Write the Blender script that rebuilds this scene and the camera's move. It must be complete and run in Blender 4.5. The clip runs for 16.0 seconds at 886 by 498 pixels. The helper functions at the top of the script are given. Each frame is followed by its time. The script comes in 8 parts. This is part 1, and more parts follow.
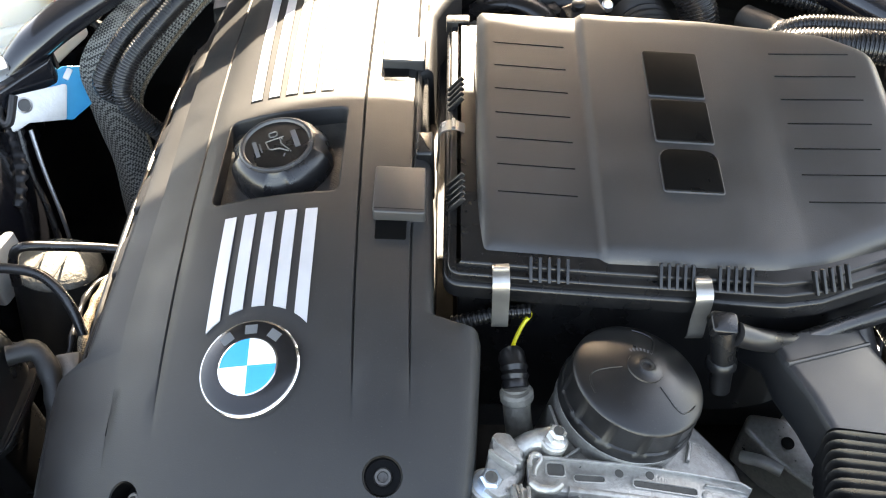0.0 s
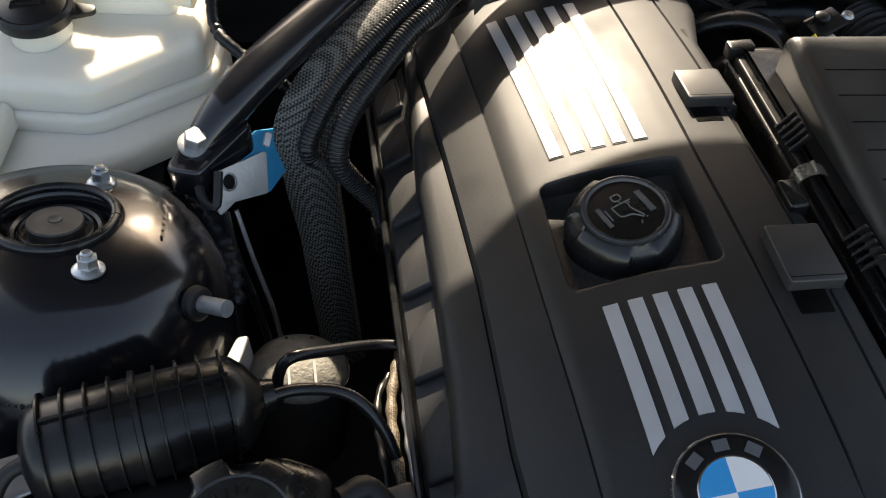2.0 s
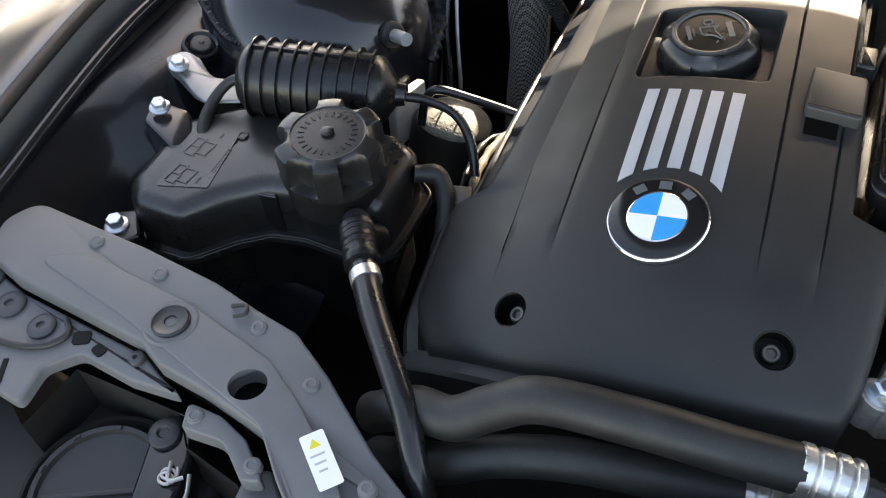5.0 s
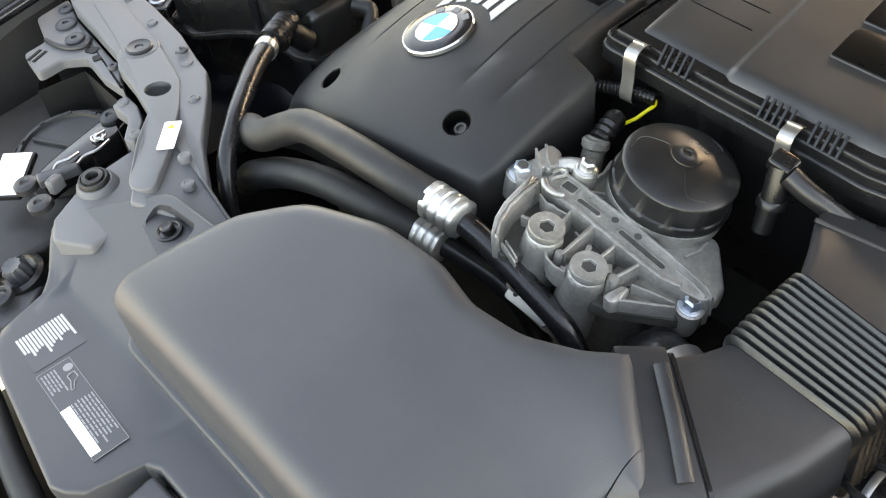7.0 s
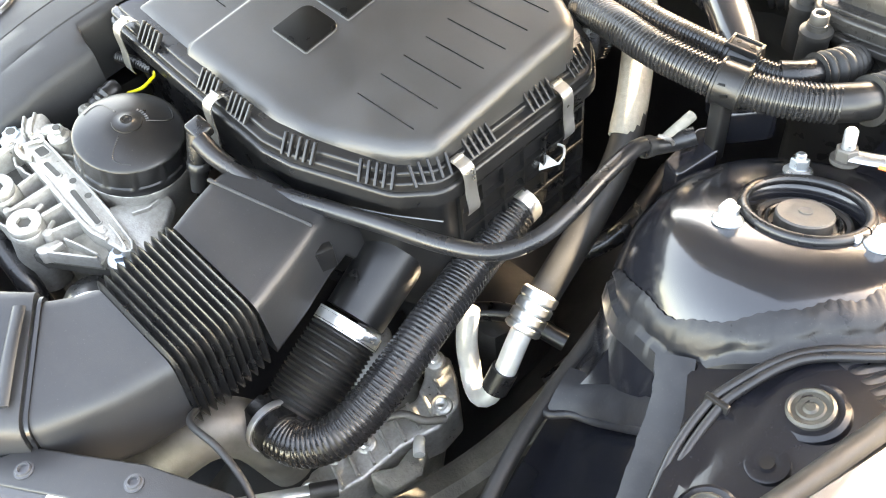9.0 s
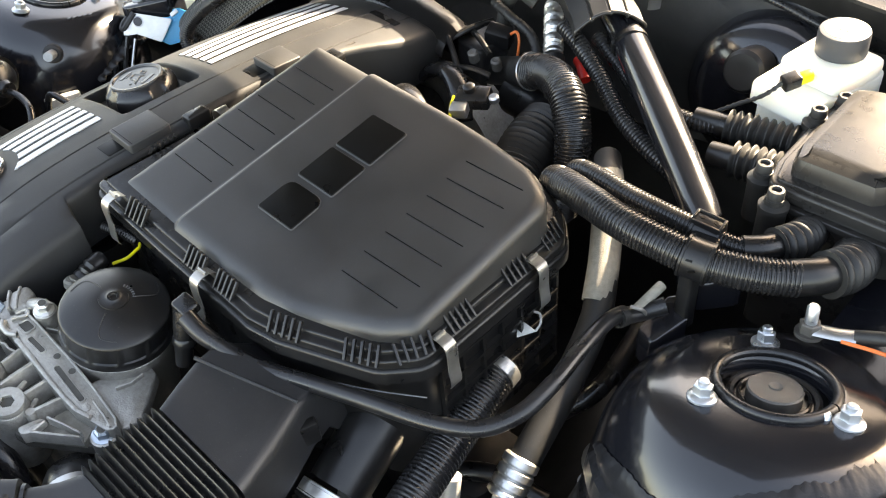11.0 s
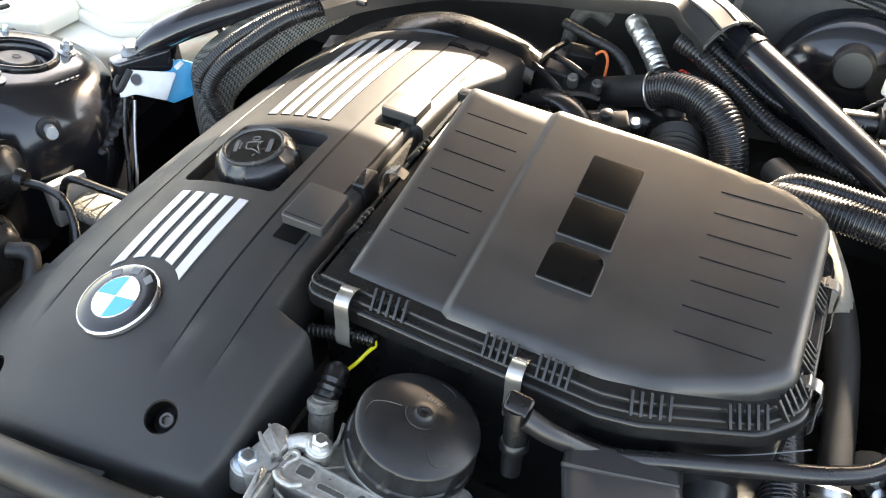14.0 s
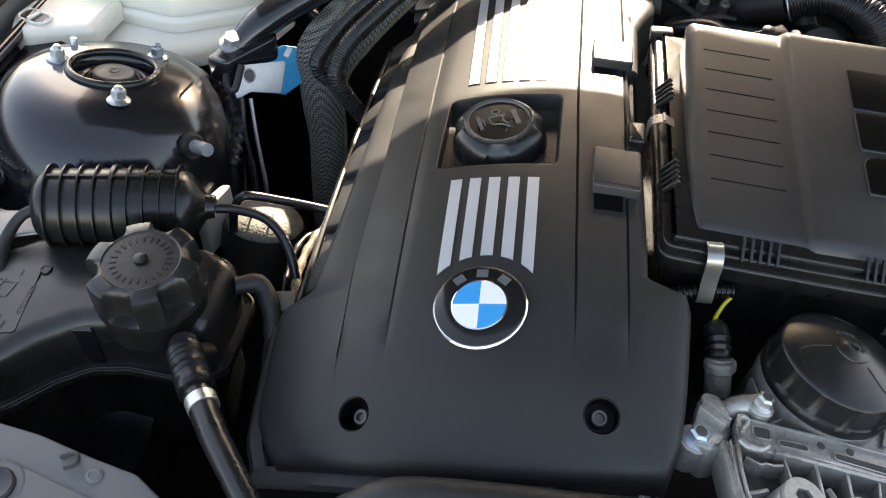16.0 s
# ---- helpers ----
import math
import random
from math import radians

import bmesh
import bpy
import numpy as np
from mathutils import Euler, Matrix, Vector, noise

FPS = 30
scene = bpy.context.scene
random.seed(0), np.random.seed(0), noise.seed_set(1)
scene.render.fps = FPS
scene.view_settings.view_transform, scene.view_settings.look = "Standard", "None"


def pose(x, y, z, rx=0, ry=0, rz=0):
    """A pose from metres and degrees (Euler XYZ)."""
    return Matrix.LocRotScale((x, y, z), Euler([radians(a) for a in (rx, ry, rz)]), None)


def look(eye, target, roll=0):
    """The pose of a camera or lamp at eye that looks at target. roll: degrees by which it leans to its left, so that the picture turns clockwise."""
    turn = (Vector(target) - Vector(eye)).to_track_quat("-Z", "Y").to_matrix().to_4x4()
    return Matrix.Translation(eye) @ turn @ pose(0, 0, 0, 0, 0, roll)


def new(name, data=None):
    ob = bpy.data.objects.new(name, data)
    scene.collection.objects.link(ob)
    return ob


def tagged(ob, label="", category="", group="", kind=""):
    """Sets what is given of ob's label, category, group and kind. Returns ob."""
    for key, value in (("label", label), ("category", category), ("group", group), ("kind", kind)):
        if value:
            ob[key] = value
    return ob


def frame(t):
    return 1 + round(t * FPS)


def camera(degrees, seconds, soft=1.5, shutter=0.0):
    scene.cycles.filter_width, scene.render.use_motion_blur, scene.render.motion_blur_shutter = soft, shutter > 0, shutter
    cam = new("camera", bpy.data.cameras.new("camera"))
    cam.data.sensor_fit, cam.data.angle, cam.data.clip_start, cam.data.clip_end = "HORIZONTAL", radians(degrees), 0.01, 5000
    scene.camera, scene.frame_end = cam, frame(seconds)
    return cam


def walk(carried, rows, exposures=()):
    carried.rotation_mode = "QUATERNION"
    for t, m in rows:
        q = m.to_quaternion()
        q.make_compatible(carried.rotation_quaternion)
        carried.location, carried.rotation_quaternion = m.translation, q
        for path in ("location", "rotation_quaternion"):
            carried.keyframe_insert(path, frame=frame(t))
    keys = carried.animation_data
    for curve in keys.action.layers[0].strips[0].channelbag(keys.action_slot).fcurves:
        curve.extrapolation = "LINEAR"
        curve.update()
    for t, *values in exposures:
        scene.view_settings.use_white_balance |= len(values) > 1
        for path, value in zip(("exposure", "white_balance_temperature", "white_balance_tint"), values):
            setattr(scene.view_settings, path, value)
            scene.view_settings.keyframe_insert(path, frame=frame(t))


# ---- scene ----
cam = camera(53.9, 16.0, soft=1.1)
PATH = [
    (0, (-0.0000, -0.0198, 1.3545), (-0.0334, 1.1663, 0.0010), -1.47),
    (0.5, (-0.0945, 0.0085, 1.3408), (-0.0622, 1.2014, -0.0067), -0.69),
    (1, (-0.2095, 0.0379, 1.3151), (-0.1358, 1.2258, -0.0353), -1.65),
    (1.5, (-0.2906, 0.0779, 1.3010), (-0.1825, 1.2492, -0.0615), -1.49),
    (2, (-0.3287, 0.1112, 1.3123), (-0.1511, 1.2905, -0.0360), 0.56),
    (2.5, (-0.3335, 0.1355, 1.3214), (-0.2084, 1.3170, -0.0307), -2.01),
    (3, (-0.3334, 0.1095, 1.3185), (-0.2678, 1.2917, -0.0372), -2.01),
    (3.5, (-0.2923, 0.0392, 1.3236), (-0.3503, 1.2170, -0.0364), -3.25),
    (4, (-0.2394, -0.0406, 1.3176), (-0.4622, 1.1270, -0.0341), -3.65),
    (4.2, (-0.2142, -0.0641, 1.3155), (-0.5034, 1.0876, -0.0373), -4.34),
    (6.3, (0.2048, -0.1465, 1.2981), (-0.6496, 0.7567, -0.0034), -6.06),
    (6.5, (0.2636, -0.1412, 1.3019), (-0.6312, 0.7232, 0.0011), -7.01),
    (7, (0.3823, -0.1513, 1.2931), (-0.5953, 0.6468, 0.0095), -6.92),
    (7.5, (0.4802, -0.1330, 1.2887), (-0.4847, 0.6087, -0.0376), -7.30),
    (8, (0.5763, -0.0448, 1.2882), (-0.4299, 0.6104, -0.0528), -10.13),
    (8.5, (0.6837, 0.0586, 1.2857), (-0.2736, 0.7379, -0.0790), -8.92),
    (9, (0.7367, 0.1314, 1.3106), (-0.2028, 0.8758, -0.0322), -8.01),
    (9.2, (0.7352, 0.1338, 1.3210), (-0.1583, 0.9387, -0.0183), -6.16),
    (11.3, (0.7013, 0.1419, 1.3674), (-0.3107, 1.0500, 0.1879), -6.40),
    (11.5, (0.6789, 0.1342, 1.3701), (-0.3445, 1.0337, 0.1939), -6.79),
    (12, (0.5993, 0.0935, 1.3837), (-0.2958, 1.1190, 0.2059), -2.57),
    (12.5, (0.5446, 0.0178, 1.3848), (-0.1882, 1.1678, 0.2099), 1.90),
    (13, (0.4964, -0.0323, 1.3715), (-0.1848, 1.1551, 0.2026), 2.33),
    (13.5, (0.4070, -0.0442, 1.3537), (-0.2229, 1.1547, 0.1680), 2.23),
    (14, (0.2940, -0.0351, 1.3543), (-0.2682, 1.1902, 0.1615), 0.21),
    (14.5, (0.1939, -0.0469, 1.3426), (-0.2825, 1.1906, 0.1254), 1.53),
    (15, (0.0554, -0.0571, 1.3393), (-0.3112, 1.1901, 0.0942), -0.89),
    (15.5, (-0.0510, -0.0796, 1.3446), (-0.3076, 1.1681, 0.0728), -1.44),
    (16, (-0.1084, -0.1141, 1.3448), (-0.2835, 1.1459, 0.0713), 0.23),
]
EXPOSURE = [(0, 3.65, 9050, 12), (0.5, 2.9, 9000, 12), (1, 2.2, 8950, 12), (1.5, 1.85, 8800, 12), (2.5, 1.45, 8600, 12), (3.5, 1.4, 8550, 12), (4.2, 2.08, 8400, 12), (6.5, 3.28, 10450, 12), (7.5, 4.1, 10850, 12), (8.5, 5.0, 10850, 12), (9.2, 4.95, 10650, 12), (11.3, 3.15, 9800, 12), (12.5, 2.65, 9300, 12), (13.3, 2.95, 9250, 12), (14, 3.6, 9150, 12), (14.5, 3.65, 9050, 12), (15.3, 3.35, 9000, 12), (16, 2.65, 8950, 12)]
walk(cam, [(t, look(eye, target, roll)) for t, eye, target, roll in PATH], EXPOSURE)

# ---- world and lights ----
SUN_ELEV, SUN_TURN = 31.0, 4.0
world = bpy.data.worlds.new("sky")
scene.world = world
world.use_nodes = True
wn = world.node_tree.nodes
wn.clear()
w_out = wn.new("ShaderNodeOutputWorld")
w_bg = wn.new("ShaderNodeBackground")
w_sky = wn.new("ShaderNodeTexSky")
w_sky.sky_type = "NISHITA"
w_sky.sun_disc = False
w_sky.sun_elevation = radians(SUN_ELEV)
w_sky.sun_rotation = radians(SUN_TURN)
w_sky.air_density, w_sky.dust_density, w_sky.ozone_density = 0.8, 1.6, 0.0
w_bg.inputs["Strength"].default_value = 0.15
world.node_tree.links.new(w_sky.outputs[0], w_bg.inputs[0])
world.node_tree.links.new(w_bg.outputs[0], w_out.inputs[0])

sun = new("sun", bpy.data.lights.new("sun", "SUN"))
sun.data.energy, sun.data.angle, sun.data.color = 4.6, radians(0.9), (1.0, 0.99, 0.967)
sun_way = Vector((math.sin(radians(SUN_TURN)) * math.cos(radians(SUN_ELEV)),
                  math.cos(radians(SUN_TURN)) * math.cos(radians(SUN_ELEV)), math.sin(radians(SUN_ELEV))))
sun.matrix_world = look(tuple(sun_way * 10), (0, 0, 0))


# ---- materials ----
def material(name, color, rough=0.5, metal=0.0, vary=0.25, scale=60.0, bump=0.15, bump_scale=900.0, bump_dist=0.0004,
             coat=0.0, dust=0.0, streak=None, sss=0.0, rough_vary=0.12, spec=0.5):
    m = bpy.data.materials.new(name)
    m.use_nodes = True
    nt = m.node_tree
    n, link = nt.nodes, nt.links.new
    bsdf = n["Principled BSDF"]
    tc = n.new("ShaderNodeTexCoord")
    src = tc.outputs["Object"]
    if streak:
        mp = n.new("ShaderNodeMapping")
        mp.inputs["Scale"].default_value = streak
        link(src, mp.inputs[0])
        src = mp.outputs[0]
    big = n.new("ShaderNodeTexNoise")
    big.inputs["Scale"].default_value, big.inputs["Detail"].default_value = scale, 6
    link(src, big.inputs["Vector"])
    low = n.new("ShaderNodeTexNoise")
    low.inputs["Scale"].default_value, low.inputs["Detail"].default_value = scale / 7, 3
    link(src, low.inputs["Vector"])
    add = n.new("ShaderNodeMath")
    add.operation = "ADD"
    link(big.outputs["Fac"], add.inputs[0])
    link(low.outputs["Fac"], add.inputs[1])
    ramp = n.new("ShaderNodeMapRange")
    ramp.inputs["From Min"].default_value, ramp.inputs["From Max"].default_value = 0.6, 1.4
    ramp.inputs["To Min"].default_value, ramp.inputs["To Max"].default_value = 1 - vary, 1 + vary
    link(add.outputs[0], ramp.inputs["Value"])
    mul = n.new("ShaderNodeVectorMath")
    mul.operation = "SCALE"
    mul.inputs[0].default_value = color
    link(ramp.outputs[0], mul.inputs["Scale"])
    out = mul.outputs[0]
    if dust:
        dn = n.new("ShaderNodeTexNoise")
        dn.inputs["Scale"].default_value, dn.inputs["Detail"].default_value, dn.inputs["Roughness"].default_value = 35, 8, 0.75
        link(tc.outputs["Object"], dn.inputs["Vector"])
        dr = n.new("ShaderNodeMapRange")
        dr.inputs["From Min"].default_value, dr.inputs["From Max"].default_value = 0.45, 0.75
        dr.inputs["To Max"].default_value = dust
        link(dn.outputs["Fac"], dr.inputs["Value"])
        mx = n.new("ShaderNodeMix")
        mx.data_type = "RGBA"
        link(dr.outputs[0], mx.inputs[0])
        link(out, mx.inputs[6])
        mx.inputs[7].default_value = (0.22, 0.2, 0.17, 1)
        out = mx.outputs[2]
    if dust and metal < 0.3:
        sn = n.new("ShaderNodeTexNoise")
        sn.inputs["Scale"].default_value, sn.inputs["Detail"].default_value, sn.inputs["Roughness"].default_value = 750, 3, 0.6
        link(tc.outputs["Object"], sn.inputs["Vector"])
        sr = n.new("ShaderNodeMapRange")
        sr.inputs["From Min"].default_value, sr.inputs["From Max"].default_value = 0.66, 0.74
        sr.inputs["To Max"].default_value = min(0.30, 0.06 + dust * 2)
        link(sn.outputs["Fac"], sr.inputs["Value"])
        sm = n.new("ShaderNodeMix")
        sm.data_type = "RGBA"
        link(sr.outputs[0], sm.inputs[0])
        link(out, sm.inputs[6])
        sm.inputs[7].default_value = (0.30, 0.28, 0.25, 1)
        out = sm.outputs[2]
    link(out, bsdf.inputs["Base Color"])
    rr = n.new("ShaderNodeMapRange")
    rr.inputs["From Min"].default_value, rr.inputs["From Max"].default_value = 0.6, 1.4
    rr.inputs["To Min"].default_value, rr.inputs["To Max"].default_value = max(0.02, rough - rough_vary), min(1, rough + rough_vary)
    link(add.outputs[0], rr.inputs["Value"])
    link(rr.outputs[0], bsdf.inputs["Roughness"])
    bsdf.inputs["Metallic"].default_value = metal
    bsdf.inputs["Specular IOR Level"].default_value = spec
    if coat:
        bsdf.inputs["Coat Weight"].default_value, bsdf.inputs["Coat Roughness"].default_value = coat, 0.08
    if sss:
        bsdf.inputs["Subsurface Weight"].default_value, bsdf.inputs["Subsurface Scale"].default_value = sss, 0.015
        bsdf.inputs["Subsurface Radius"].default_value = (1.0, 0.9, 0.75)
    if bump:
        bt = n.new("ShaderNodeTexNoise")
        bt.inputs["Scale"].default_value, bt.inputs["Detail"].default_value = bump_scale, 2
        link(src, bt.inputs["Vector"])
        bp = n.new("ShaderNodeBump")
        bp.inputs["Strength"].default_value, bp.inputs["Distance"].default_value = bump, bump_dist
        link(bt.outputs["Fac"], bp.inputs["Height"])
        link(bp.outputs[0], bsdf.inputs["Normal"])
    return m


def braid(name, dark, light, scale, rough=0.6):
    m = material(name, light, rough, 0, 0.2)
    nt = m.node_tree
    n, link = nt.nodes, nt.links.new
    tc = n.new("ShaderNodeTexCoord")
    mp = n.new("ShaderNodeMapping")
    mp.inputs["Rotation"].default_value = (0.5, 0.4, 0.78)
    mp.inputs["Scale"].default_value = (scale, scale, scale)
    link(tc.outputs["Object"], mp.inputs[0])
    ch = n.new("ShaderNodeTexChecker")
    ch.inputs["Scale"].default_value = 1.0
    ch.inputs["Color1"].default_value, ch.inputs["Color2"].default_value = (*dark, 1), (*light, 1)
    link(mp.outputs[0], ch.inputs["Vector"])
    link(ch.outputs["Color"], n["Principled BSDF"].inputs["Base Color"])
    bp = n.new("ShaderNodeBump")
    bp.inputs["Strength"].default_value, bp.inputs["Distance"].default_value = 0.8, 0.001
    link(ch.outputs["Fac"], bp.inputs["Height"])
    link(bp.outputs[0], n["Principled BSDF"].inputs["Normal"])
    return m


COVER = material("satin_black_plastic", (0.015, 0.015, 0.0153), 0.54, 0, 0.2, 25, 0.40, 1100, 0.0003, dust=0.012, spec=0.39)
LID = material("grained_black_plastic", (0.019, 0.019, 0.0195), 0.45, 0, 0.2, 25, 0.40, 1200, 0.0003, dust=0.018, spec=0.62)
RECESS = material("dusty_recess_plastic", (0.020, 0.018, 0.016), 0.6, 0, 0.4, 60, 0.6, 700, 0.0006, dust=0.22)
BLACK = material("black_moulded_plastic", (0.0065, 0.0065, 0.007), 0.31, 0, 0.25, 40, 0.15, 900, dust=0.03, spec=0.45)
TANK_BLACK = material("dusty_black_tank_plastic", (0.0105, 0.0104, 0.0103), 0.29, 0, 0.3, 30, 0.22, 700, dust=0.05)
EMBLEM = material("deep_black_emblem", (0.003, 0.003, 0.003), 0.34, 0, 0.1, 40, 0, spec=0.12)
WOVEN = material("pale_woven_sleeve", (0.26, 0.24, 0.20), 0.75, 0, 0.3, 200, 0.6, 900, 0.0008)
GLOSS = material("gloss_black", (0.008, 0.008, 0.009), 0.16, 0, 0.1, 40, 0)
DUCT = material("grey_black_duct_plastic", (0.040, 0.042, 0.047), 0.46, 0, 0.12, 18, 0.25, 1400, 0.0003, dust=0.03)
DUCT_DARK = material("black_duct_plastic", (0.015, 0.0155, 0.017), 0.43, 0, 0.15, 18, 0.25, 1400, 0.0003, dust=0.03)
WING = material("satin_black_wing_paint", (0.0055, 0.006, 0.0085), 0.27, 0, 0.3, 10, 0.14, 200, 0.0007, coat=0.15, dust=0.014, spec=0.30)
PANEL = material("mid_grey_moulded_plastic", (0.118, 0.120, 0.123), 0.50, 0, 0.15, 18, 0.25, 1400, 0.0003, dust=0.05, spec=0.34)
RUBBER = material("black_rubber", (0.009, 0.009, 0.009), 0.55, 0, 0.3, 50, 0.2, 500, dust=0.05)
RUBBER_SHINY = material("smooth_black_rubber", (0.009, 0.009, 0.010), 0.29, 0, 0.3, 50, 0.1, 500, dust=0.03)
CORR = material("corrugated_black_plastic", (0.012, 0.012, 0.013), 0.27, 0, 0.3, 60, 0.1, 700, dust=0.05)
PAINT = material("satin_black_body_paint", (0.0075, 0.008, 0.0105), 0.18, 0, 0.2, 14, 0.10, 300, coat=0.30, dust=0.010, rough_vary=0.07, spec=0.50)
PAINT_DARK = material("black_underbody_paint", (0.010, 0.010, 0.011), 0.5, 0, 0.4, 14, 0.3, 200, 0.001, dust=0.06)
SEALER = material("black_seam_sealer", (0.011, 0.0115, 0.0135), 0.34, 0, 0.4, 60, 0.16, 260, 0.0008, dust=0.04, spec=0.30)
PLUG = material("dusty_grey_green_rubber", (0.020, 0.0195, 0.016), 0.5, 0, 0.4, 120, 0.4, 500, 0.0006, dust=0.20)
ECU_LID = material("dark_grey_glass_filled_plastic", (0.020, 0.0185, 0.0175), 0.30, 0, 0.3, 60, 0.25, 900, 0.0003, dust=0.05, spec=0.36)
ALU = material("cast_aluminium", (0.38, 0.37, 0.345), 0.38, 0.65, 0.28, 260, 0.55, 620, 0.0007, dust=0.30)
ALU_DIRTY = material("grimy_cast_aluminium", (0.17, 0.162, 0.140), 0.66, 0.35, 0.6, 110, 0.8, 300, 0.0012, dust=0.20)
# grimy metal, darkened further to hold the shade of the casting's recesses
ALU_SHADE = material("dark_grimy_shade_metal", (0.06, 0.058, 0.052), 0.60, 0.3, 0.5, 120, 0.5, 400, 0.0008)
ALU_PALE = material("pale_brushed_aluminium", (0.60, 0.60, 0.58), 0.42, 0.45, 0.2, 80, 0.3, 300, 0.0006, dust=0.05)
ALU_BRIGHT = material("bright_aluminium", (0.68, 0.68, 0.66), 0.38, 0.95, 0.25, 60, 0.35, 400, 0.0008, dust=0.05)
ZINC = material("zinc_plated_steel", (0.52, 0.55, 0.58), 0.34, 0.9, 0.2, 120, 0.15, 700)
ZINC_BLUE = material("blue_zinc_bolt", (0.46, 0.53, 0.60), 0.32, 0.9, 0.2, 120, 0.15, 700)
STEEL = material("bare_sheet_steel", (0.46, 0.46, 0.46), 0.38, 0.9, 0.25, 60, 0.15, 400)
BOLT = material("weathered_zinc_bolt", (0.30, 0.305, 0.31), 0.52, 0.45, 0.35, 150, 0.35, 500, 0.0006, dust=0.10)
STEEL_DULL = material("dull_zinc_sheet", (0.24, 0.245, 0.25), 0.40, 0.75, 0.3, 50, 0.2, 300, dust=0.08)
DULL = material("dull_bearing_steel", (0.115, 0.108, 0.10), 0.55, 0.6, 0.35, 120, 0.4, 600, dust=0.15)
CHROME = material("chrome", (0.8, 0.8, 0.8), 0.08, 1.0, 0.05, 40, 0)
SILVER = material("silver_paint_stripe", (0.52, 0.53, 0.55), 0.42, 0.35, 0.06, 80, 0.1, 1500, 0.0002)
WHITE = material("white_enamel", (0.80, 0.80, 0.80), 0.15, 0, 0.03, 40, 0)
BLUE = material("light_blue_enamel", (0.004, 0.30, 0.66), 0.15, 0, 0.03, 40, 0)
CAP_RING = material("worn_grey_plastic", (0.040, 0.040, 0.042), 0.30, 0, 0.2, 40, 0.1, 700)
PRINT_PALE = material("pale_grey_print", (0.42, 0.42, 0.42), 0.5, 0, 0.05, 40, 0)
SPRING = material("spring_steel", (0.40, 0.385, 0.36), 0.36, 0.85, 0.25, 60, 0.15, 400)
CHANNEL = material("black_channel_plastic", (0.009, 0.009, 0.0095), 0.37, 0, 0.2, 40, 0.08, 900, spec=0.5, dust=0.010)
DUCT_PRINT = material("printed_duct_plastic", (0.046, 0.048, 0.053), 0.40, 0, 0.12, 18, 0.2, 1400, 0.0003)
PRINT_MID = material("mid_grey_print", (0.24, 0.24, 0.245), 0.5, 0, 0.15, 60, 0)
PRINT_DIM = material("dim_grey_print", (0.10, 0.102, 0.10), 0.45, 0, 0.1, 60, 0)
GREY_PRINT = material("dark_grey_print", (0.085, 0.09, 0.095), 0.4, 0, 0.05, 40, 0)
TANK = material("milky_white_polyethylene", (0.82, 0.775, 0.665), 0.34, 0, 0.06, 12, 0.15, 60, 0.002, sss=0.75)
LABEL = material("white_paper_label", (0.80, 0.80, 0.79), 0.5, 0, 0.03, 40, 0)
LABEL_PRINT = material("grey_white_print", (0.46, 0.46, 0.47), 0.5, 0, 0.1, 40, 0)
YELLOW = material("yellow_plastic", (0.72, 0.62, 0.02), 0.4, 0, 0.1, 40, 0)
ORANGE = material("orange_wire", (0.75, 0.16, 0.04), 0.45, 0, 0.1, 40, 0)
RED = material("red_plastic", (0.55, 0.02, 0.015), 0.35, 0, 0.1, 40, 0)
CYAN = material("bright_blue_plastic", (0.0, 0.30, 0.55), 0.35, 0, 0.2, 40, 0)
FENDER = material("silver_grey_metallic_body_paint", (0.135, 0.136, 0.138), 0.36, 0.4, 0.05, 20, 0, coat=0.25)
SLEEVE = braid("grey_braided_sleeve", (0.006, 0.006, 0.006), (0.20, 0.195, 0.175), 430)
BROWN_BRAID = braid("tan_braided_sleeve", (0.05, 0.035, 0.02), (0.22, 0.17, 0.11), 700)
DUSTY = material("dusty_brown_black_paint", (0.040, 0.036, 0.029), 0.7, 0, 0.5, 60, 0.5, 300, 0.001, dust=0.25)
FOAM = material("black_dusty_foam", (0.016, 0.014, 0.012), 0.9, 0, 0.5, 200, 1.0, 500, 0.002)
ASPHALT = material("pale_concrete_ground", (0.34, 0.32, 0.29), 0.9, 0, 0.25, 8, 0.6, 60, 0.004)
GLASS_DARK = material("tinted_windscreen", (0.01, 0.012, 0.014), 0.05, 0, 0.05, 10, 0)


# ---- building helpers ----
def part(name, bm, mat, parent=None, label="", flat=False):
    me = bpy.data.meshes.new(name)
    bmesh.ops.recalc_face_normals(bm, faces=bm.faces[:])
    bm.to_mesh(me)
    bm.free()
    me.materials.append(mat)
    if not flat:
        me.shade_smooth()
        me.set_sharp_from_angle(angle=radians(38))
    ob = new(name, me)
    if parent:
        ob.parent = parent
    if label:
        ob["label"] = label
    return ob


def thing(name, label, category, group="", kind="", at=(0, 0, 0)):
    ob = new(name)
    ob.empty_display_size = 0.02
    return tagged(ob, label, category, group, kind)


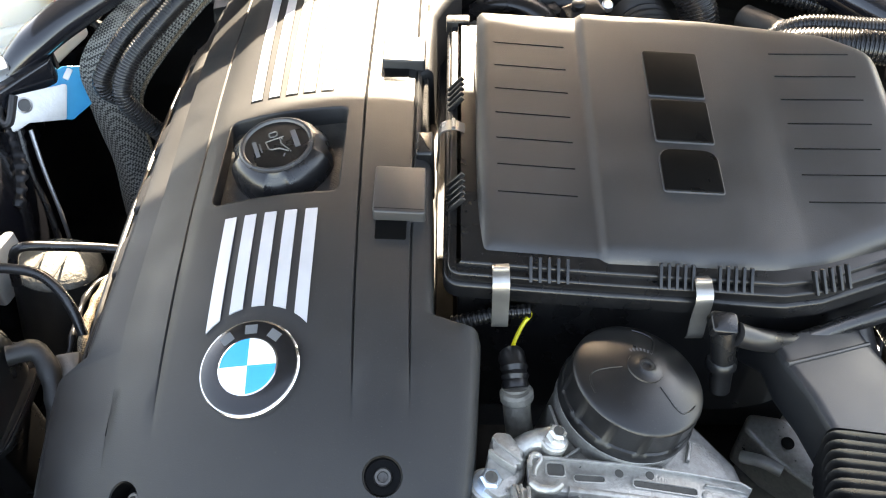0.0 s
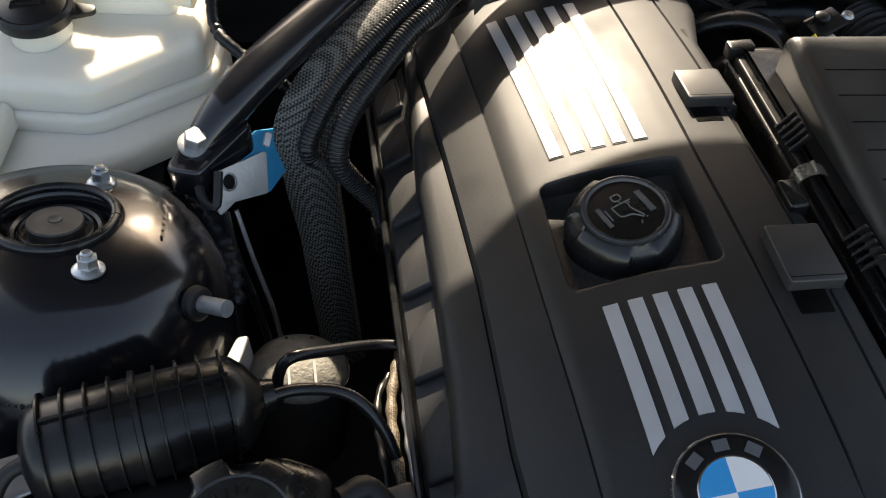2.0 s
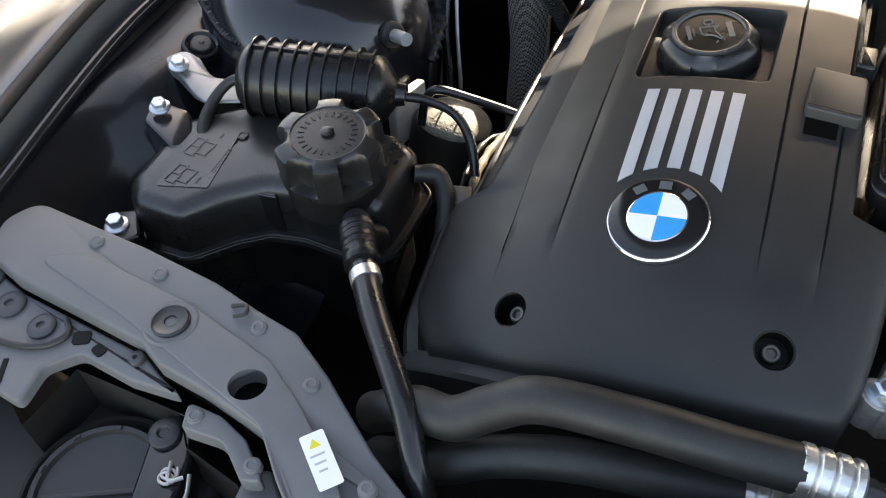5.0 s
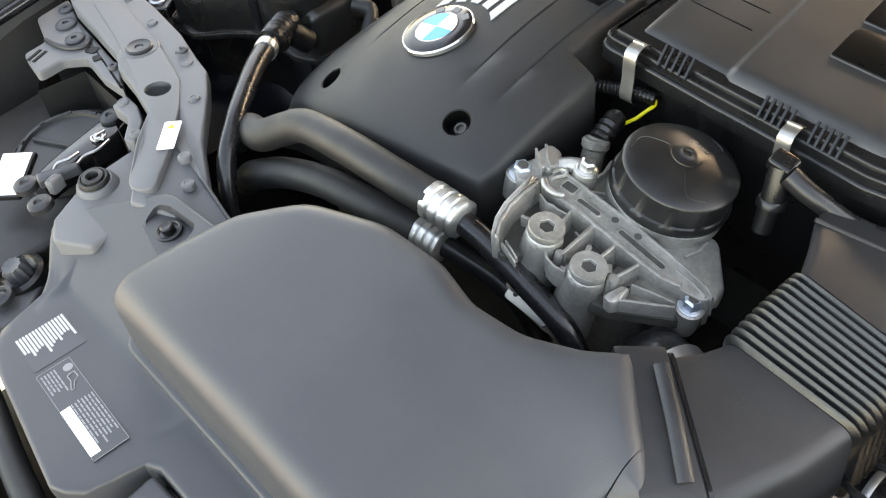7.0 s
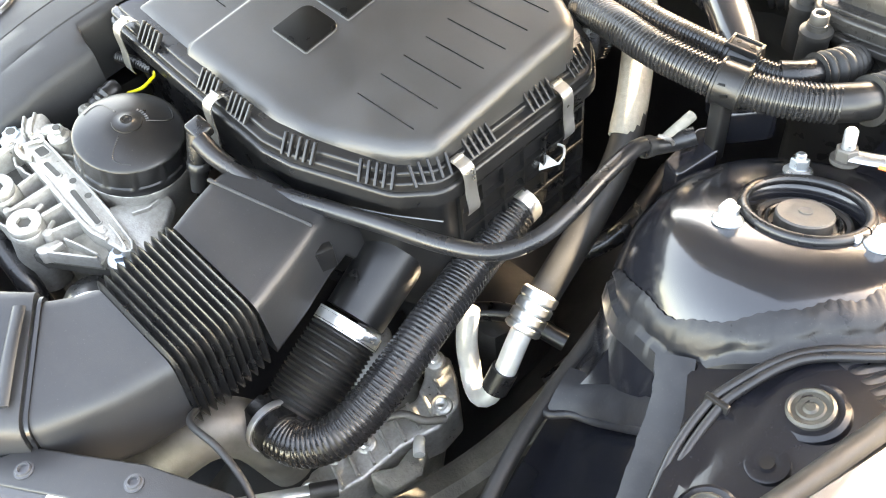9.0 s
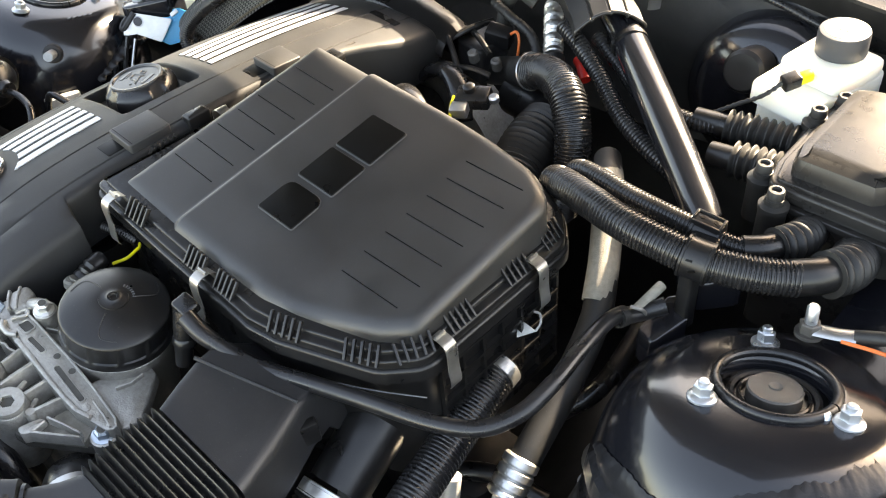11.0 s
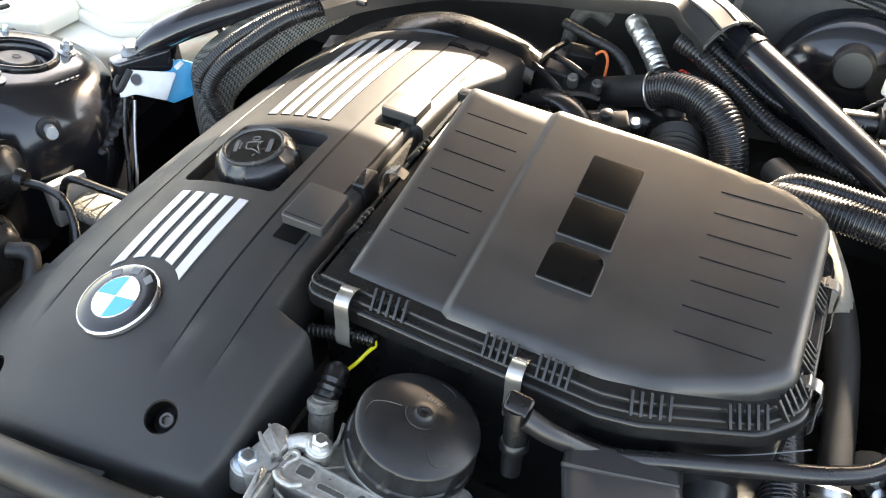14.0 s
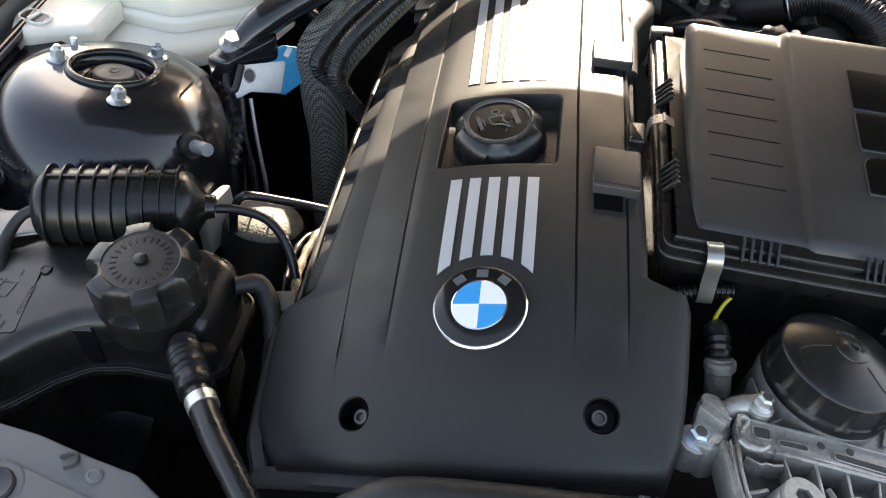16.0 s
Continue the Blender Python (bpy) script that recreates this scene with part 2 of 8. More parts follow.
def spline(pts, step):
    p = [Vector(q) for q in pts]
    p = [p[0] * 2 - p[1]] + p + [p[-1] * 2 - p[-2]]
    fine = []
    for i in range(1, len(p) - 2):
        a, b, c, d = p[i - 1:i + 3]
        n = max(2, int((c - b).length / 0.002))
        for k in range(n):
            t = k / n
            fine.append(0.5 * ((2 * b) + (c - a) * t + (2 * a - 5 * b + 4 * c - d) * t * t + (3 * b - a - 3 * c + d) * t ** 3))
    fine.append(p[-2])
    out, run, goal = [fine[0]], 0.0, step
    for u, v in zip(fine, fine[1:]):
        seg = (v - u).length
        while run + seg >= goal:
            out.append(u.lerp(v, (goal - run) / max(seg, 1e-9)))
            goal += step
        run += seg
    if (out[-1] - fine[-1]).length > step * 0.3:
        out.append(fine[-1])
    return out


def tube(pts, r, seg=14, step=0.006, wave=None, flat=1.0, bm=None, caps=True):
    """A tube along a curve. r: radius, or one per control point; wave(s): radius added at length s; flat: squash across."""
    bm = bm or bmesh.new()
    path = spline(pts, step)
    n = len(path)
    rs = [r] * n
    if not isinstance(r, (int, float)):
        lens = [0.0]
        for u, v in zip(pts, pts[1:]):
            lens.append(lens[-1] + (Vector(v) - Vector(u)).length)
        rs = list(np.interp(np.linspace(0, lens[-1], n), lens, r))
    t0 = (path[1] - path[0]).normalized()
    side = t0.cross(Vector((0, 0, 1)))
    if side.length < 0.1:
        side = t0.cross(Vector((1, 0, 0)))
    side.normalize()
    rings = []
    for i, c in enumerate(path):
        t = (path[min(i + 1, n - 1)] - path[max(i - 1, 0)]).normalized()
        side = (side - t * side.dot(t)).normalized()
        up = t.cross(side)
        rad = rs[i] + (wave(i * step) if wave else 0)
        rings.append([bm.verts.new(c + side * (rad * math.cos(2 * math.pi * k / seg)) + up * (rad * flat * math.sin(2 * math.pi * k / seg)))
                      for k in range(seg)])
    for a, b in zip(rings, rings[1:]):
        for k in range(seg):
            bm.faces.new((a[k], a[(k + 1) % seg], b[(k + 1) % seg], b[k]))
    if caps:
        bm.faces.new(rings[0][::-1])
        bm.faces.new(rings[-1])
    return bm


def corrugated(pts, r, period=0.0046, depth=0.0016, seg=16, flat=1.0):
    def wave(s):
        return depth * (0, .85, 1, .85, 0)[int(round(s / period * 5)) % 5]
    return tube(pts, r - depth * 0.6, seg, period / 5, wave, flat)


def rounded(poly, r, n=5):
    out, m = [], len(poly)
    for i in range(m):
        p = Vector(poly[i][:2])
        rad = poly[i][2] if len(poly[i]) > 2 else r
        a, b = Vector(poly[i - 1][:2]) - p, Vector(poly[(i + 1) % m][:2]) - p
        ang = a.angle(b)
        cut = min(rad / max(math.tan(ang / 2), 1e-3), a.length * 0.48, b.length * 0.48)
        if cut < 1e-5 or ang > math.pi - 0.02:
            out.append(tuple(p))
            continue
        s, e = p + a.normalized() * cut, p + b.normalized() * cut
        for k in range(n + 1):
            t = k / n
            q = s * (1 - t) ** 2 + p * (2 * t * (1 - t)) + e * t * t
            out.append((q.x, q.y))
    return out


def inset(poly, d):
    m, out = len(poly), []
    area = sum(poly[i - 1][0] * poly[i][1] - poly[i][0] * poly[i - 1][1] for i in range(m))
    s = 1 if area > 0 else -1
    for i in range(m):
        p = Vector(poly[i])
        a, b = (p - Vector(poly[i - 1])), (Vector(poly[(i + 1) % m]) - p)
        if a.length < 1e-7:
            a = b
        if b.length < 1e-7:
            b = a
        na, nb = Vector((-a.y, a.x)).normalized() * s, Vector((-b.y, b.x)).normalized() * s
        v = na + nb
        v = v / max(v.length_squared / 2, 0.5) if v.length > 1e-6 else na
        out.append(tuple(p + v * d))
    return out


def solid(poly, bot, top, bevel=0.0, M=None, bm=None, steps=3, bottom=True):
    """A polygon raised from bot to top (numbers or functions of x, y) with a rounded upper edge."""
    bm = bm or bmesh.new()
    fb = bot if callable(bot) else (lambda x, y: bot)
    ft = top if callable(top) else (lambda x, y: top)
    rings = [[(x, y, fb(x, y)) for x, y in poly]]
    if bevel:
        for k in range(steps + 1):
            a = math.pi / 2 * k / steps
            q = inset(poly, bevel * (1 - math.cos(a)))
            rings.append([(x, y, ft(x, y) - bevel * (1 - math.sin(a))) for x, y in q])
    else:
        rings.append([(x, y, ft(x, y)) for x, y in poly])
    vs = [[bm.verts.new((M @ Vector(p)) if M else p) for p in ring] for ring in rings]
    m = len(poly)
    for a, b in zip(vs, vs[1:]):
        for k in range(m):
            bm.faces.new((a[k], a[(k + 1) % m], b[(k + 1) % m], b[k]))
    bm.faces.new(vs[-1])
    if bottom:
        bm.faces.new(vs[0][::-1])
    return bm


def lathe(profile, seg=32, M=None, bm=None, wave=None):
    """A profile of (radius, height) turned about z; wave(k, seg, i): factor on the radius."""
    bm = bm or bmesh.new()
    rings = []
    for i, (r, z) in enumerate(profile):
        ring = []
        for k in range(seg):
            f = wave(k / seg, i) if wave else 1.0
            v = Vector((r * f * math.cos(2 * math.pi * k / seg), r * f * math.sin(2 * math.pi * k / seg), z))
            ring.append(bm.verts.new(M @ v if M else v))
        rings.append(ring)
    for a, b in zip(rings, rings[1:]):
        for k in range(seg):
            bm.faces.new((a[k], a[(k + 1) % seg], b[(k + 1) % seg], b[k]))
    bm.faces.new(rings[0][::-1])
    bm.faces.new(rings[-1])
    return bm


def box(sx, sy, sz, bevel=0.0, M=None, bm=None):
    """A box centred on x and y, standing on z = 0 of M."""
    b = bevel
    poly = rounded([(-sx / 2, -sy / 2), (sx / 2, -sy / 2), (sx / 2, sy / 2), (-sx / 2, sy / 2)], max(b, 1e-6), 2) if b else \
        [(-sx / 2, -sy / 2), (sx / 2, -sy / 2), (sx / 2, sy / 2), (-sx / 2, sy / 2)]
    return solid(poly, 0, sz, b, M, bm, 2)


def aim(at, axis, hint=(0, 1, 0)):
    """A frame at a point whose z runs along axis and whose y leans to hint."""
    z = Vector(axis).normalized()
    y = Vector(hint) - z * Vector(hint).dot(z)
    if y.length < 1e-3:
        y = Vector((1, 0, 0)) - z * z.x
    y.normalize()
    x = y.cross(z)
    m = Matrix((x, y, z)).transposed().to_4x4()
    m.translation = at
    return m


def sheet(rows, bm=None, thick=0.0):
    """A surface through rows of points; thick: depth of the skirt let down round its edge."""
    bm = bm or bmesh.new()
    vs = [[bm.verts.new(p) for p in row] for row in rows]
    for a, b in zip(vs, vs[1:]):
        for k in range(len(a) - 1):
            bm.faces.new((a[k], a[k + 1], b[k + 1], b[k]))
    if thick:
        edge = vs[0] + [r[-1] for r in vs[1:]] + vs[-1][-2::-1] + [r[0] for r in vs[-2:0:-1]]
        low = [bm.verts.new(v.co - Vector((0, 0, thick))) for v in edge]
        m = len(edge)
        for k in range(m):
            bm.faces.new((edge[k], low[k], low[(k + 1) % m], edge[(k + 1) % m]))
    return bm


def loft(rings, bm=None, caps=True):
    bm = bm or bmesh.new()
    vs = [[bm.verts.new(p) for p in ring] for ring in rings]
    m = len(vs[0])
    for a, b in zip(vs, vs[1:]):
        for k in range(m):
            bm.faces.new((a[k], a[(k + 1) % m], b[(k + 1) % m], b[k]))
    if caps:
        bm.faces.new(vs[0][::-1])
        bm.faces.new(vs[-1])
    return bm


def interp(x, pairs):
    return float(np.interp(x, [p[0] for p in pairs], [p[1] for p in pairs]))


def hexagon(r, h, M, bm=None, bevel=0.0008):
    return solid([(r * math.cos(math.pi / 3 * k), r * math.sin(math.pi / 3 * k)) for k in range(6)], 0, h, bevel, M, bm, 1)


def flange_nut(parent, at, axis, s=1.0, mat=None, stud=0.006):
    """A hexagon nut on a washer flange, with the stud's end."""
    M = aim(at, axis, (0.3, 1, 0))
    mat = mat or ZINC
    nut = part("flange_nut", lathe([(0.0112 * s, 0), (0.0112 * s, 0.0016 * s), (0.0085 * s, 0.004 * s), (0.006 * s, 0.0044 * s)], 24, M), mat, parent)
    part("hexagon", hexagon(0.0074 * s, 0.0085 * s, M @ Matrix.Translation((0, 0, 0.0035 * s))), mat, nut)
    if stud:
        part("stud_end", lathe([(0.0042 * s, 0.01 * s), (0.0042 * s, 0.0118 * s + stud), (0.003 * s, 0.013 * s + stud)], 14, M), mat, nut)
    return nut


def body_bolt(name, at, axis, s=1.0, mat=None, label="zinc-plated hexagon bolt with a wide washer"):
    t = thing(name, label, "bolt", "bolts of the engine bay")
    M = aim(at, axis, (0.4, 1, 0.1))
    mat = mat or ZINC
    part("washer", lathe([(0.0115 * s, 0), (0.0115 * s, 0.0018 * s), (0.0095 * s, 0.0032 * s), (0.006 * s, 0.0034 * s)], 24, M), mat, t)
    part("head", hexagon(0.0078 * s, 0.0075 * s, M @ Matrix.Translation((0, 0, 0.003 * s))), mat, t)
    return t


def cut(ob, cutter):
    """Takes the cutter's body out of a mesh."""
    tool = new("cutter", bpy.data.meshes.new("cutter"))
    bmesh.ops.recalc_face_normals(cutter, faces=cutter.faces[:])
    cutter.to_mesh(tool.data)
    cutter.free()
    m = ob.modifiers.new("cut", "BOOLEAN")
    m.operation, m.solver, m.object = "DIFFERENCE", "EXACT", tool
    bpy.context.view_layer.update()
    me = bpy.data.meshes.new_from_object(ob.evaluated_get(bpy.context.evaluated_depsgraph_get()))
    ob.modifiers.clear()
    ob.data = me
    me.set_sharp_from_angle(angle=radians(38))
    bpy.data.objects.remove(tool)


def lettering(text, size, M, mat, parent, depth=0.0003):
    """Raised letters as a mesh part; the text starts at M's origin and runs along its x."""
    cu = bpy.data.curves.new("text", "FONT")
    cu.body, cu.size, cu.extrude = text, size, depth
    ob = bpy.data.objects.new("text", cu)
    me = bpy.data.meshes.new_from_object(ob)
    bm = bmesh.new()
    bm.from_mesh(me)
    bm.transform(M)
    bpy.data.objects.remove(ob)
    bpy.data.meshes.remove(me)
    bpy.data.curves.remove(cu)
    return part("lettering", bm, mat, parent, "raised lettering")


# ---- ground, body shell and engine bay walls ----
bm = bmesh.new()
bmesh.ops.create_grid(bm, x_segments=8, y_segments=8, size=600)
tagged(part("ground", bm, ASPHALT), "pale dry concrete ground round the car", "ground", kind="structure")


def wall(name, x0, x1, y0, y1, z0, z1, mat, label):
    M = Matrix.Translation(((x0 + x1) / 2, (y0 + y1) / 2, z0))
    return tagged(part(name, box(x1 - x0, y1 - y0, z1 - z0, 0.004, M), mat), label, "body panel", kind="structure")


wall("undertray", -0.72, 0.74, -0.30, 1.06, 0.22, 0.24, PAINT_DARK, "dark undertray at the bottom of the engine bay")
wall("wall_rear", -0.72, 0.74, 1.04, 1.07, 0.24, 0.90, PAINT_DARK, "black firewall behind the engine")
wall("wall_left", -0.74, -0.70, -0.10, 1.06, 0.24, 0.80, PAINT_DARK, "black inner wing panel of the bay")
wall("wall_right", 0.72, 0.76, -0.10, 1.06, 0.24, 0.80, PAINT_DARK, "black inner wing panel of the bay")
wall("wall_front", -0.72, 0.74, -0.26, -0.24, 0.24, 0.66, PAINT_DARK, "dark radiator wall in front of the engine")


# inner wing shelves beside the strut towers, dished sheet metal
def wing_shelf(side, name):
    rows = []
    for i in range(26):
        y = 0.16 + 0.034 * i
        row = []
        for j in range(16):
            u = j / 15
            x = (0.46 if y < 0.62 else 0.53) + (0.25 if y < 0.62 else 0.18) * u
            z = 0.69 + 0.12 * min(1, u * 1.25) + 0.012 * math.sin(y * 9) * (1 - u)
            z -= 0.02 * math.exp(-((x - 0.58) / 0.05) ** 2 - ((y - 0.30) / 0.09) ** 2)
            z -= 0.06 * max(0, min(1, (.37 - y) / .06)) * max(0, min(1, (0.70 - x) / .05))
            row.append((0.0155 + side * x, y, z))
        rows.append(row)
    return tagged(part(name, sheet(rows, thick=0.05), WING), "satin black sheet metal shelf of the inner wing", "body panel", kind="structure")


wing_shelf(-1, "wing_panel_left")


def shelf_z(x, y):
    return min(.822 + .35 * (x - .606), .842) - .16 * max(0, .46 - y) + .02 * max(0, y - .5)


rows = []
for i in range(40):
    y = 0.20 + 0.021 * i
    if y < .40:
        edge = .612 + .25 * (.40 - y)
    elif y < .46:
        edge = .612 - .6 * (y - .40)
    else:
        edge = .576
    row = []
    for j in range(20):
        x = edge + (.735 - edge) * j / 19
        z = shelf_z(x, y) - .006 * math.exp(-((x - .636) / .004) ** 2) * (1 if y < .47 else 0)
        z += .003 * math.exp(-((x - .6655) ** 2 + (y - .4465) ** 2) / .04 ** 2)
        row.append((x, y, z))
    rows.append(row)
tagged(part("wing_panel_right", sheet(rows, thick=0.09), WING), "satin black sheet metal shelf of the inner wing", "body panel", kind="structure")


# outer fenders with their turned-in edge
def fender(side):
    t = thing("fender", "silver-grey painted front fender with a rolled inner edge", "fender", "fenders of the car")
    prof = [(0.713, 0.790), (0.713, 0.842), (0.719, 0.850), (0.729, 0.850), (0.737, 0.856), (0.745, 0.872), (0.758, 0.880),
            (0.80, 0.878), (0.85, 0.85), (0.88, 0.78), (0.90, 0.68), (0.905, 0.55)]
    rows = []
    for i in range(24):
        y = -0.05 + 0.052 * i
        dx = -0.10 * max(0, (0.42 - y)) - 0.25 * max(0, 0.1 - y)
        if side > 0:
            dx = 0.003 - 0.27 * max(0, min(0.55, 0.55 - y))
        dz = -0.10 * max(0, 0.35 - y)
        rows.append([(0.0155 + side * (px + dx + (0.028 if side < 0 else 0)), y, pz + dz) for px, pz in prof])
    part("panel", sheet(rows), FENDER, t)
    bm = tube([(0.0155 + side * ((0.738 - 0.10 * max(0, 0.42 - y)) if side < 0 else (0.714 - 0.27 * max(0, min(0.55, 0.55 - y)))), y, 0.852 - 0.10 * max(0, 0.35 - y)) for y in (0.05, 0.2, 0.42, 0.6, 0.8, 1.0)], 0.007, 10)
    part("rubber_seal", bm, RUBBER, t, "black rubber sealing strip")
    bm = tube([(0.0155 + side * ((0.716 - 0.10 * max(0, 0.42 - y)) if side < 0 else (0.720 - 0.27 * max(0, min(0.55, 0.55 - y)))), y, (0.822 if side < 0 else 0.80) - 0.10 * max(0, 0.35 - y)) for y in (0.05, 0.2, 0.42, 0.6, 0.8, 1.0)], 0.008, 10)
    part("inner_lip", bm, PAINT, t)
    return t


fender(-1)
fender(1)

# bumper round the front of the car
t = thing("bumper", "silver-grey painted front bumper below the radiator cover", "bumper")
rows = []
for k in range(41):
    a = math.pi * k / 40
    cx, cy = math.cos(a), math.sin(a)
    bx, by = .0155 + .87 * math.copysign(abs(cx) ** .55, cx), .06 - .46 * abs(cy) ** .75
    inx, iny = .0155 + .80 * math.copysign(abs(cx) ** .55, cx), .08 - .38 * abs(cy) ** .75
    rows.append([(inx, iny, .640), (inx, iny, .672), ((inx + bx) / 2, (iny + by) / 2, .684), (bx, by, .660), (.0155 + (bx - .0155) * 1.03, by - .02, .58), (.0155 + (bx - .0155) * 1.03, by - .02, .42), (bx, by + .02, .26)])
part("skin", sheet(rows), FENDER, t)

# cowl at the foot of the windscreen
t = thing("cowl_panel", "black plastic cowl with a rubber seal under the windscreen", "cowl")
rows = []
for i in range(30):
    x = -0.72 + 1.46 * i / 29
    bow = 0.07 * ((x - 0.0155) / 0.72) ** 2
    rows.append([(x, 1.06 - bow, 0.82), (x, 1.058 - bow, 0.893), (x, 1.07 - bow, 0.905), (x, 1.10 - bow, 0.908), (x, 1.20 - bow, 0.935), (x, 1.28 - bow, 0.985)])
part("panel", sheet(rows), BLACK, t)
part("rubber_seal", tube([(x, 1.064 - 0.07 * ((x - 0.0155) / 0.72) ** 2, 0.909) for x in np.linspace(-0.7, 0.72, 9)], 0.009, 10), RUBBER, t)
rows = []
for i in range(20):
    x = -0.76 + 1.54 * i / 19
    bow = 0.12 * ((x - 0.0155) / 0.75) ** 2
    rows.append([(x, 1.26 - bow, 0.978), (x, 1.32 - bow, 1.01), (x, 1.7 - bow, 1.25), (x, 2.05 - bow, 1.43)])
tagged(part("windscreen", sheet(rows, thick=0.005), GLASS_DARK), "dark sloping windscreen behind the engine bay", "windscreen")

# raised bonnet on its hinges, out of view, placed to shade the bay's front
t = thing("bonnet", "unseen raised silver-grey bonnet shaped to cast shade, with a dark inner panel", "bonnet")
rows, inner = [], []
HINGE_Y, HINGE_Z, OPEN = 0.96, 1.128, radians(52)
for i in range(22):
    u = i / 21
    l = 1.15 * u
    row, row2 = [], []
    for j in range(21):
        x = 0.0155 + (j / 10 - 1) * (0.73 - 0.12 * u * u)
        crown = 0.03 * (1 - ((x - 0.0155) / 0.75) ** 2)
        side = abs((x - 0.0155) / 0.73)
        y = HINGE_Y - l * math.cos(OPEN) + 0.10 * side ** 2 * (1 - u)
        # uneven drop of the sides, made up to set the shadow's edge
        shade_sag = 0.20 * min(side, 0.85) ** 2.5 if x > 0.0155 else 0.34 * min(side, 0.8) ** 3.3
        z = HINGE_Z + l * math.sin(OPEN) - shade_sag * (1 - u)
        row.append((x, y + (crown + 0.02) * math.sin(OPEN), z + (crown + 0.02) * math.cos(OPEN)))
        rib = 0.012 * (1 if (j % 5 in (0, 1)) or i % 7 in (0, 1) else 0)
        row2.append((x, y + (crown - rib - 0.012) * math.sin(OPEN), z + (crown - rib - 0.012) * math.cos(OPEN)))
    rows.append(row)
    inner.append(row2)
part("skin", sheet(rows, thick=0.004), FENDER, t)
part("inner_panel", sheet(inner, thick=0.004), PAINT_DARK, t, "dark ribbed inner panel")
for s in (-1, 1):
    part("hinge_arm", tube([(0.0155 + s * 0.66, 1.02, 0.86), (0.0155 + s * 0.67, 1.03, 1.05), (0.0155 + s * 0.67, 0.97, 1.14), (0.0155 + s * 0.67, 0.93, 1.20)], 0.012, 8), PAINT_DARK, t)


def ease(u):
    u = max(0.0, min(1.0, u))
    return u * u * (3 - 2 * u)


# ---- engine cover ----
ZX = [(-.33, -.11), (-.31, -.095), (-.277, -.062), (-.25, -.046), (-.193, -.019), (-.177, -.012), (-.137, -.004), (-.106, 0), (-.066, .001), (-.018, -.004), (.01, -.010), (.03, -.02)]
ZY = [(.17, .815), (.2, .838), (.226, .852), (.26, .865), (.3, .874), (.328, .878), (.38, .883), (.432, .886), (.5, .888), (.55, .887), (.6, .882), (.7, .875), (.78, .868), (.85, .858)]
zx_fit = np.polyfit([p[0] for p in ZX], [p[1] for p in ZX], 5)
zy_fit = np.polyfit([p[0] for p in ZY], [p[1] for p in ZY], 5)


def cover_z(x, y):
    return float(np.polyval(zx_fit, max(-.33, min(.03, x))) + np.polyval(zy_fit, max(.17, min(.85, y))))


def cover_frame(x, y, up=0.0):
    e = 0.004
    n = Vector((cover_z(x - e, y) - cover_z(x + e, y), cover_z(x, y - e) - cover_z(x, y + e), 2 * e)).normalized()
    return aim(Vector((x, y, cover_z(x, y))) + n * up, n)


engine_cover = thing("engine_cover", "satin black plastic engine cover with silver stripes and a round badge", "engine cover")
XL = [(.19, -.278), (.21, -.292), (.24, -.305), (.343, -.311), (.349, -.283), (.42, -.277), (.5, -.274), (.6, -.273), (.66, -.272), (.83, -.262)]
XR = [(.19, .000), (.21, .006), (.25, .010), (.334, .015), (.341, -.018), (.48, -.021), (.500, -.0275), (.51, -.029), (.600, -.032), (.606, -.022), (.70, -.020), (.77, .004), (.83, .004)]
GA = [(.19, -.238), (.26, -.241), (.36, -.247), (.49, -.246), (.70, -.253), (.83, -.256)]
GB = [(.19, -.202), (.26, -.204), (.36, -.207), (.45, -.210), (.55, -.212), (.70, -.216), (.83, -.219)]
GC = [(.19, -.066), (.26, -.069), (.36, -.073), (.55, -.078), (.75, -.078), (.83, -.078)]
GD = [(.19, -.029), (.26, -.032), (.37, -.0345), (.48, -.0355), (.60, -.0365), (.83, -.0365)]
YS = sorted(set([.190, .192, .196, .202, .210, .220, .232, .246, .26, .275, .29, .31, .325, .3345, .341, .3435, .349, .36, .38, .40, .42, .435, .448, .450, .4505,
                 .46, .47, .48, .49, .50, .51, .52, .53, .54, .551, .5515, .553, .565, .58, .60, .606, .62, .64, .66, .68, .70, .72, .74, .76, .78, .80, .812, .818, .822, .824]))
RX0, RX1, RY0, RY1 = -.194, -.091, .450, .551


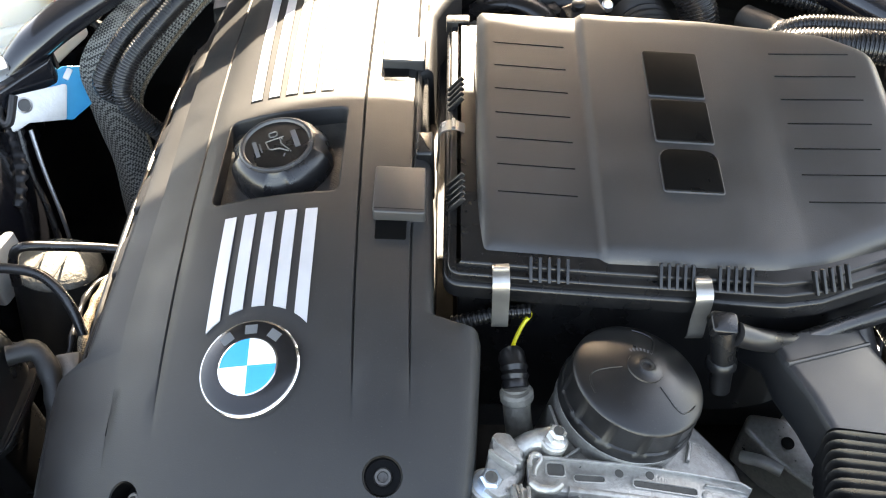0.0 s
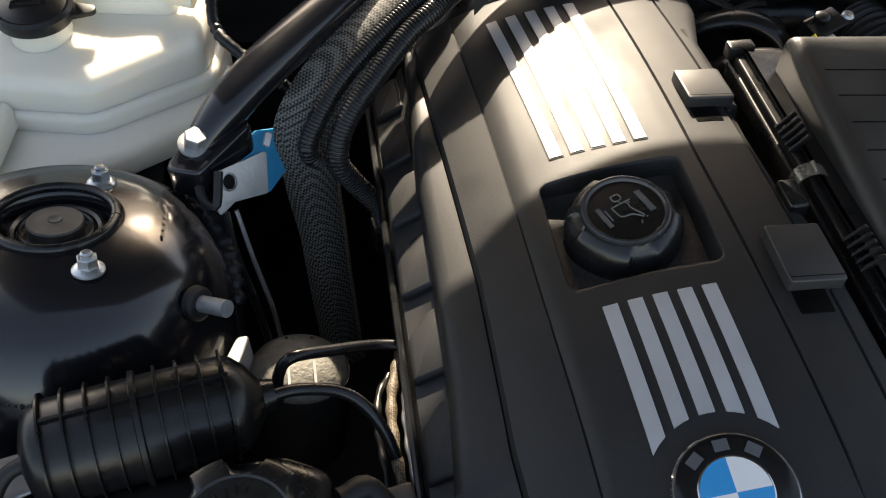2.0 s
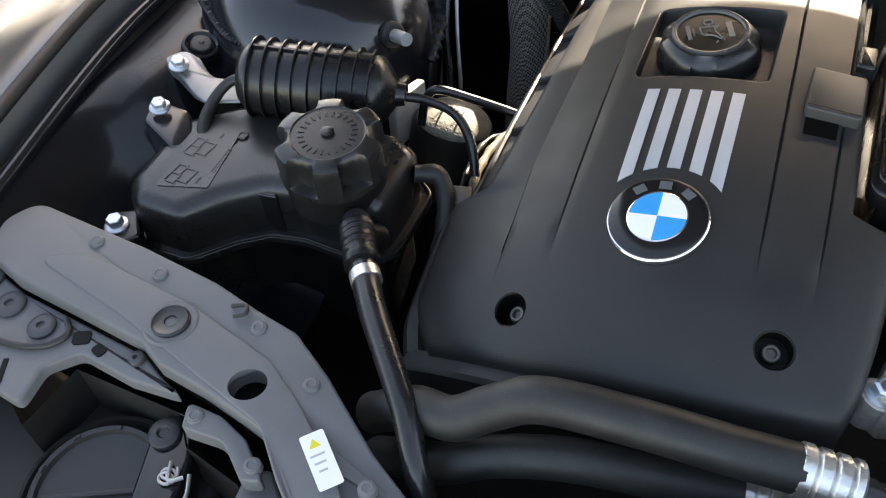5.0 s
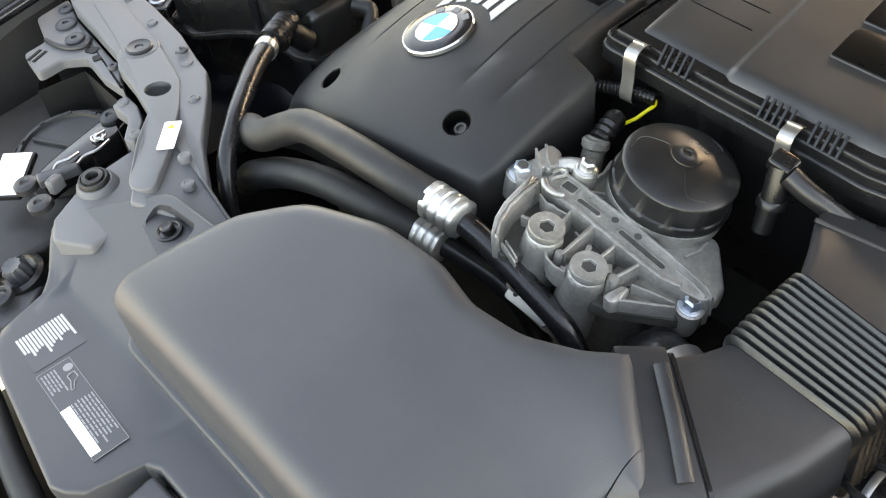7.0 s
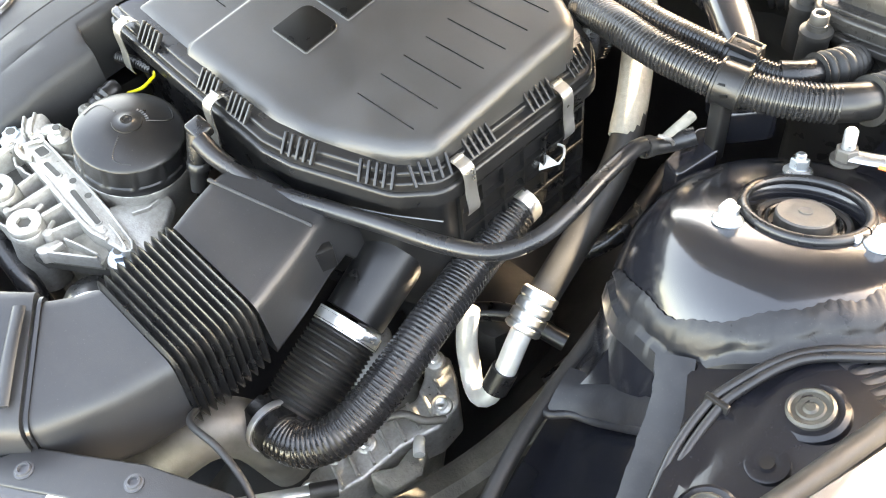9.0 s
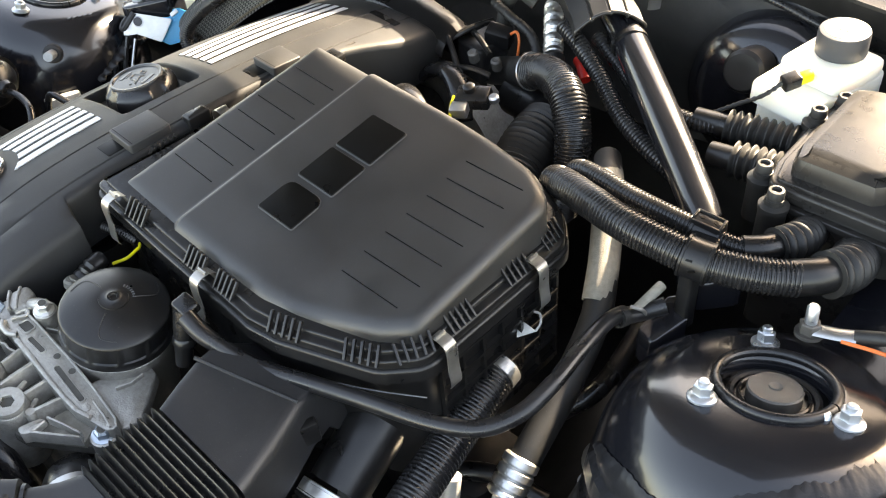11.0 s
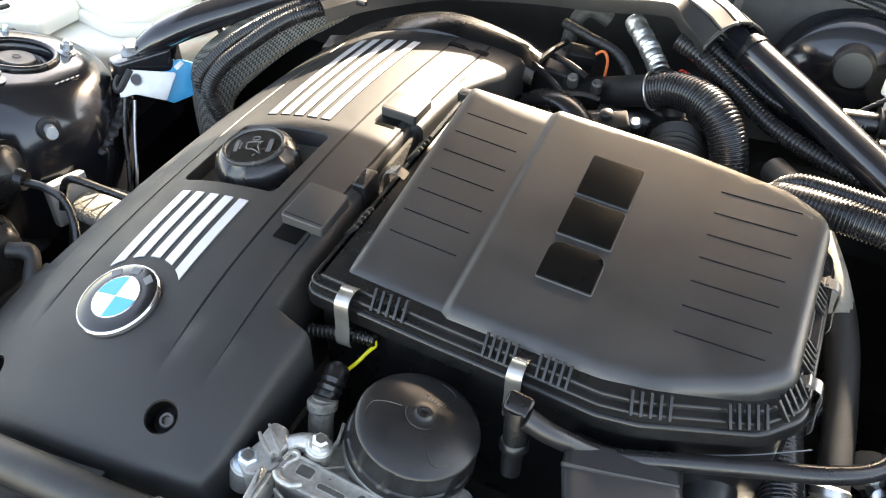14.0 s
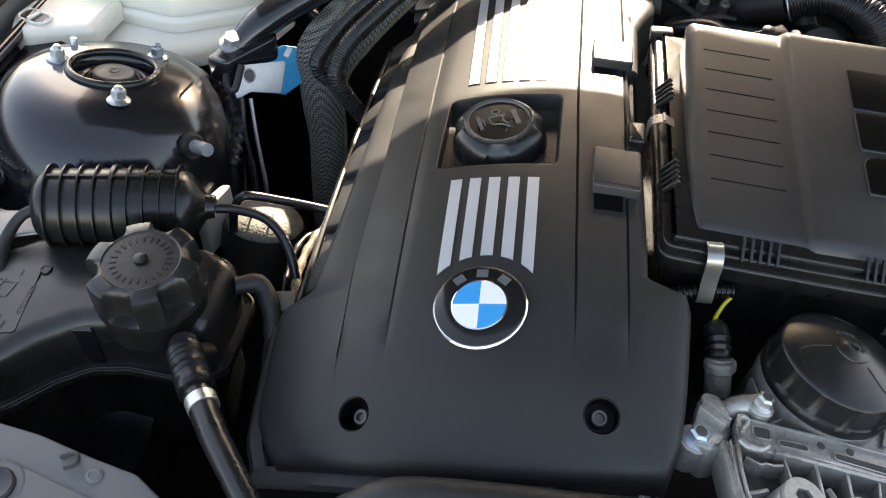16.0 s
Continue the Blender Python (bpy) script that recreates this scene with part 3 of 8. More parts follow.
def cover_row(y):
    xl, xr, a, b, c, d = (interp(y, g) for g in (XL, XR, GA, GB, GC, GD))
    w = 0.0013
    fade = max(0.0, min(1.0, (y - 0.262) / 0.05))
    cols = [(xl + k, 0) for k in (0, .001, .003, .006, .010)]
    cols += [(xl + .010 + (a - w - xl - .010) * k / 3, 0) for k in (1, 2)]
    cols += [(a - w, 0), (a - w * .3, 1.6), (a + w * .3, 1.6), (a + w, 0)]
    cols += [(a + w + (b - a - 2 * w) * k / 4, 0) for k in (1, 2, 3)]
    cols += [(b - w, 0), (b, 0.7), (b + w, 0), (RX0 - .004, 0), (RX0, 0)]
    cols += [(RX0 + (RX1 - RX0) * k / 10, 0) for k in range(1, 10)]
    cols += [(RX1, 0), (RX1 + .004, 0), (c - w, 0), (c, 1.1), (c + w, 0), (c + (d - c) * .4, 0), (c + (d - c) * .7, 0), (d - w, 0), (d, 1.0), (d + w, 0)]
    end = max(xr, d + .003)
    cols += [(d + w + (end - d - w) * k, 0) for k in (.25, .5, .7, .85, .94, 1.0)]
    row = []
    bend = 0.022 * max(0.0, (.26 - y) / .07)
    for x, g in cols:
        yy = y + bend * ((x + .13) / .16) ** 2
        z = cover_z(x, yy) - g * 0.0022 * fade
        if x < a:
            z -= .008 * fade * (1 - (a - x) / max(.001, a - xl))
        for dist in (x - xl, end - x, y - .190, .824 - y):
            if dist < .007:
                z -= .007 - math.sqrt(max(0, .007 ** 2 - (.007 - dist) ** 2))
        row.append((x, yy, z))
    return row


rows = [cover_row(y) for y in YS]
bm = bmesh.new()
vs = [[bm.verts.new(p) for p in row] for row in rows]
for a, b, ya, yb in zip(vs, vs[1:], YS, YS[1:]):
    for k in range(len(a) - 1):
        mx = (a[k].co.x + a[k + 1].co.x) / 2
        if RX0 < mx < RX1 and RY0 <= ya and yb <= RY1 + 1e-6:
            continue
        bm.faces.new((a[k], a[k + 1], b[k + 1], b[k]))
edge = vs[0] + [r[-1] for r in vs[1:]] + vs[-1][-2::-1] + [r[0] for r in vs[-2:0:-1]]
out = 0.004
low = [bm.verts.new(v.co + Vector((0, 0, -0.055))) for v in edge]
for k in range(len(edge)):
    bm.faces.new((edge[k], low[k], low[(k + 1) % len(edge)], edge[(k + 1) % len(edge)]))
# walls and floor of the filler recess
hole = [(RX0, RY0), (RX1, RY0), (RX1, RY1), (RX0, RY1)]
dense = []
for (x0, y0), (x1, y1) in zip(hole, hole[1:] + hole[:1]):
    dense += [(x0 + (x1 - x0) * k / 40, y0 + (y1 - y0) * k / 40) for k in range(40)]


def round_corner(x, y, r, d=0.0):
    """The point of a rounded square, drawn in by d, that belongs to a point of the recess's edge."""
    cx, cy = max(RX0 + r, min(RX1 - r, x)), max(RY0 + r, min(RY1 - r, y))
    v = Vector((x - cx, y - cy))
    if abs(v.x) > 1e-6 and abs(v.y) > 1e-6:
        v = v.normalized() * r
    v = v * (1 - d / r)
    return cx + v.x, cy + v.y


def recess_z(x, y):
    return .862 + .14 * (x + .14) + .03 * (y - .5)


rings = [[bm.verts.new((x, y, cover_z(x, y))) for x, y in dense]]
for r, d, h in ((.008, 0, 0), (.008, .0008, .0006), (.008, .0014, .0020), (.008, .0026, None)):
    ring = []
    for x, y in dense:
        x, y = round_corner(x, y, r, d)
        ring.append(bm.verts.new((x, y, recess_z(x, y) - .006 if h is None else cover_z(x, y) - h)))
    rings.append(ring)
for p, q in zip(rings, rings[1:]):
    for k in range(160):
        quad = [p[k], q[k], q[(k + 1) % 160], p[(k + 1) % 160]]
        bm.faces.new(quad)
bmesh.ops.remove_doubles(bm, verts=bm.verts[:], dist=0.00004)
# round holes of the two front screws, cut through the skin
SCREWS = ((-.2200, .2285), (-.0485, .2310))
for x, y in SCREWS:
    near = [f for f in bm.faces if f.normal.z != 2 and f.calc_center_median().z > cover_z(x, y) - .03 and min(math.hypot(v.co.x - x, v.co.y - y) for v in f.verts) < .0165 or abs(f.calc_center_median().x - x) < .012 and abs(f.calc_center_median().y - y) < .012]
    bmesh.ops.delete(bm, geom=near, context="FACES")
    border = [e for e in bm.edges if len(e.link_faces) == 1 and all(math.hypot(v.co.x - x, v.co.y - y) < .06 for v in e.verts) and all(v.co.z > cover_z(x, y) - .03 for v in e.verts)]
    M = cover_frame(x, y)
    rings = []
    for r, h in ((.0134, 0), (.0128, -.0003), (.0123, -.0012), (.0119, -.016), (.0005, -.0162)):
        ring = []
        for k in range(32):
            a = 2 * math.pi * k / 32
            p = M @ Vector((r * math.cos(a), r * math.sin(a), h))
            if h == 0:
                p.z = cover_z(p.x, p.y)
            ring.append(bm.verts.new(p))
        rings.append(ring)
    for p, q in zip(rings, rings[1:]):
        for k in range(32):
            bm.faces.new((p[k], p[(k + 1) % 32], q[(k + 1) % 32], q[k]))
    rim = [bm.edges.get((rings[0][k], rings[0][(k + 1) % 32])) for k in range(32)]
    bmesh.ops.triangle_fill(bm, use_beauty=True, edges=border + rim)
bm.normal_update()
bmesh.ops.recalc_face_normals(bm, faces=bm.faces[:])
part("shell", bm, COVER, engine_cover)
part("recess_floor", solid([(RX0 - .004, RY0 - .004), (RX1 + .004, RY0 - .004), (RX1 + .004, RY1 + .004), (RX0 - .004, RY1 + .004)], .835, recess_z), RECESS, engine_cover, "dusty brownish recess floor round the filler cap")
# front ledge under the shell
led = []
for k in range(24):
    x = -.300 + .225 * k / 23
    y = .190 + .022 * ((x + .13) / .16) ** 2
    z = cover_z(x, y) - .012
    led.append([(x - .003, y - .012, z - .030), (x - .003, y - .012, z - .006), (x - .002, y - .009, z - .002), (x, y + .004, z)])
part("front_ledge", sheet(led, thick=0.01), COVER, engine_cover)
led = []
for k in range(14):
    y = .215 + .125 * k / 13
    x = interp(y, XL)
    z = cover_z(x, y) - .012
    led.append([(x - .012, y, z - .05), (x - .010, y, z - .012), (x - .006, y, z - .004), (x + .004, y, z)])
part("side_ledge", sheet(led, thick=0.004), COVER, engine_cover)
# stepped left flank with shallow lobes


def ledge_z(x, y):
    return cover_z(-.276, y) - .030 - .55 * (-.272 - x)


rows = []
for y in np.linspace(.352, .82, 30):
    rows.append([(-.266, y, ledge_z(-.266, y) + .012), (-.274, y, ledge_z(-.274, y)), (-.286, y, ledge_z(-.286, y)), (-.297, y, ledge_z(-.297, y)), (-.300, y, ledge_z(-.300, y) - .008), (-.299, y, .70)])
part("flank", sheet(rows), COVER, engine_cover)
for k in range(6):
    y0 = .372 + .0775 * k
    poly = rounded([(-.298, y0, .004), (-.270, y0, .004), (-.270, y0 + .056, .004), (-.282, y0 + .056, .02), (-.298, y0 + .040, .02)], .01, 5)
    part("flank_lobe", solid(poly, lambda x, y: ledge_z(x, y) - .01, lambda x, y: ledge_z(x, y) + .0075, .004), COVER, engine_cover)
part("flank_rail", tube([(-.303, y, cover_z(-.276, y) - .050) for y in (.345, .45, .55, .65, .75, .82)], .0032, 8), BLACK, engine_cover)


# silver stripes
def stripe(x0, x1, w, ya, yb, cut, up=.0011):
    rows = []
    for k in range(15):
        v = k / 14
        row = []
        for s in (0, .5, 1):
            xa = x0 + w * s
            lo = ya
            if cut:
                lo = .3005 + math.sqrt(max(0, .0465 ** 2 - (xa + .1385) ** 2))
            y = lo + (yb - lo) * v
            x = xa + (x1 - x0) * (y - ya) / (yb - ya)
            row.append((x, y, cover_z(x, y) + up))
        rows.append(row)
    return sheet(rows, thick=.0016)


for k in range(5):
    xf, xb = -.1745 + .0155 * k, -.1775 + .0157 * k
    part("stripe", stripe(xf, xb, .0092, .325, .432, True), SILVER, engine_cover, "silver stripe")
for k in range(5):
    xf, xb = -.1795 + .0157 * k, -.190 + .0176 * k
    part("stripe_seat", stripe(xf - .0009, xb - .0009, .0110, .5725, .783, False, .0005), EMBLEM, engine_cover)
    part("stripe", stripe(xf, xb, .0092, .574, .782, False), SILVER, engine_cover, "silver stripe")

# round badge: plain ring and four quarter fields
M = cover_frame(-.1385, .2995, .0005)
badge = part("badge", lathe([(.0346, -.001), (.0346, .0022), (.0338, .0032), (.0328, .0034)], 56, M), CHROME, engine_cover, "round badge with a chrome rim")
part("badge_ring", lathe([(.0330, .002), (.0330, .0036), (.0322, .0042), (.0205, .0046)], 56, M), GLOSS, badge, "gloss black ring")
part("badge_rim", lathe([(.0206, .003), (.0206, .0050), (.0198, .0054)], 48, M), CHROME, badge)
for q in range(4):
    b = bmesh.new()
    vs0 = [b.verts.new(M @ Vector((0, 0, .0060)))]
    for k in range(13):
        a = math.pi / 2 * (q + k / 12)
        vs0.append(b.verts.new(M @ Vector((.0196 * math.cos(a), .0196 * math.sin(a), .0056))))
    for k in range(1, 13):
        b.faces.new((vs0[0], vs0[k], vs0[k + 1]))
    part("badge_field", b, WHITE if q % 2 == 0 else BLUE, badge, "white enamel quarter" if q % 2 == 0 else "light blue enamel quarter")
for a in (-38, 0, 38):
    R = M @ pose(0, 0, 0, 0, 0, -a) @ Matrix.Translation((0, .0268, .0040))
    part("badge_bar", box(.0085, .0066, .0008, 0, R), GREY_PRINT, badge, "plain grey bar")

# pads on the right edge
for y0, y1, xa, xb in ((.419, .467, -.0635, -.0245), (.603, .642, -.0665, -.0290)):
    poly = rounded([(xa, y0), (xb, y0), (xb, y1), (xa, y1)], .003, 3)
    part("rubber_pad", solid(poly, lambda x, y: cover_z(x, y) - .012, lambda x, y: cover_z(x, y) + .0095, .0015), LID, engine_cover, "square black raised pad")
    part("pad_line", solid([(xa + .001, y0 + .0035), (xb - .001, y0 + .0035), (xb - .001, y0 + .0043), (xa + .001, y0 + .0043)], .86, lambda x, y: cover_z(x, y) + .0096), EMBLEM, engine_cover)
    # no slot is cut: a thin black plate paints its shade
    part("pad_slot_shade", solid(rounded([(xa + .002, y0 - .018), (xb - .014, y0 - .018), (xb - .014, y0 + .004), (xa + .002, y0 + .004)], .002), .86, lambda x, y: cover_z(x, y) + .0003, .0002), EMBLEM, engine_cover, "deep black plate painting the shade of a slot under the pad")
# tab that grips the air box
part("edge_tab", solid(rounded([(-.034, .485), (-.020, .485), (-.020, .512), (-.034, .512)], .003), .84, .892, .003), BLACK, engine_cover)
# recessed screws
for x, y in SCREWS:
    # deep black lining added to darken the hole round the screw
    part("screw_hole_lining", lathe([(.0122, -.0175), (.0124, -.0006), (.0116, -.0012), (.0112, -.0150), (.0020, -.0154)], 32, cover_frame(x, y)), EMBLEM, engine_cover, "deep black lining that puts shade into the screw hole")
    M = cover_frame(x, y, -.0150)
    part("screw", lathe([(.0060, 0), (.0060, .0045), (.0052, .0055), (.0036, .0055), (.0032, .0020), (.0005, .0018)], 24, M), DULL, engine_cover, "socket head screw")
# rear hump behind the stripes
hump = []
for k in range(12):
    x = -.275 + .29 * k / 11
    d = .03 * ((x + .12) / .15) ** 2 if x < -.12 else .008 * ((x + .12) / .15) ** 2
    zt = cover_z(max(-.25, x), .80) - .002 - d * .5 - .010 * ease((x + .12) / .10)
    hump.append([(x, .818, zt - .012), (x, .826, zt), (x, .85, zt + .006), (x, .885 - d, zt - .004), (x, .905 - d, zt - .05), (x, .908 - d, zt - .14)])
part("rear_hump", sheet(hump, thick=.003), BLACK, engine_cover, "black rounded rear end")
part("rear_slot", solid(rounded([(-.080, .790), (-.030, .786), (-.030, .797), (-.080, .801)], .002), .84, lambda x, y: cover_z(x, y) + .0008), GLOSS, engine_cover)

# oil filler cap
cap = thing("oil_filler_cap", "black oil filler cap with embossed symbols in its square recess", "oil cap")
M = aim((-.1420, .5018, .852), (-.09, -.05, 1))
part("neck", lathe([(.034, -.012), (.034, .006)], 32, M), BLACK, cap)


def cap_wave(f, i):
    d = ((4 * f + .46) % 1) - .5
    scoop = math.sqrt(max(0, 1 - (d / .16) ** 2)) * {5: .05, 6: .10, 7: .11, 8: .06}.get(i, 0)
    square = .022 * math.cos(2 * math.pi * 4 * (f + .115)) if 1 <= i <= 7 else 0.0
    return 1.0 - square - scoop


part("grip", lathe([(.0360, -.004), (.0392, -.001), (.0408, .006), (.0410, .0110), (.0410, .0150), (.0406, .0220), (.0394, .0275), (.0368, .0318), (.0335, .0345), (.0308, .0362), (.0290, .0366)], 192, M, wave=cap_wave), RUBBER_SHINY, cap)
part("top_ring", lathe([(.0300, .0356), (.0304, .0368), (.0299, .0384), (.0290, .0390), (.0272, .0388), (.0261, .0376), (.0257, .0364)], 64, M), CAP_RING, cap, "grey worn ring")
part("top_disc", lathe([(.0263, .0360), (.0259, .0370), (.001, .0373)], 48, M), BLACK, cap)
T = M @ pose(0, 0, .0372, 0, 0, 20) @ Matrix.Diagonal((.95, .95, 1, 1))
for bx, by, lx, ly in ((.0165, 0, .0046, .021), (-.0175, .001, .0036, .019), (-.0135, .001, .0014, .011)):
    part("raised_bar", box(lx, ly, .0005, 0, T @ Matrix.Translation((bx, by, 0))), GREY_PRINT, cap, "plain raised bar")
for pts in (((-.003, .015, 0), (.003, .015, 0), (.003, .010, 0), (-.003, .010, 0), (-.003, .015, 0)), ((0, .010, 0), (0, .0065, 0)), ((.004, .0065, 0), (.008, .0065, 0)), ((.006, .0065, 0), (.006, .0035, 0)),
            ((-.008, .006, 0), (.004, .006, 0), (.004, .000, 0), (.0085, -.011, 0)), ((-.008, .006, 0), (-.0065, -.004, 0), (.001, -.006, 0), (.0075, -.012, 0)), ((.004, -.014, 0), (.0025, -.0165, 0)), ((.009, -.0125, 0), (.0095, -.0135, 0))):
    part("can_symbol", tube([T @ Vector((p[0], p[1], .0003)) for p in pts], .0006, 6, .001), PRINT_DIM, cap, "raised oil can symbol")


# ---- air filter box ----
def lid_z(x, y):
    b = max(0, min(1, (x - .0985) / .0095))
    band = b * b * (3 - 2 * b) * (1 - .6 * ease(((x - .205) / .075)))
    return .8955 + .14 * (y - .4378) - .088 * (min(x, .255) - .034) + .0054 * band


def rim_z(x, y):
    return .880 - .085 * (x - .03) + .005 * (y - .363)


air_box = thing("air_filter_box", "black plastic air filter box with dark emblem blocks and steel clips", "air filter box")
LIDP = [(.013, .384), (.107, .380), (.228, .381), (.262, .388), (.330, .415), (.357, .436), (.357, .603), (.318, .626), (.262, .637), (.015, .637)]
lid_outline = rounded([(x, y, r) for (x, y), r in zip(LIDP, (.008, .02, .03, .03, .03, .02, .03, .03, .05, .008))], .01, 6)


def edge_dist(x, y, poly):
    best = 1.0
    for i in range(len(poly)):
        ax, ay = poly[i - 1]
        bx, by = poly[i]
        dx, dy = bx - ax, by - ay
        t = max(0, min(1, ((x - ax) * dx + (y - ay) * dy) / max(dx * dx + dy * dy, 1e-12)))
        best = min(best, math.hypot(x - ax - t * dx, y - ay - t * dy))
    return best


def span(y, poly):
    xs = []
    for i in range(len(poly)):
        (ax, ay), (bx, by) = poly[i - 1], poly[i]
        if (ay <= y < by) or (by <= y < ay):
            xs.append(ax + (bx - ax) * (y - ay) / (by - ay))
    return min(xs), max(xs)


def domed(outline, top, R, drop, cols=()):
    """A top surface over an outline, rounded off at its edge with radius R, with a skirt of the depth drop."""
    rows = []
    lo, hi = min(p[0] for p in outline) + 1e-4, max(p[0] for p in outline) - 1e-4
    turned = [(p[1], p[0]) for p in outline]
    k = R / (hi - lo)
    ends = [0, .04 * k, .12 * k, .25 * k, .42 * k, .62 * k, .82 * k]
    uu = ends + [k + (1 - 2 * k) * i / 56 for i in range(57)] + [1 - e for e in ends[::-1]]
    vv = [0, .003, .008, .016, .027, .042, .06, .08, .105] + [.13 + .74 * i / 24 for i in range(25)] + [.895, .92, .94, .958, .973, .984, .992, .997, 1]
    for u in sorted(uu + [(c - lo) / (hi - lo) for c in cols]):
        x = lo + (hi - lo) * u
        a, b = span(x, turned)
        row = []
        for v in vv:
            y = a + (b - a) * v
            d = edge_dist(x, y, outline)
            z = top(x, y)
            if d < R:
                z -= R - math.sqrt(max(0, R * R - (R - d) ** 2))
            row.append((x, y, z))
        rows.append(row)
    return sheet(rows, thick=drop)


lid = part("lid", domed(lid_outline, lid_z, .013, .045, (.0970, .0985, .0995, .1005, .1015, .1025, .1035, .1045, .1055, .1065, .1080, .1095, .2345, .238, .242, .247, .252)), LID, air_box, "grained black lid")
for k in range(7):
    y = .4385 + .0258 * k
    part("groove", solid([(.029 + .0003 * k, y), (.0885, y - .0012), (.0885, y - .0003), (.029, y + .0009)], lambda x, y: lid_z(x, y) - .002, lambda x, y: lid_z(x, y) + .0003), GLOSS, lid)
    part("groove", solid([(.264, y + .003), (.331, y + .002), (.331, y + .0029), (.264, y + .0039)], lambda x, y: lid_z(x, y) - .002, lambda x, y: lid_z(x, y) + .0003), GLOSS, lid)
# plain raised emblem blocks
for y0, y1, corner in ((.4425, .4825, .012), (.4905, .5330, .003), (.5380, .5870, .003)):
    poly = rounded([(.1535, y0, .002), (.1990, y0, .002), (.1990, y1, corner), (.1535, y1, corner)], .003, 5)
    part("emblem_edge", solid(inset(poly, -.0007), lambda x, y: lid_z(x, y) - .002, lambda x, y: lid_z(x, y) + .0012, .0004), DUCT, lid)
    blk = part("emblem_block", solid(poly, lambda x, y: lid_z(x, y) - .002, lambda x, y: lid_z(x, y) + .0022, .0007), EMBLEM, lid, "plain raised deep black emblem block")
RIMP = [(-.012, .366), (.105, .362), (.232, .360), (.262, .366), (.345, .400), (.372, .430), (.372, .610), (.345, .640), (.290, .665), (-.010, .672)]
rim_outline = rounded([(x, y, r) for (x, y), r in zip(RIMP, (.014, .02, .03, .03, .04, .03, .03, .03, .03, .014))], .02, 6)
body = part("body", solid(inset(rim_outline, .010), .70, lambda x, y: rim_z(x, y) - .016), BLACK, air_box)
part("lower_rim", solid(rim_outline, lambda x, y: rim_z(x, y) - .020, lambda x, y: rim_z(x, y) - .006, .003), BLACK, air_box)
part("upper_rim", solid(inset(rim_outline, .0035), lambda x, y: rim_z(x, y) - .006, lambda x, y: rim_z(x, y) + .002, .002), BLACK, air_box)
part("bead", solid(inset(rim_outline, .011), lambda x, y: rim_z(x, y), lambda x, y: rim_z(x, y) + .006, .002), BLACK, air_box)


def along(p, q, n):
    return [(p[0] + (q[0] - p[0]) * k / max(1, n - 1), p[1] + (q[1] - p[1]) * k / max(1, n - 1)) for k in range(n)]


# combs of five sloping slats between lid and rim
for p, q, nx, ny in (((.050, .366), (.076, .366), 0, 1), ((.142, .366), (.165, .366), 0, 1), ((.184, .366), (.207, .366), 0, 1), ((.255, .367), (.281, .375), -.3, 1), ((.321, .389), (.345, .401), -.5, 1),
                     ((.357, .415), (.367, .443), -1, .4), ((.367, .466), (.367, .491), -1, 0), ((.367, .536), (.367, .562), -1, 0), ((.364, .590), (.360, .615), -1, -.1),
                     ((-.008, .430), (-.008, .456), 1, 0), ((-.008, .545), (-.008, .571), 1, 0)):
    for x, y in along(p, q, 5):
        M = aim((x, y, rim_z(x, y) + .0005), Vector((nx, ny, 0)).normalized() * .011 + Vector((0, 0, .013)), (nx, ny, 0))
        part("slat", box(.0022, .0040, .0180, .0004, M), BLACK, air_box)
# ribs on the right flank of the body
for k in range(6):
    part("flank_rib", box(.006, .15, .003, 0, Matrix.Translation((.364, .525, .715 + .021 * k))), BLACK, air_box)
for k in range(7):
    part("flank_rib", box(.005, .003, .12, 0, Matrix.Translation((.364, .45 + .025 * k, .71))), BLACK, air_box)


def clip(x, y, nx, ny):
    base = Vector((x, y, rim_z(x, y)))
    n = Vector((nx, ny, 0)).normalized()
    pts = [base - n * .014 + Vector((0, 0, .006)), base - n * .007 + Vector((0, 0, .0095)), base + n * .002 + Vector((0, 0, .008)), base + n * .0065 + Vector((0, 0, .001)),
           base + n * .007 - Vector((0, 0, .018)), base + n * .009 - Vector((0, 0, .034)), base + n * .007 - Vector((0, 0, .040))]
    s = Vector((-n.y, n.x, 0)) * .0060
    b = bmesh.new()
    path = spline([tuple(p) for p in pts], .002)
    rows = [[p - s, p - s * .3 , p + s * .3, p + s] for p in path]
    vs = [[b.verts.new(q) for q in r] for r in rows]
    vb = [[b.verts.new(q - n * .0011 - Vector((0, 0, .0006))) for q in r] for r in rows]
    for A, B in ((vs, 1), (vb, -1)):
        for r0, r1 in zip(A, A[1:]):
            for k in range(3):
                b.faces.new((r0[k], r0[k + 1], r1[k + 1], r1[k]))
    for k in (0, 3):
        for r0, r1, b0, b1 in zip(vs, vs[1:], vb, vb[1:]):
            b.faces.new((r0[k], r1[k], b1[k], b0[k]))
    c = part("clip", b, SPRING, air_box, "bent spring steel clip")
    part("clip_hook", tube([tuple(base - n * .006 + Vector((0, 0, .0105)) - s * .9), tuple(base - n * .006 + Vector((0, 0, .0105)) + s * .9)], .0016, 8, .003), SPRING, c)


for x, y, nx, ny in ((.029, .3625, 0, -1), (.171, .3605, 0, -1), (.371, .452, 1, 0), (.371, .567, 1, 0), (-.010, .517, -1, 0)):
    clip(x, y, nx, ny)
# seal and channel towards the engine cover
part("foam_seal", solid([(-.0315, .40), (-.0265, .40), (-.0265, .72), (-.0305, .72)], .82, .874, .002), FOAM, air_box, "black dusty foam strip")
part("hinge_bridge", box(.022, .012, .012, .002, Matrix.Translation((.000, .668, .880))), BLACK, air_box)


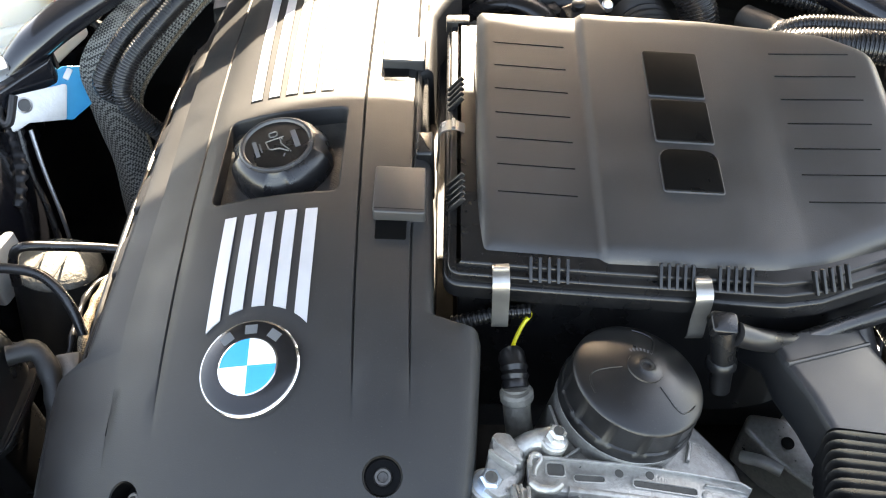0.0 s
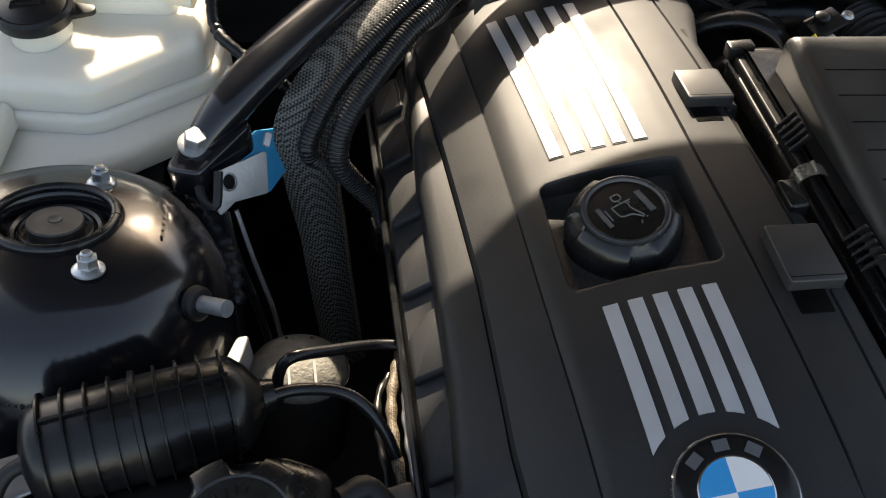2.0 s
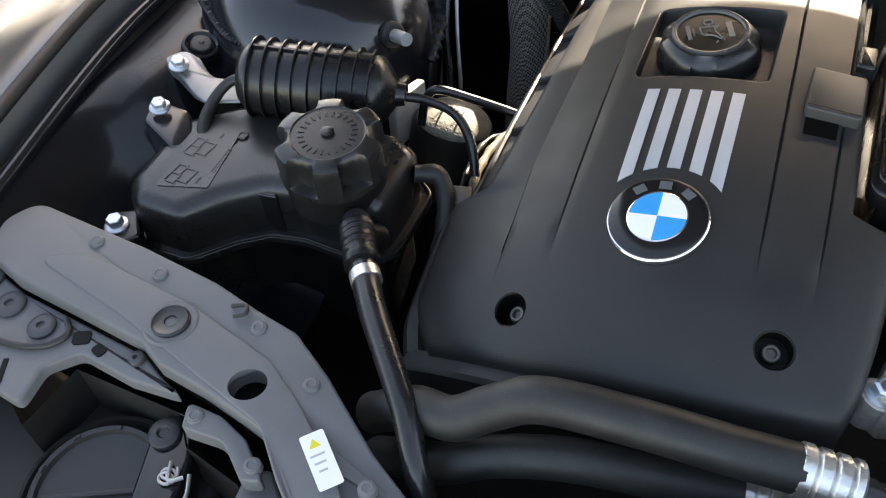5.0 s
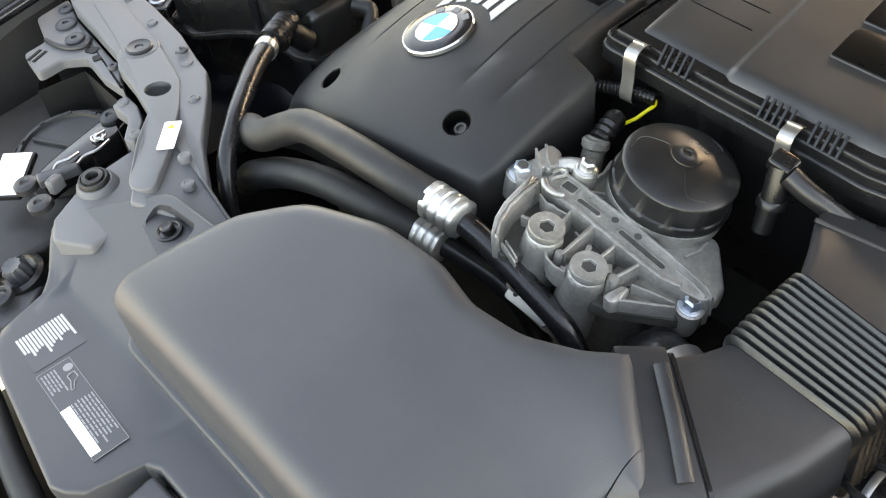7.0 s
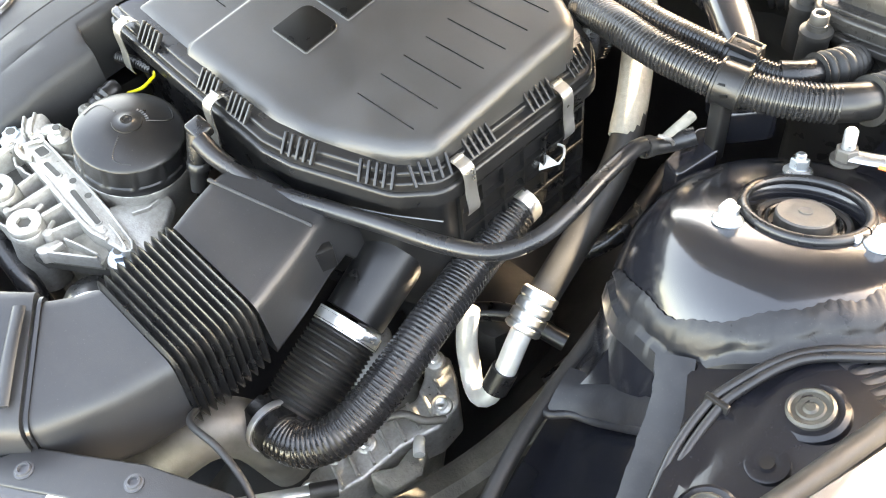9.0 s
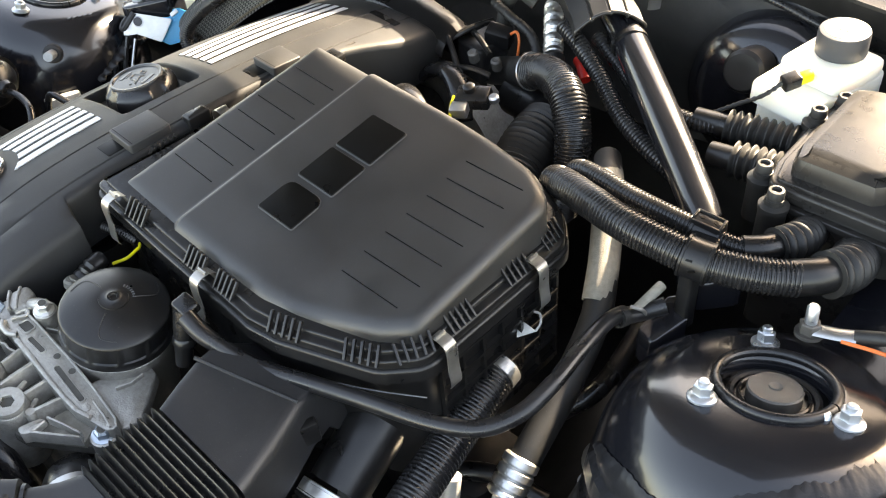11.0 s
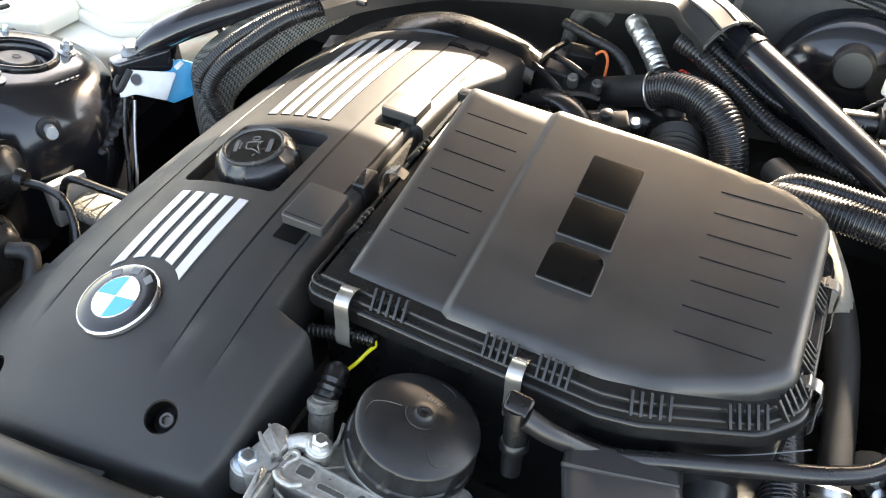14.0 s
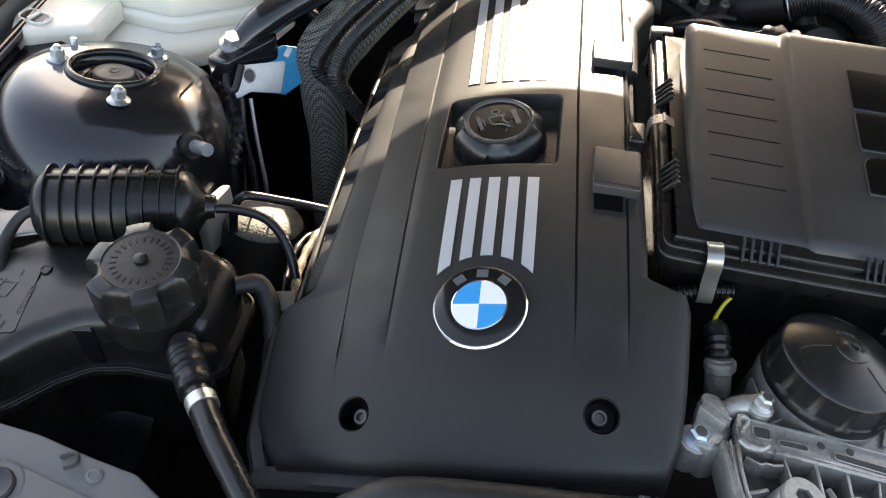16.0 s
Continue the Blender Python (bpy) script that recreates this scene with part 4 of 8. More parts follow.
# ---- engine block under the cover ----
engine = thing("engine_block", "dark engine block under the plastic cover", "engine")
part("crankcase", box(.26, .62, .50, .02, Matrix.Translation((-.13, .53, .26))), PAINT_DARK, engine)
part("cylinder_head", solid(rounded([(-.272, .235), (-.02, .235), (-.02, .80), (-.272, .80)], .02), .55, lambda x, y: min(.80, cover_z(x, y) - .045)), PAINT_DARK, engine)
part("mount_arm", box(.42, .10, .10, .02, Matrix.Translation((.16, .52, .50))), PAINT_DARK, engine)
part("gearbox_bell", lathe([(.17, 0), (.17, .06), (.12, .10)], 32, aim((-.1, .86, .60), (0, 1, 0))), ALU, engine)

# ---- oil filter housing ----
fh = thing("oil_filter_housing", "cast aluminium oil filter housing with ribs and plugs", "filter housing")


def fh_z(x, y):
    return .847 - .225 * (x - .025) - .03 * (y - .23)


N = Vector((.22, .03, 1)).normalized()


def slab(poly, low, up, bevel=.0008, name="wall", mat=None, parent=None, label=""):
    """A piece of the casting between two levels under its sloping upper plane."""
    return part(name, solid(poly, lambda x, y: fh_z(x, y) + low, lambda x, y: fh_z(x, y) + up, bevel, steps=2), mat or ALU, parent or fh, label)


def rib(pts, w=.0024, h=.024, up=0.0, name="rib"):
    """An upright rib of the casting along a short line of points."""
    left, right = [], []
    for i, p in enumerate(pts):
        d = Vector(pts[min(i + 1, len(pts) - 1)]) - Vector(pts[max(i - 1, 0)])
        s = Vector((-d.y, d.x)).normalized() * w / 2
        left.append((p[0] + s.x, p[1] + s.y))
        right.append((p[0] - s.x, p[1] - s.y))
    return slab(right + left[::-1], -h, up, w * .3, name)


def dimple(x0, x1, y, w, slope, up=-.0016):
    """A long pocket with a raised rim in the rail's face."""
    ring = rounded([(x0, y - w / 2, .002), (x1, y - w / 2 + slope, .002), (x1, y + w / 2 + slope, .002), (x0, y + w / 2, .002)], .002, 3)
    b = bmesh.new()
    loops = []
    for pts, h in ((inset(ring, -.0014), up - .002), (inset(ring, -.0012), up + .0008), (inset(ring, -.0003), up + .0009), (ring, up), (inset(ring, .0004), up - .005)):
        loops.append([b.verts.new((px, py, fh_z(px, py) + h)) for px, py in pts])
    for p, q in zip(loops, loops[1:]):
        for k in range(len(p)):
            b.faces.new((p[k], p[(k + 1) % len(p)], q[(k + 1) % len(p)], q[k]))
    f = part("pocket_rim", b, ALU, fh)
    # nearly flush floor; its dark colour stands for the pocket's shade
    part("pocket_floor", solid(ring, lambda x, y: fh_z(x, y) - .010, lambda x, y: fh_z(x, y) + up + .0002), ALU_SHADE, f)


BASE = rounded([(.034, .232, .004), (.037, .205), (.043, .182), (.052, .168), (.062, .166, .006), (.074, .182), (.096, .186), (.110, .186, .008), (.126, .184, .01), (.140, .188, .004), (.149, .196, .004), (.180, .2215, .004), (.192, .236), (.190, .2515), (.110, .254), (.044, .252)], .006, 3)
# floor colour holds grime and also the shade between the ribs
slab(BASE, -.030, -.020, .002, "floor", ALU_SHADE, label="grimy floor of the casting with shade between the ribs in its colour")
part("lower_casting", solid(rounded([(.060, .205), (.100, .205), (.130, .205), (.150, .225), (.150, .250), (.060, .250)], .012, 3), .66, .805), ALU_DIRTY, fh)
# long rail beside the filter, with a sunk face between two raised edges
RAIL = rounded([(.043, .2515, .003), (.0435, .2290, .003), (.0690, .2292), (.1200, .2280), (.1600, .2283), (.1745, .2325, .004), (.1900, .2370, .005), (.1945, .2445, .005), (.1860, .2500, .004), (.1400, .2525), (.0800, .2525)], .003, 3)
slab(RAIL, -.030, -.0020, .0012, "main_rail")
rib([(.0450, .2512), (.0800, .2521), (.1100, .2524), (.1500, .2512), (.1870, .2482), (.1945, .2440)], .0020, .02, .0008, "rail_edge")
rib([(.0690, .2305), (.0960, .2302), (.1200, .2293), (.1420, .2290), (.1600, .2298), (.1735, .2345)], .0046, .022, .0010, "rail_edge")
rib([(.1620, .2440), (.1780, .2432), (.1905, .2408)], .0016, .01, .0004, "rail_edge")
dimple(.0735, .0935, .2397, .0042, .0010)
dimple(.1130, .1555, .2403, .0046, -.0020)
dimple(.0560, .0670, .2438, .0085, .0006)
part("rail_boss", lathe([(.0036, -.004), (.0036, .0006), (.0022, .0010)], 18, aim((.1625, .2370, fh_z(.1625, .2370) - .0018), N)), ALU, fh)
for x, y in ((.104, .2465), (.125, .2475)):
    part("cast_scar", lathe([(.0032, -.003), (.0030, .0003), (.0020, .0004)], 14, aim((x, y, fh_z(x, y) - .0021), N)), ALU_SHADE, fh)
# hooked ridge at the rail's head
part("hook_ridge", tube([(px, py, fh_z(px, py) + up) for px, py, up in ((.0445, .2440, .0), (.0462, .2520, .0004), (.0510, .2528, .0004), (.0522, .2495, 0), (.0485, .2440, -.0010), (.0470, .2380, -.0012))], .0016, 8, .002), ALU, fh)
part("hook_ridge", tube([(px, py, fh_z(px, py) - .0006) for px, py in ((.0450, .2330), (.0485, .2296), (.0545, .2288), (.0600, .2300), (.0640, .2338))], .0030, 10, .002), ALU, fh)
# curved slab towards the pipes with two parallel ridges
SLAB = rounded([(.0310, .2350, .004), (.0340, .2140), (.0367, .1950), (.0420, .1800), (.0520, .1645, .004), (.0580, .1675, .004), (.0520, .1780), (.0466, .1940), (.0446, .2090), (.0440, .2300, .003)], .012, 4)
slab(SLAB, -.036, -.0030, .0030, "side_slab")
rib([(.0430, .2300), (.0436, .2090), (.0456, .1940), (.0510, .1775), (.0566, .1680)], .0022, .010, .0002, "slab_ridge")
rib([(.0385, .2320), (.0400, .2120), (.0420, .1960), (.0472, .1800), (.0540, .1665)], .0016, .010, -.0016, "slab_ridge")
rib([(.0586, .1700), (.0768, .1642)], .0018, .016, -.010, "front_bar")
rib([(.0600, .1725), (.0760, .1668)], .0014, .014, -.008, "front_bar")
# partition ribs of the compartments
for pts, up, w in (([(.0490, .2235), (.0585, .2200), (.0630, .2222), (.0680, .2218), (.0750, .2240)], -.0040, .0020), ([(.0760, .2285), (.0790, .2100)], -.0030, .0022), ([(.0968, .2290), (.0990, .1920)], -.0006, .0030),
                   ([(.1190, .2290), (.1190, .2080)], -.0010, .0028), ([(.1415, .2285), (.1372, .2035)], -.0008, .0026), ([(.0505, .2000), (.0640, .2060)], -.0100, .0030),
                   ([(.0889, .1845), (.0930, .1812), (.1010, .1800), (.1090, .1822)], -.0040, .0022), ([(.0860, .2215), (.0955, .2195)], -.0120, .0020)):
    rib(pts, w, .024, up)
for a, b in (((.1050, .2150), (.1085, .2070)), ((.1255, .2130), (.1310, .2055))):
    part("cast_pin", tube([(a[0], a[1], fh_z(*a) - .007), (b[0], b[1], fh_z(*b) - .006)], .0022, 10, .003), ALU, fh)
for x, y, r in ((.1372, .2030, .0046), (.0975, .1905, .0036)):
    part("pin_boss", lathe([(r, -.024), (r * .96, -.0022), (r * .8, -.0010), (.0004, -.0008)], 20, aim((x, y, fh_z(x, y)), N)), ALU, fh)
# three-cornered foot under the front bolt
slab(rounded([(.1385, .1880), (.1460, .1870), (.1500, .1940), (.1480, .2090), (.1425, .2060), (.1400, .1960)], .003, 3), -.018, -.0060, .0020, "foot_block")
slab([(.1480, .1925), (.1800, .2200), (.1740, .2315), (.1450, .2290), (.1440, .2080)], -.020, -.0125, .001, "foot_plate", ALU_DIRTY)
rib([(.1480, .2100), (.1620, .2160), (.1776, .2215)], .0018, .014, -.0030, "foot_rim")
rib([(.1500, .1935), (.1650, .2065), (.1795, .2195)], .0022, .016, -.0040, "foot_rim")
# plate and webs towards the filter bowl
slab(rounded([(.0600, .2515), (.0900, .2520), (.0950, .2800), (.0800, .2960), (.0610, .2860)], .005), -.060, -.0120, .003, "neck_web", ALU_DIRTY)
rib([(.0640, .2600), (.0660, .2800), (.0620, .2960)], .0024, .03, -.0060, "web_rib")
rib([(.0680, .2560), (.0860, .2700)], .0020, .02, -.0070, "web_rib")
slab(rounded([(.1340, .2520), (.1900, .2480, .004), (.1935, .2560, .006), (.1905, .2680, .006), (.1640, .3000, .01), (.1480, .3000)], .006), -.022, -.0120, .003, "bowl_web", ALU, label="grey cast web")
rib([(.1560, .2655), (.1600, .2780), (.1590, .2900)], .0022, .016, -.0080, "web_rib")
# socket plugs on their bosses
for x, y, z in ((.0810, .1950, .8440), (.1218, .1940, .8310)):
    M = aim(Vector((x, y, z)) - N * .050, N)
    plug = part("boss", lathe([(.0185, -.03), (.0172, .012), (.0150, .036), (.0142, .0420), (.0130, .0432)], 32, M), ALU, fh)
    part("plug", lathe([(.0138, .0440), (.0140, .0452), (.0140, .0488), (.0134, .0500), (.0066, .0500), (.0062, .0497), (.0061, .0458)], 72, M, wave=lambda f, i: math.cos(math.pi / 6) / math.cos(((f * 6) % 1 - .5) * math.pi / 3) if i >= 4 else 1.0), ALU, plug, "hexagon socket plug")
    # shade inside the socket is put into dark metal
    part("socket", hexagon(.0060, .0006, M @ Matrix.Translation((0, 0, .0464)), bevel=0), ALU_SHADE, plug)
slab(rounded([(.0860, .1900), (.1150, .1880), (.1150, .2050), (.0860, .2050)], .004), -.030, -.0150, .004, "boss_bridge")
for x, y, z, m, r in ((.0200, .2365, .8425, ZINC_BLUE, 1.0), (.1850, .2355, .8075, ZINC_BLUE, .95), (.0640, .2635, .8530, ALU_BRIGHT, .82)):
    M = aim(Vector((x, y, z)) - N * .012, N)
    ear = part("bolt_ear", lathe([(.0125, -.022), (.0120, .001), (.0105, .002)], 24, M @ Matrix.Diagonal((r, r, 1, 1))), ALU, fh)
    part("bolt_washer", lathe([(.0102 * r, .0005), (.0102 * r, .0026), (.0080 * r, .0036)], 24, M), m, ear)
    part("bolt", hexagon(.0076 * r, .0090, M @ Matrix.Translation((0, 0, .0025)), bevel=.0016), m, ear, "bluish zinc bolt" if m is ZINC_BLUE else "")
    # dark disc paints the shade in the bolt head's dish
    part("bolt_dish", lathe([(.0042 * r, .0112), (.0042 * r, .0118), (.0030 * r, .0119)], 16, M), ALU_SHADE, ear)
part("ear_rail", tube([(.036, .258, .833), (.048, .264, .838), (.063, .265, .838)], [.0080, .0072, .0090], 14), ALU, fh)
slab(rounded([(.0130, .2310, .005), (.0170, .2500, .005), (.0205, .2680, .006), (.0330, .2690, .006), (.0440, .2560), (.0420, .2440), (.0340, .2280), (.0240, .2240)], .004), -.045, -.0090, .0035, "ear_block")
slab(rounded([(.0200, .2530, .005), (.0210, .2680, .006), (.0330, .2680, .006), (.0420, .2560), (.0400, .2450), (.0320, .2430)], .004), -.030, -.0008, .0035, "ear_block")
rib([(.0215, .2620), (.0300, .2540), (.0400, .2470)], .0022, .010, .0014, "ear_ridge")
rib([(.0190, .2530), (.0270, .2470), (.0360, .2420)], .0022, .010, .0008, "ear_ridge")
A = Vector((.24, .09, 1)).normalized()
M = aim(Vector((.1242, .3042, .8677)) - A * .0615, A)
part("filter_bowl", lathe([(.047, -.07), (.0465, .004), (.0480, .008), (.0480, .017), (.0445, .019), (.043, .024)], 48, M), ALU, fh)
DOME = [(.0456, .0462), (.0450, .0470), (.0436, .0479), (.0400, .0497), (.0345, .0519), (.0275, .0542), (.0200, .0561), (.0135, .0574), (.0020, .0582)]


def dome_z(r):
    return float(np.interp(r, [p[0] for p in DOME[::-1]], [p[1] for p in DOME[::-1]]))


def flats(f, i):
    s = abs(((f * 12) % 1) - .5)
    return 1.0 - (0.022 * max(0, min(1, (.44 - s) / .05)) if i in (4, 5) else 0.0)


fcap = part("filter_cap", lathe([(.0445, .018), (.0486, .019), (.0490, .0225), (.0478, .0265), (.0474, .0275), (.0464, .0440), (.0460, .0452)] + DOME, 144, M, wave=flats), BLACK, fh, "domed black oil filter cap with flats")
part("cap_nut", lathe([(.0128, .0566), (.0122, .0586), (.0078, .0592), (.0058, .0602), (.0050, .0610), (.0032, .0610), (.0026, .0596)], 32, M), BLACK, fcap)
for k in range(3):
    R = M @ pose(0, 0, 0, 0, 0, 62 + 120 * k)
    part("cap_rib", tube([R @ Vector((r * math.cos(a), r * math.sin(a), dome_z(r) + .0001)) for r, a in ((.016, 0), (.024, .02), (.032, .05), (.037, .12), (.039, .30), (.040, .48))], .0006, 6, .003), BLACK, fcap)
for k in range(7):
    a = math.radians(62 + 9 * k)
    part("cap_print", box(.0012, .0026, .0004, 0, M @ pose(.0165 * math.cos(a), .0165 * math.sin(a), dome_z(.0165) - .0001, 0, 0, 62 + 9 * k + 90)), GREY_PRINT, fcap, "plain raised bar of lettering")

# pressure sensor beside the housing, with its yellow wire
sens = thing("oil_pressure_sensor", "oil pressure sensor with black plug and yellow wire", "sensor")
part("sensor_body", tube([(.044, .286, .790), (.040, .298, .820), (.039, .308, .834)], .0098, 16), ALU_DIRTY, sens)
part("flange", lathe([(.0098, -.004), (.0118, -.002), (.0118, .003), (.0100, .005)], 24, aim((.0395, .303, .8315), (-.1, .35, .9))), ALU_DIRTY, sens)
part("plug", tube([(.039, .308, .832), (.038, .324, .838), (.036, .334, .838)], .0095, 16, .003, lambda s: .0009 * math.sin(s * 900)), BLACK, sens)
part("wire", tube([(.037, .340, .828), (.041, .353, .828), (.047, .362, .835), (.052, .3655, .841), (.050, .3665, .846)], .0016, 8, .002), YELLOW, sens, "yellow wire")
part("conduit", corrugated([(.052, .366, .846), (.030, .364, .845), (-.006, .360, .838)], .0052, .004, .0012, 10), BLACK, sens)

# vent valve and thin hose along the air box
hose = thing("vent_hose", "thin black vent hose with a plug, round the air box", "hose")
part("plug_head", solid(rounded([(-.010, -.0085), (.010, -.0085), (.010, .0085), (-.010, .0085)], .004), 0, .009, .003, aim((.181, .339, .862), (.2, -.2, 1))), BLACK, hose)
part("plug_body", tube([(.182, .336, .864), (.184, .328, .845), (.186, .318, .815)], [.0092, .0084, .0074], 16), BLACK, hose)
part("plug_collar", lathe([(.0108, 0), (.0108, .005), (.0096, .007)], 24, aim((.1845, .326, .834), (-.05, .25, 1))), BLACK, hose)
part("tube", tube([(.190, .332, .863), (.212, .334, .852), (.246, .348, .832), (.293, .370, .824), (.345, .388, .824), (.395, .405, .824), (.427, .426, .822), (.443, .455, .825), (.446, .490, .829), (.442, .530, .830), (.438, .575, .826), (.438, .600, .816)], [.0085, .0078] + [.0070] * 10, 16, .004), RUBBER_SHINY, hose)
part("end_fitting", tube([(.438, .590, .818), (.446, .612, .812), (.462, .630, .818)], .0078, 14), RUBBER_SHINY, hose, "black end fitting")
part("end_clamp", lathe([(.0092, -.004), (.0092, .004)], 24, aim((.439, .594, .817), (.1, .6, -.2))), RUBBER, hose)
part("clip_wire", tube([(.444, .600, .828), (.452, .606, .824), (.452, .612, .814), (.444, .614, .808)], .0016, 8, .002), SPRING, hose)
part("metal_stub", tube([(.444, .608, .816), (.446, .624, .820), (.448, .642, .824)], .0048, 12, .004), WOVEN, hose, "pale metal stub")
part("print_line", tube([(.30, .3775, .8268), (.34, .3965, .8268), (.38, .418, .829)], .0006, 5), GREY_PRINT, hose, "line of small print")

# ---- intake duct across the front ----
duct = thing("intake_duct", "wide grey-black plastic intake duct across the front", "intake duct")


def duct_z(x, y):
    return -.027 * ease((x - .13) / .11) * ease((.105 - y) / .075) + .851 + .16 * (y - .10) - .07 * max(0, x - .05) - 1.1 * max(0, -.05 - x) ** 2


dout = rounded([(-.160, -.038, .025), (-.148, -.058, .018), (.020, -.060), (.180, -.064), (.240, -.058, .02), (.2365, -.018, .02), (.2350, .018, .03), (.2365, .046, .03), (.247, .066, .03), (.264, .079, .004), (.196, .150, .006), (.168, .130, .03), (.132, .114, .05), (.090, .110, .04), (.050, .120, .05),
                (-.010, .120, .08), (-.080, .098, .06), (-.125, .056, .05), (-.145, .010, .05)], .03, 6)
part("trumpet", domed(dout, duct_z, .020, .06, (.215, .222, .228, .232, .2335, .2345, .2352, .236, .237, .238, .239, .2405, .243, .246, .249, .252, .255, .258)), DUCT, duct)
part("front_skirt", solid(inset(dout, -.006), .72, lambda x, y: .752 + .1 * (y + .05), .003), DUCT, duct)


def section(p, q, depth, lean=(0, 0, -1), r=.012, n=4, grow=0.0):
    """A rounded four-sided ring whose upper corners are p and q."""
    p, q = Vector(p), Vector(q)
    d = Vector(lean).normalized() * depth
    u = (q - p).normalized()
    p, q = p - u * grow - d.normalized() * grow, q + u * grow - d.normalized() * grow
    d = d + d.normalized() * 2 * grow
    flatp = rounded([(0, 0), ((q - p).length, 0), ((q - p).length, d.length), (0, d.length)], r, n)
    w = d.normalized()
    return [p + u * a + w * b for a, b in flatp]


S = [((.192, .150, .838), (.266, .082, .816), .075), ((.212, .170, .834), (.292, .110, .812), .072), ((.222, .186, .832), (.312, .160, .812), .070), ((.230, .200, .833), (.322, .203, .813), .066)]
part("elbow", loft([section(p, q, d, (.10, -.08, -1)) for p, q, d in S]), DUCT_DARK, duct)
band = [section(p, q, d, (.10, -.08, -1), grow=.004) for p, q, d in (((.184, .142, .838), (.258, .074, .817), .076), ((.187, .145, .8385), (.261, .077, .8165), .076), ((.205, .162, .836), (.284, .100, .813), .074), ((.207, .165, .8355), (.286, .102, .8128), .074))]
part("joint_band", loft(band), DUCT_DARK, duct)
part("band_rib", tube([(.2143, .1501, .8410), (.242, .126, .8345), (.2694, .1014, .8240)], .0052, 10, flat=.5), DUCT_DARK, duct)
part("joint_gap", loft([section(p, q, d, (.10, -.08, -1), grow=.0018) for p, q, d in (((.2085, .1665, .835), (.2875, .1035, .8125), .074), ((.2105, .1685, .8348), (.2895, .1055, .8122), .074))]), GLOSS, duct)
bel = []
for k in range(67):
    f = k / 66
    p = Vector((.230, .200, .833)).lerp(Vector((.239, .267, .850)), f) + Vector((0, 0, .003 * math.sin(math.pi * f)))
    q = Vector((.322, .203, .813)).lerp(Vector((.331, .272, .821)), f) + Vector((.002 * math.sin(math.pi * f), 0, 0))
    g = .0044 * (0.5 + 0.5 * math.cos(2 * math.pi * f * 11 + math.pi)) if 0 < k < 66 else 0
    bel.append(section(p, q, .066 - .01 * f, (.10, -.08, -1), r=.014, grow=g * 1.1 - .001))
part("bellows", loft(bel), BLACK, duct, "black ribbed rubber bellows")
tail = [((.239, .268, .850), (.331, .273, .821), .058), ((.232, .290, .853), (.320, .310, .823), .058), ((.222, .316, .852), (.303, .352, .822), .056), ((.218, .338, .850), (.300, .372, .819), .05), ((.214, .372, .818), (.300, .40, .775), .05)]
part("snorkel_mouth", loft([section(p, q, d, (.10, .02, -1), r=.009) for p, q, d in tail]), DUCT_DARK, duct)
part("mouth_edge", tube([(.223, .3145, .8522), (.262, .333, .8372), (.301, .352, .8222)], .0018, 8), DUCT_DARK, duct)
part("latch", box(.010, .016, .022, .002, pose(.308, .350, .782, 0, 0, -20)), BLACK, duct)

st = thing("pipe_bracket", "flat zinc-plated bracket strip under the air conditioning pipes", "bracket")
M = aim((.082, .172, .778), (-.25, -.55, .8)) @ pose(0, 0, 0, 0, 0, -12)
part("strip", solid(rounded([(-.026, -.008), (.026, -.008), (.026, .008), (-.026, .008)], .004), -.002, 0, .0005, M), STEEL_DULL, st)
for u in (-.016, .018):
    part("hole", lathe([(.0028, -.001), (.0028, .0003)], 16, M @ Matrix.Translation((u, 0, 0))), EMBLEM, st)

# ---- front panel with labels ----
panel = thing("front_cover_panel", "grey-black plastic cover over the radiator with stickers", "radiator cover")


def panel_z(x, y):
    return .742 + .5 * max(0, min(y, .06) + .065) + .03 * (x + .1) * (1 if x < -.1 else 0)


pl = rounded([(-.352, -.032, .02), (-.300, .004), (-.243, .044, .012), (-.228, .048, .012), (-.140, .050, .004), (-.02, .04, .01), (.262, .056, .004), (.300, .033, .01), (.328, .012, .01), (.345, -.03), (.31, -.085), (.10, -.100, .01), (.085, -.104, .004), (-.045, -.104, .012), (-.058, -.155, .012), (-.079, -.170), (-.222, -.150, .012), (-.262, -.134, .01), (-.276, -.082, .02)], .01, 4)
panel_sheet = part("sheet", domed(pl, panel_z, .004, .028), DUCT, panel)
part("grille_strip", solid(rounded([(-.040, -.108), (.088, -.108), (.108, -.130), (.10, -.148), (-.035, -.150)], .006), .700, .735, .004), DUCT, panel)
part("lower_lip", tube([(-.26, -.165, .70), (-.10, -.19, .69), (.1, -.195, .69), (.30, -.16, .70)], .012, 12), RUBBER, panel)
for x, y in ((.000, -.120), (.055, -.125)):
    part("strip_hole", lathe([(.004, 0), (.004, .0008)], 16, Matrix.Translation((x, y, .7348))), GLOSS, panel)
part("bumper_edge", tube([(-.42, -.13, .70), (-.26, -.20, .685), (-.10, -.235, .68), (.1, -.24, .68), (.35, -.20, .69)], .022, 14), FENDER, panel, "silver-grey painted bumper edge")


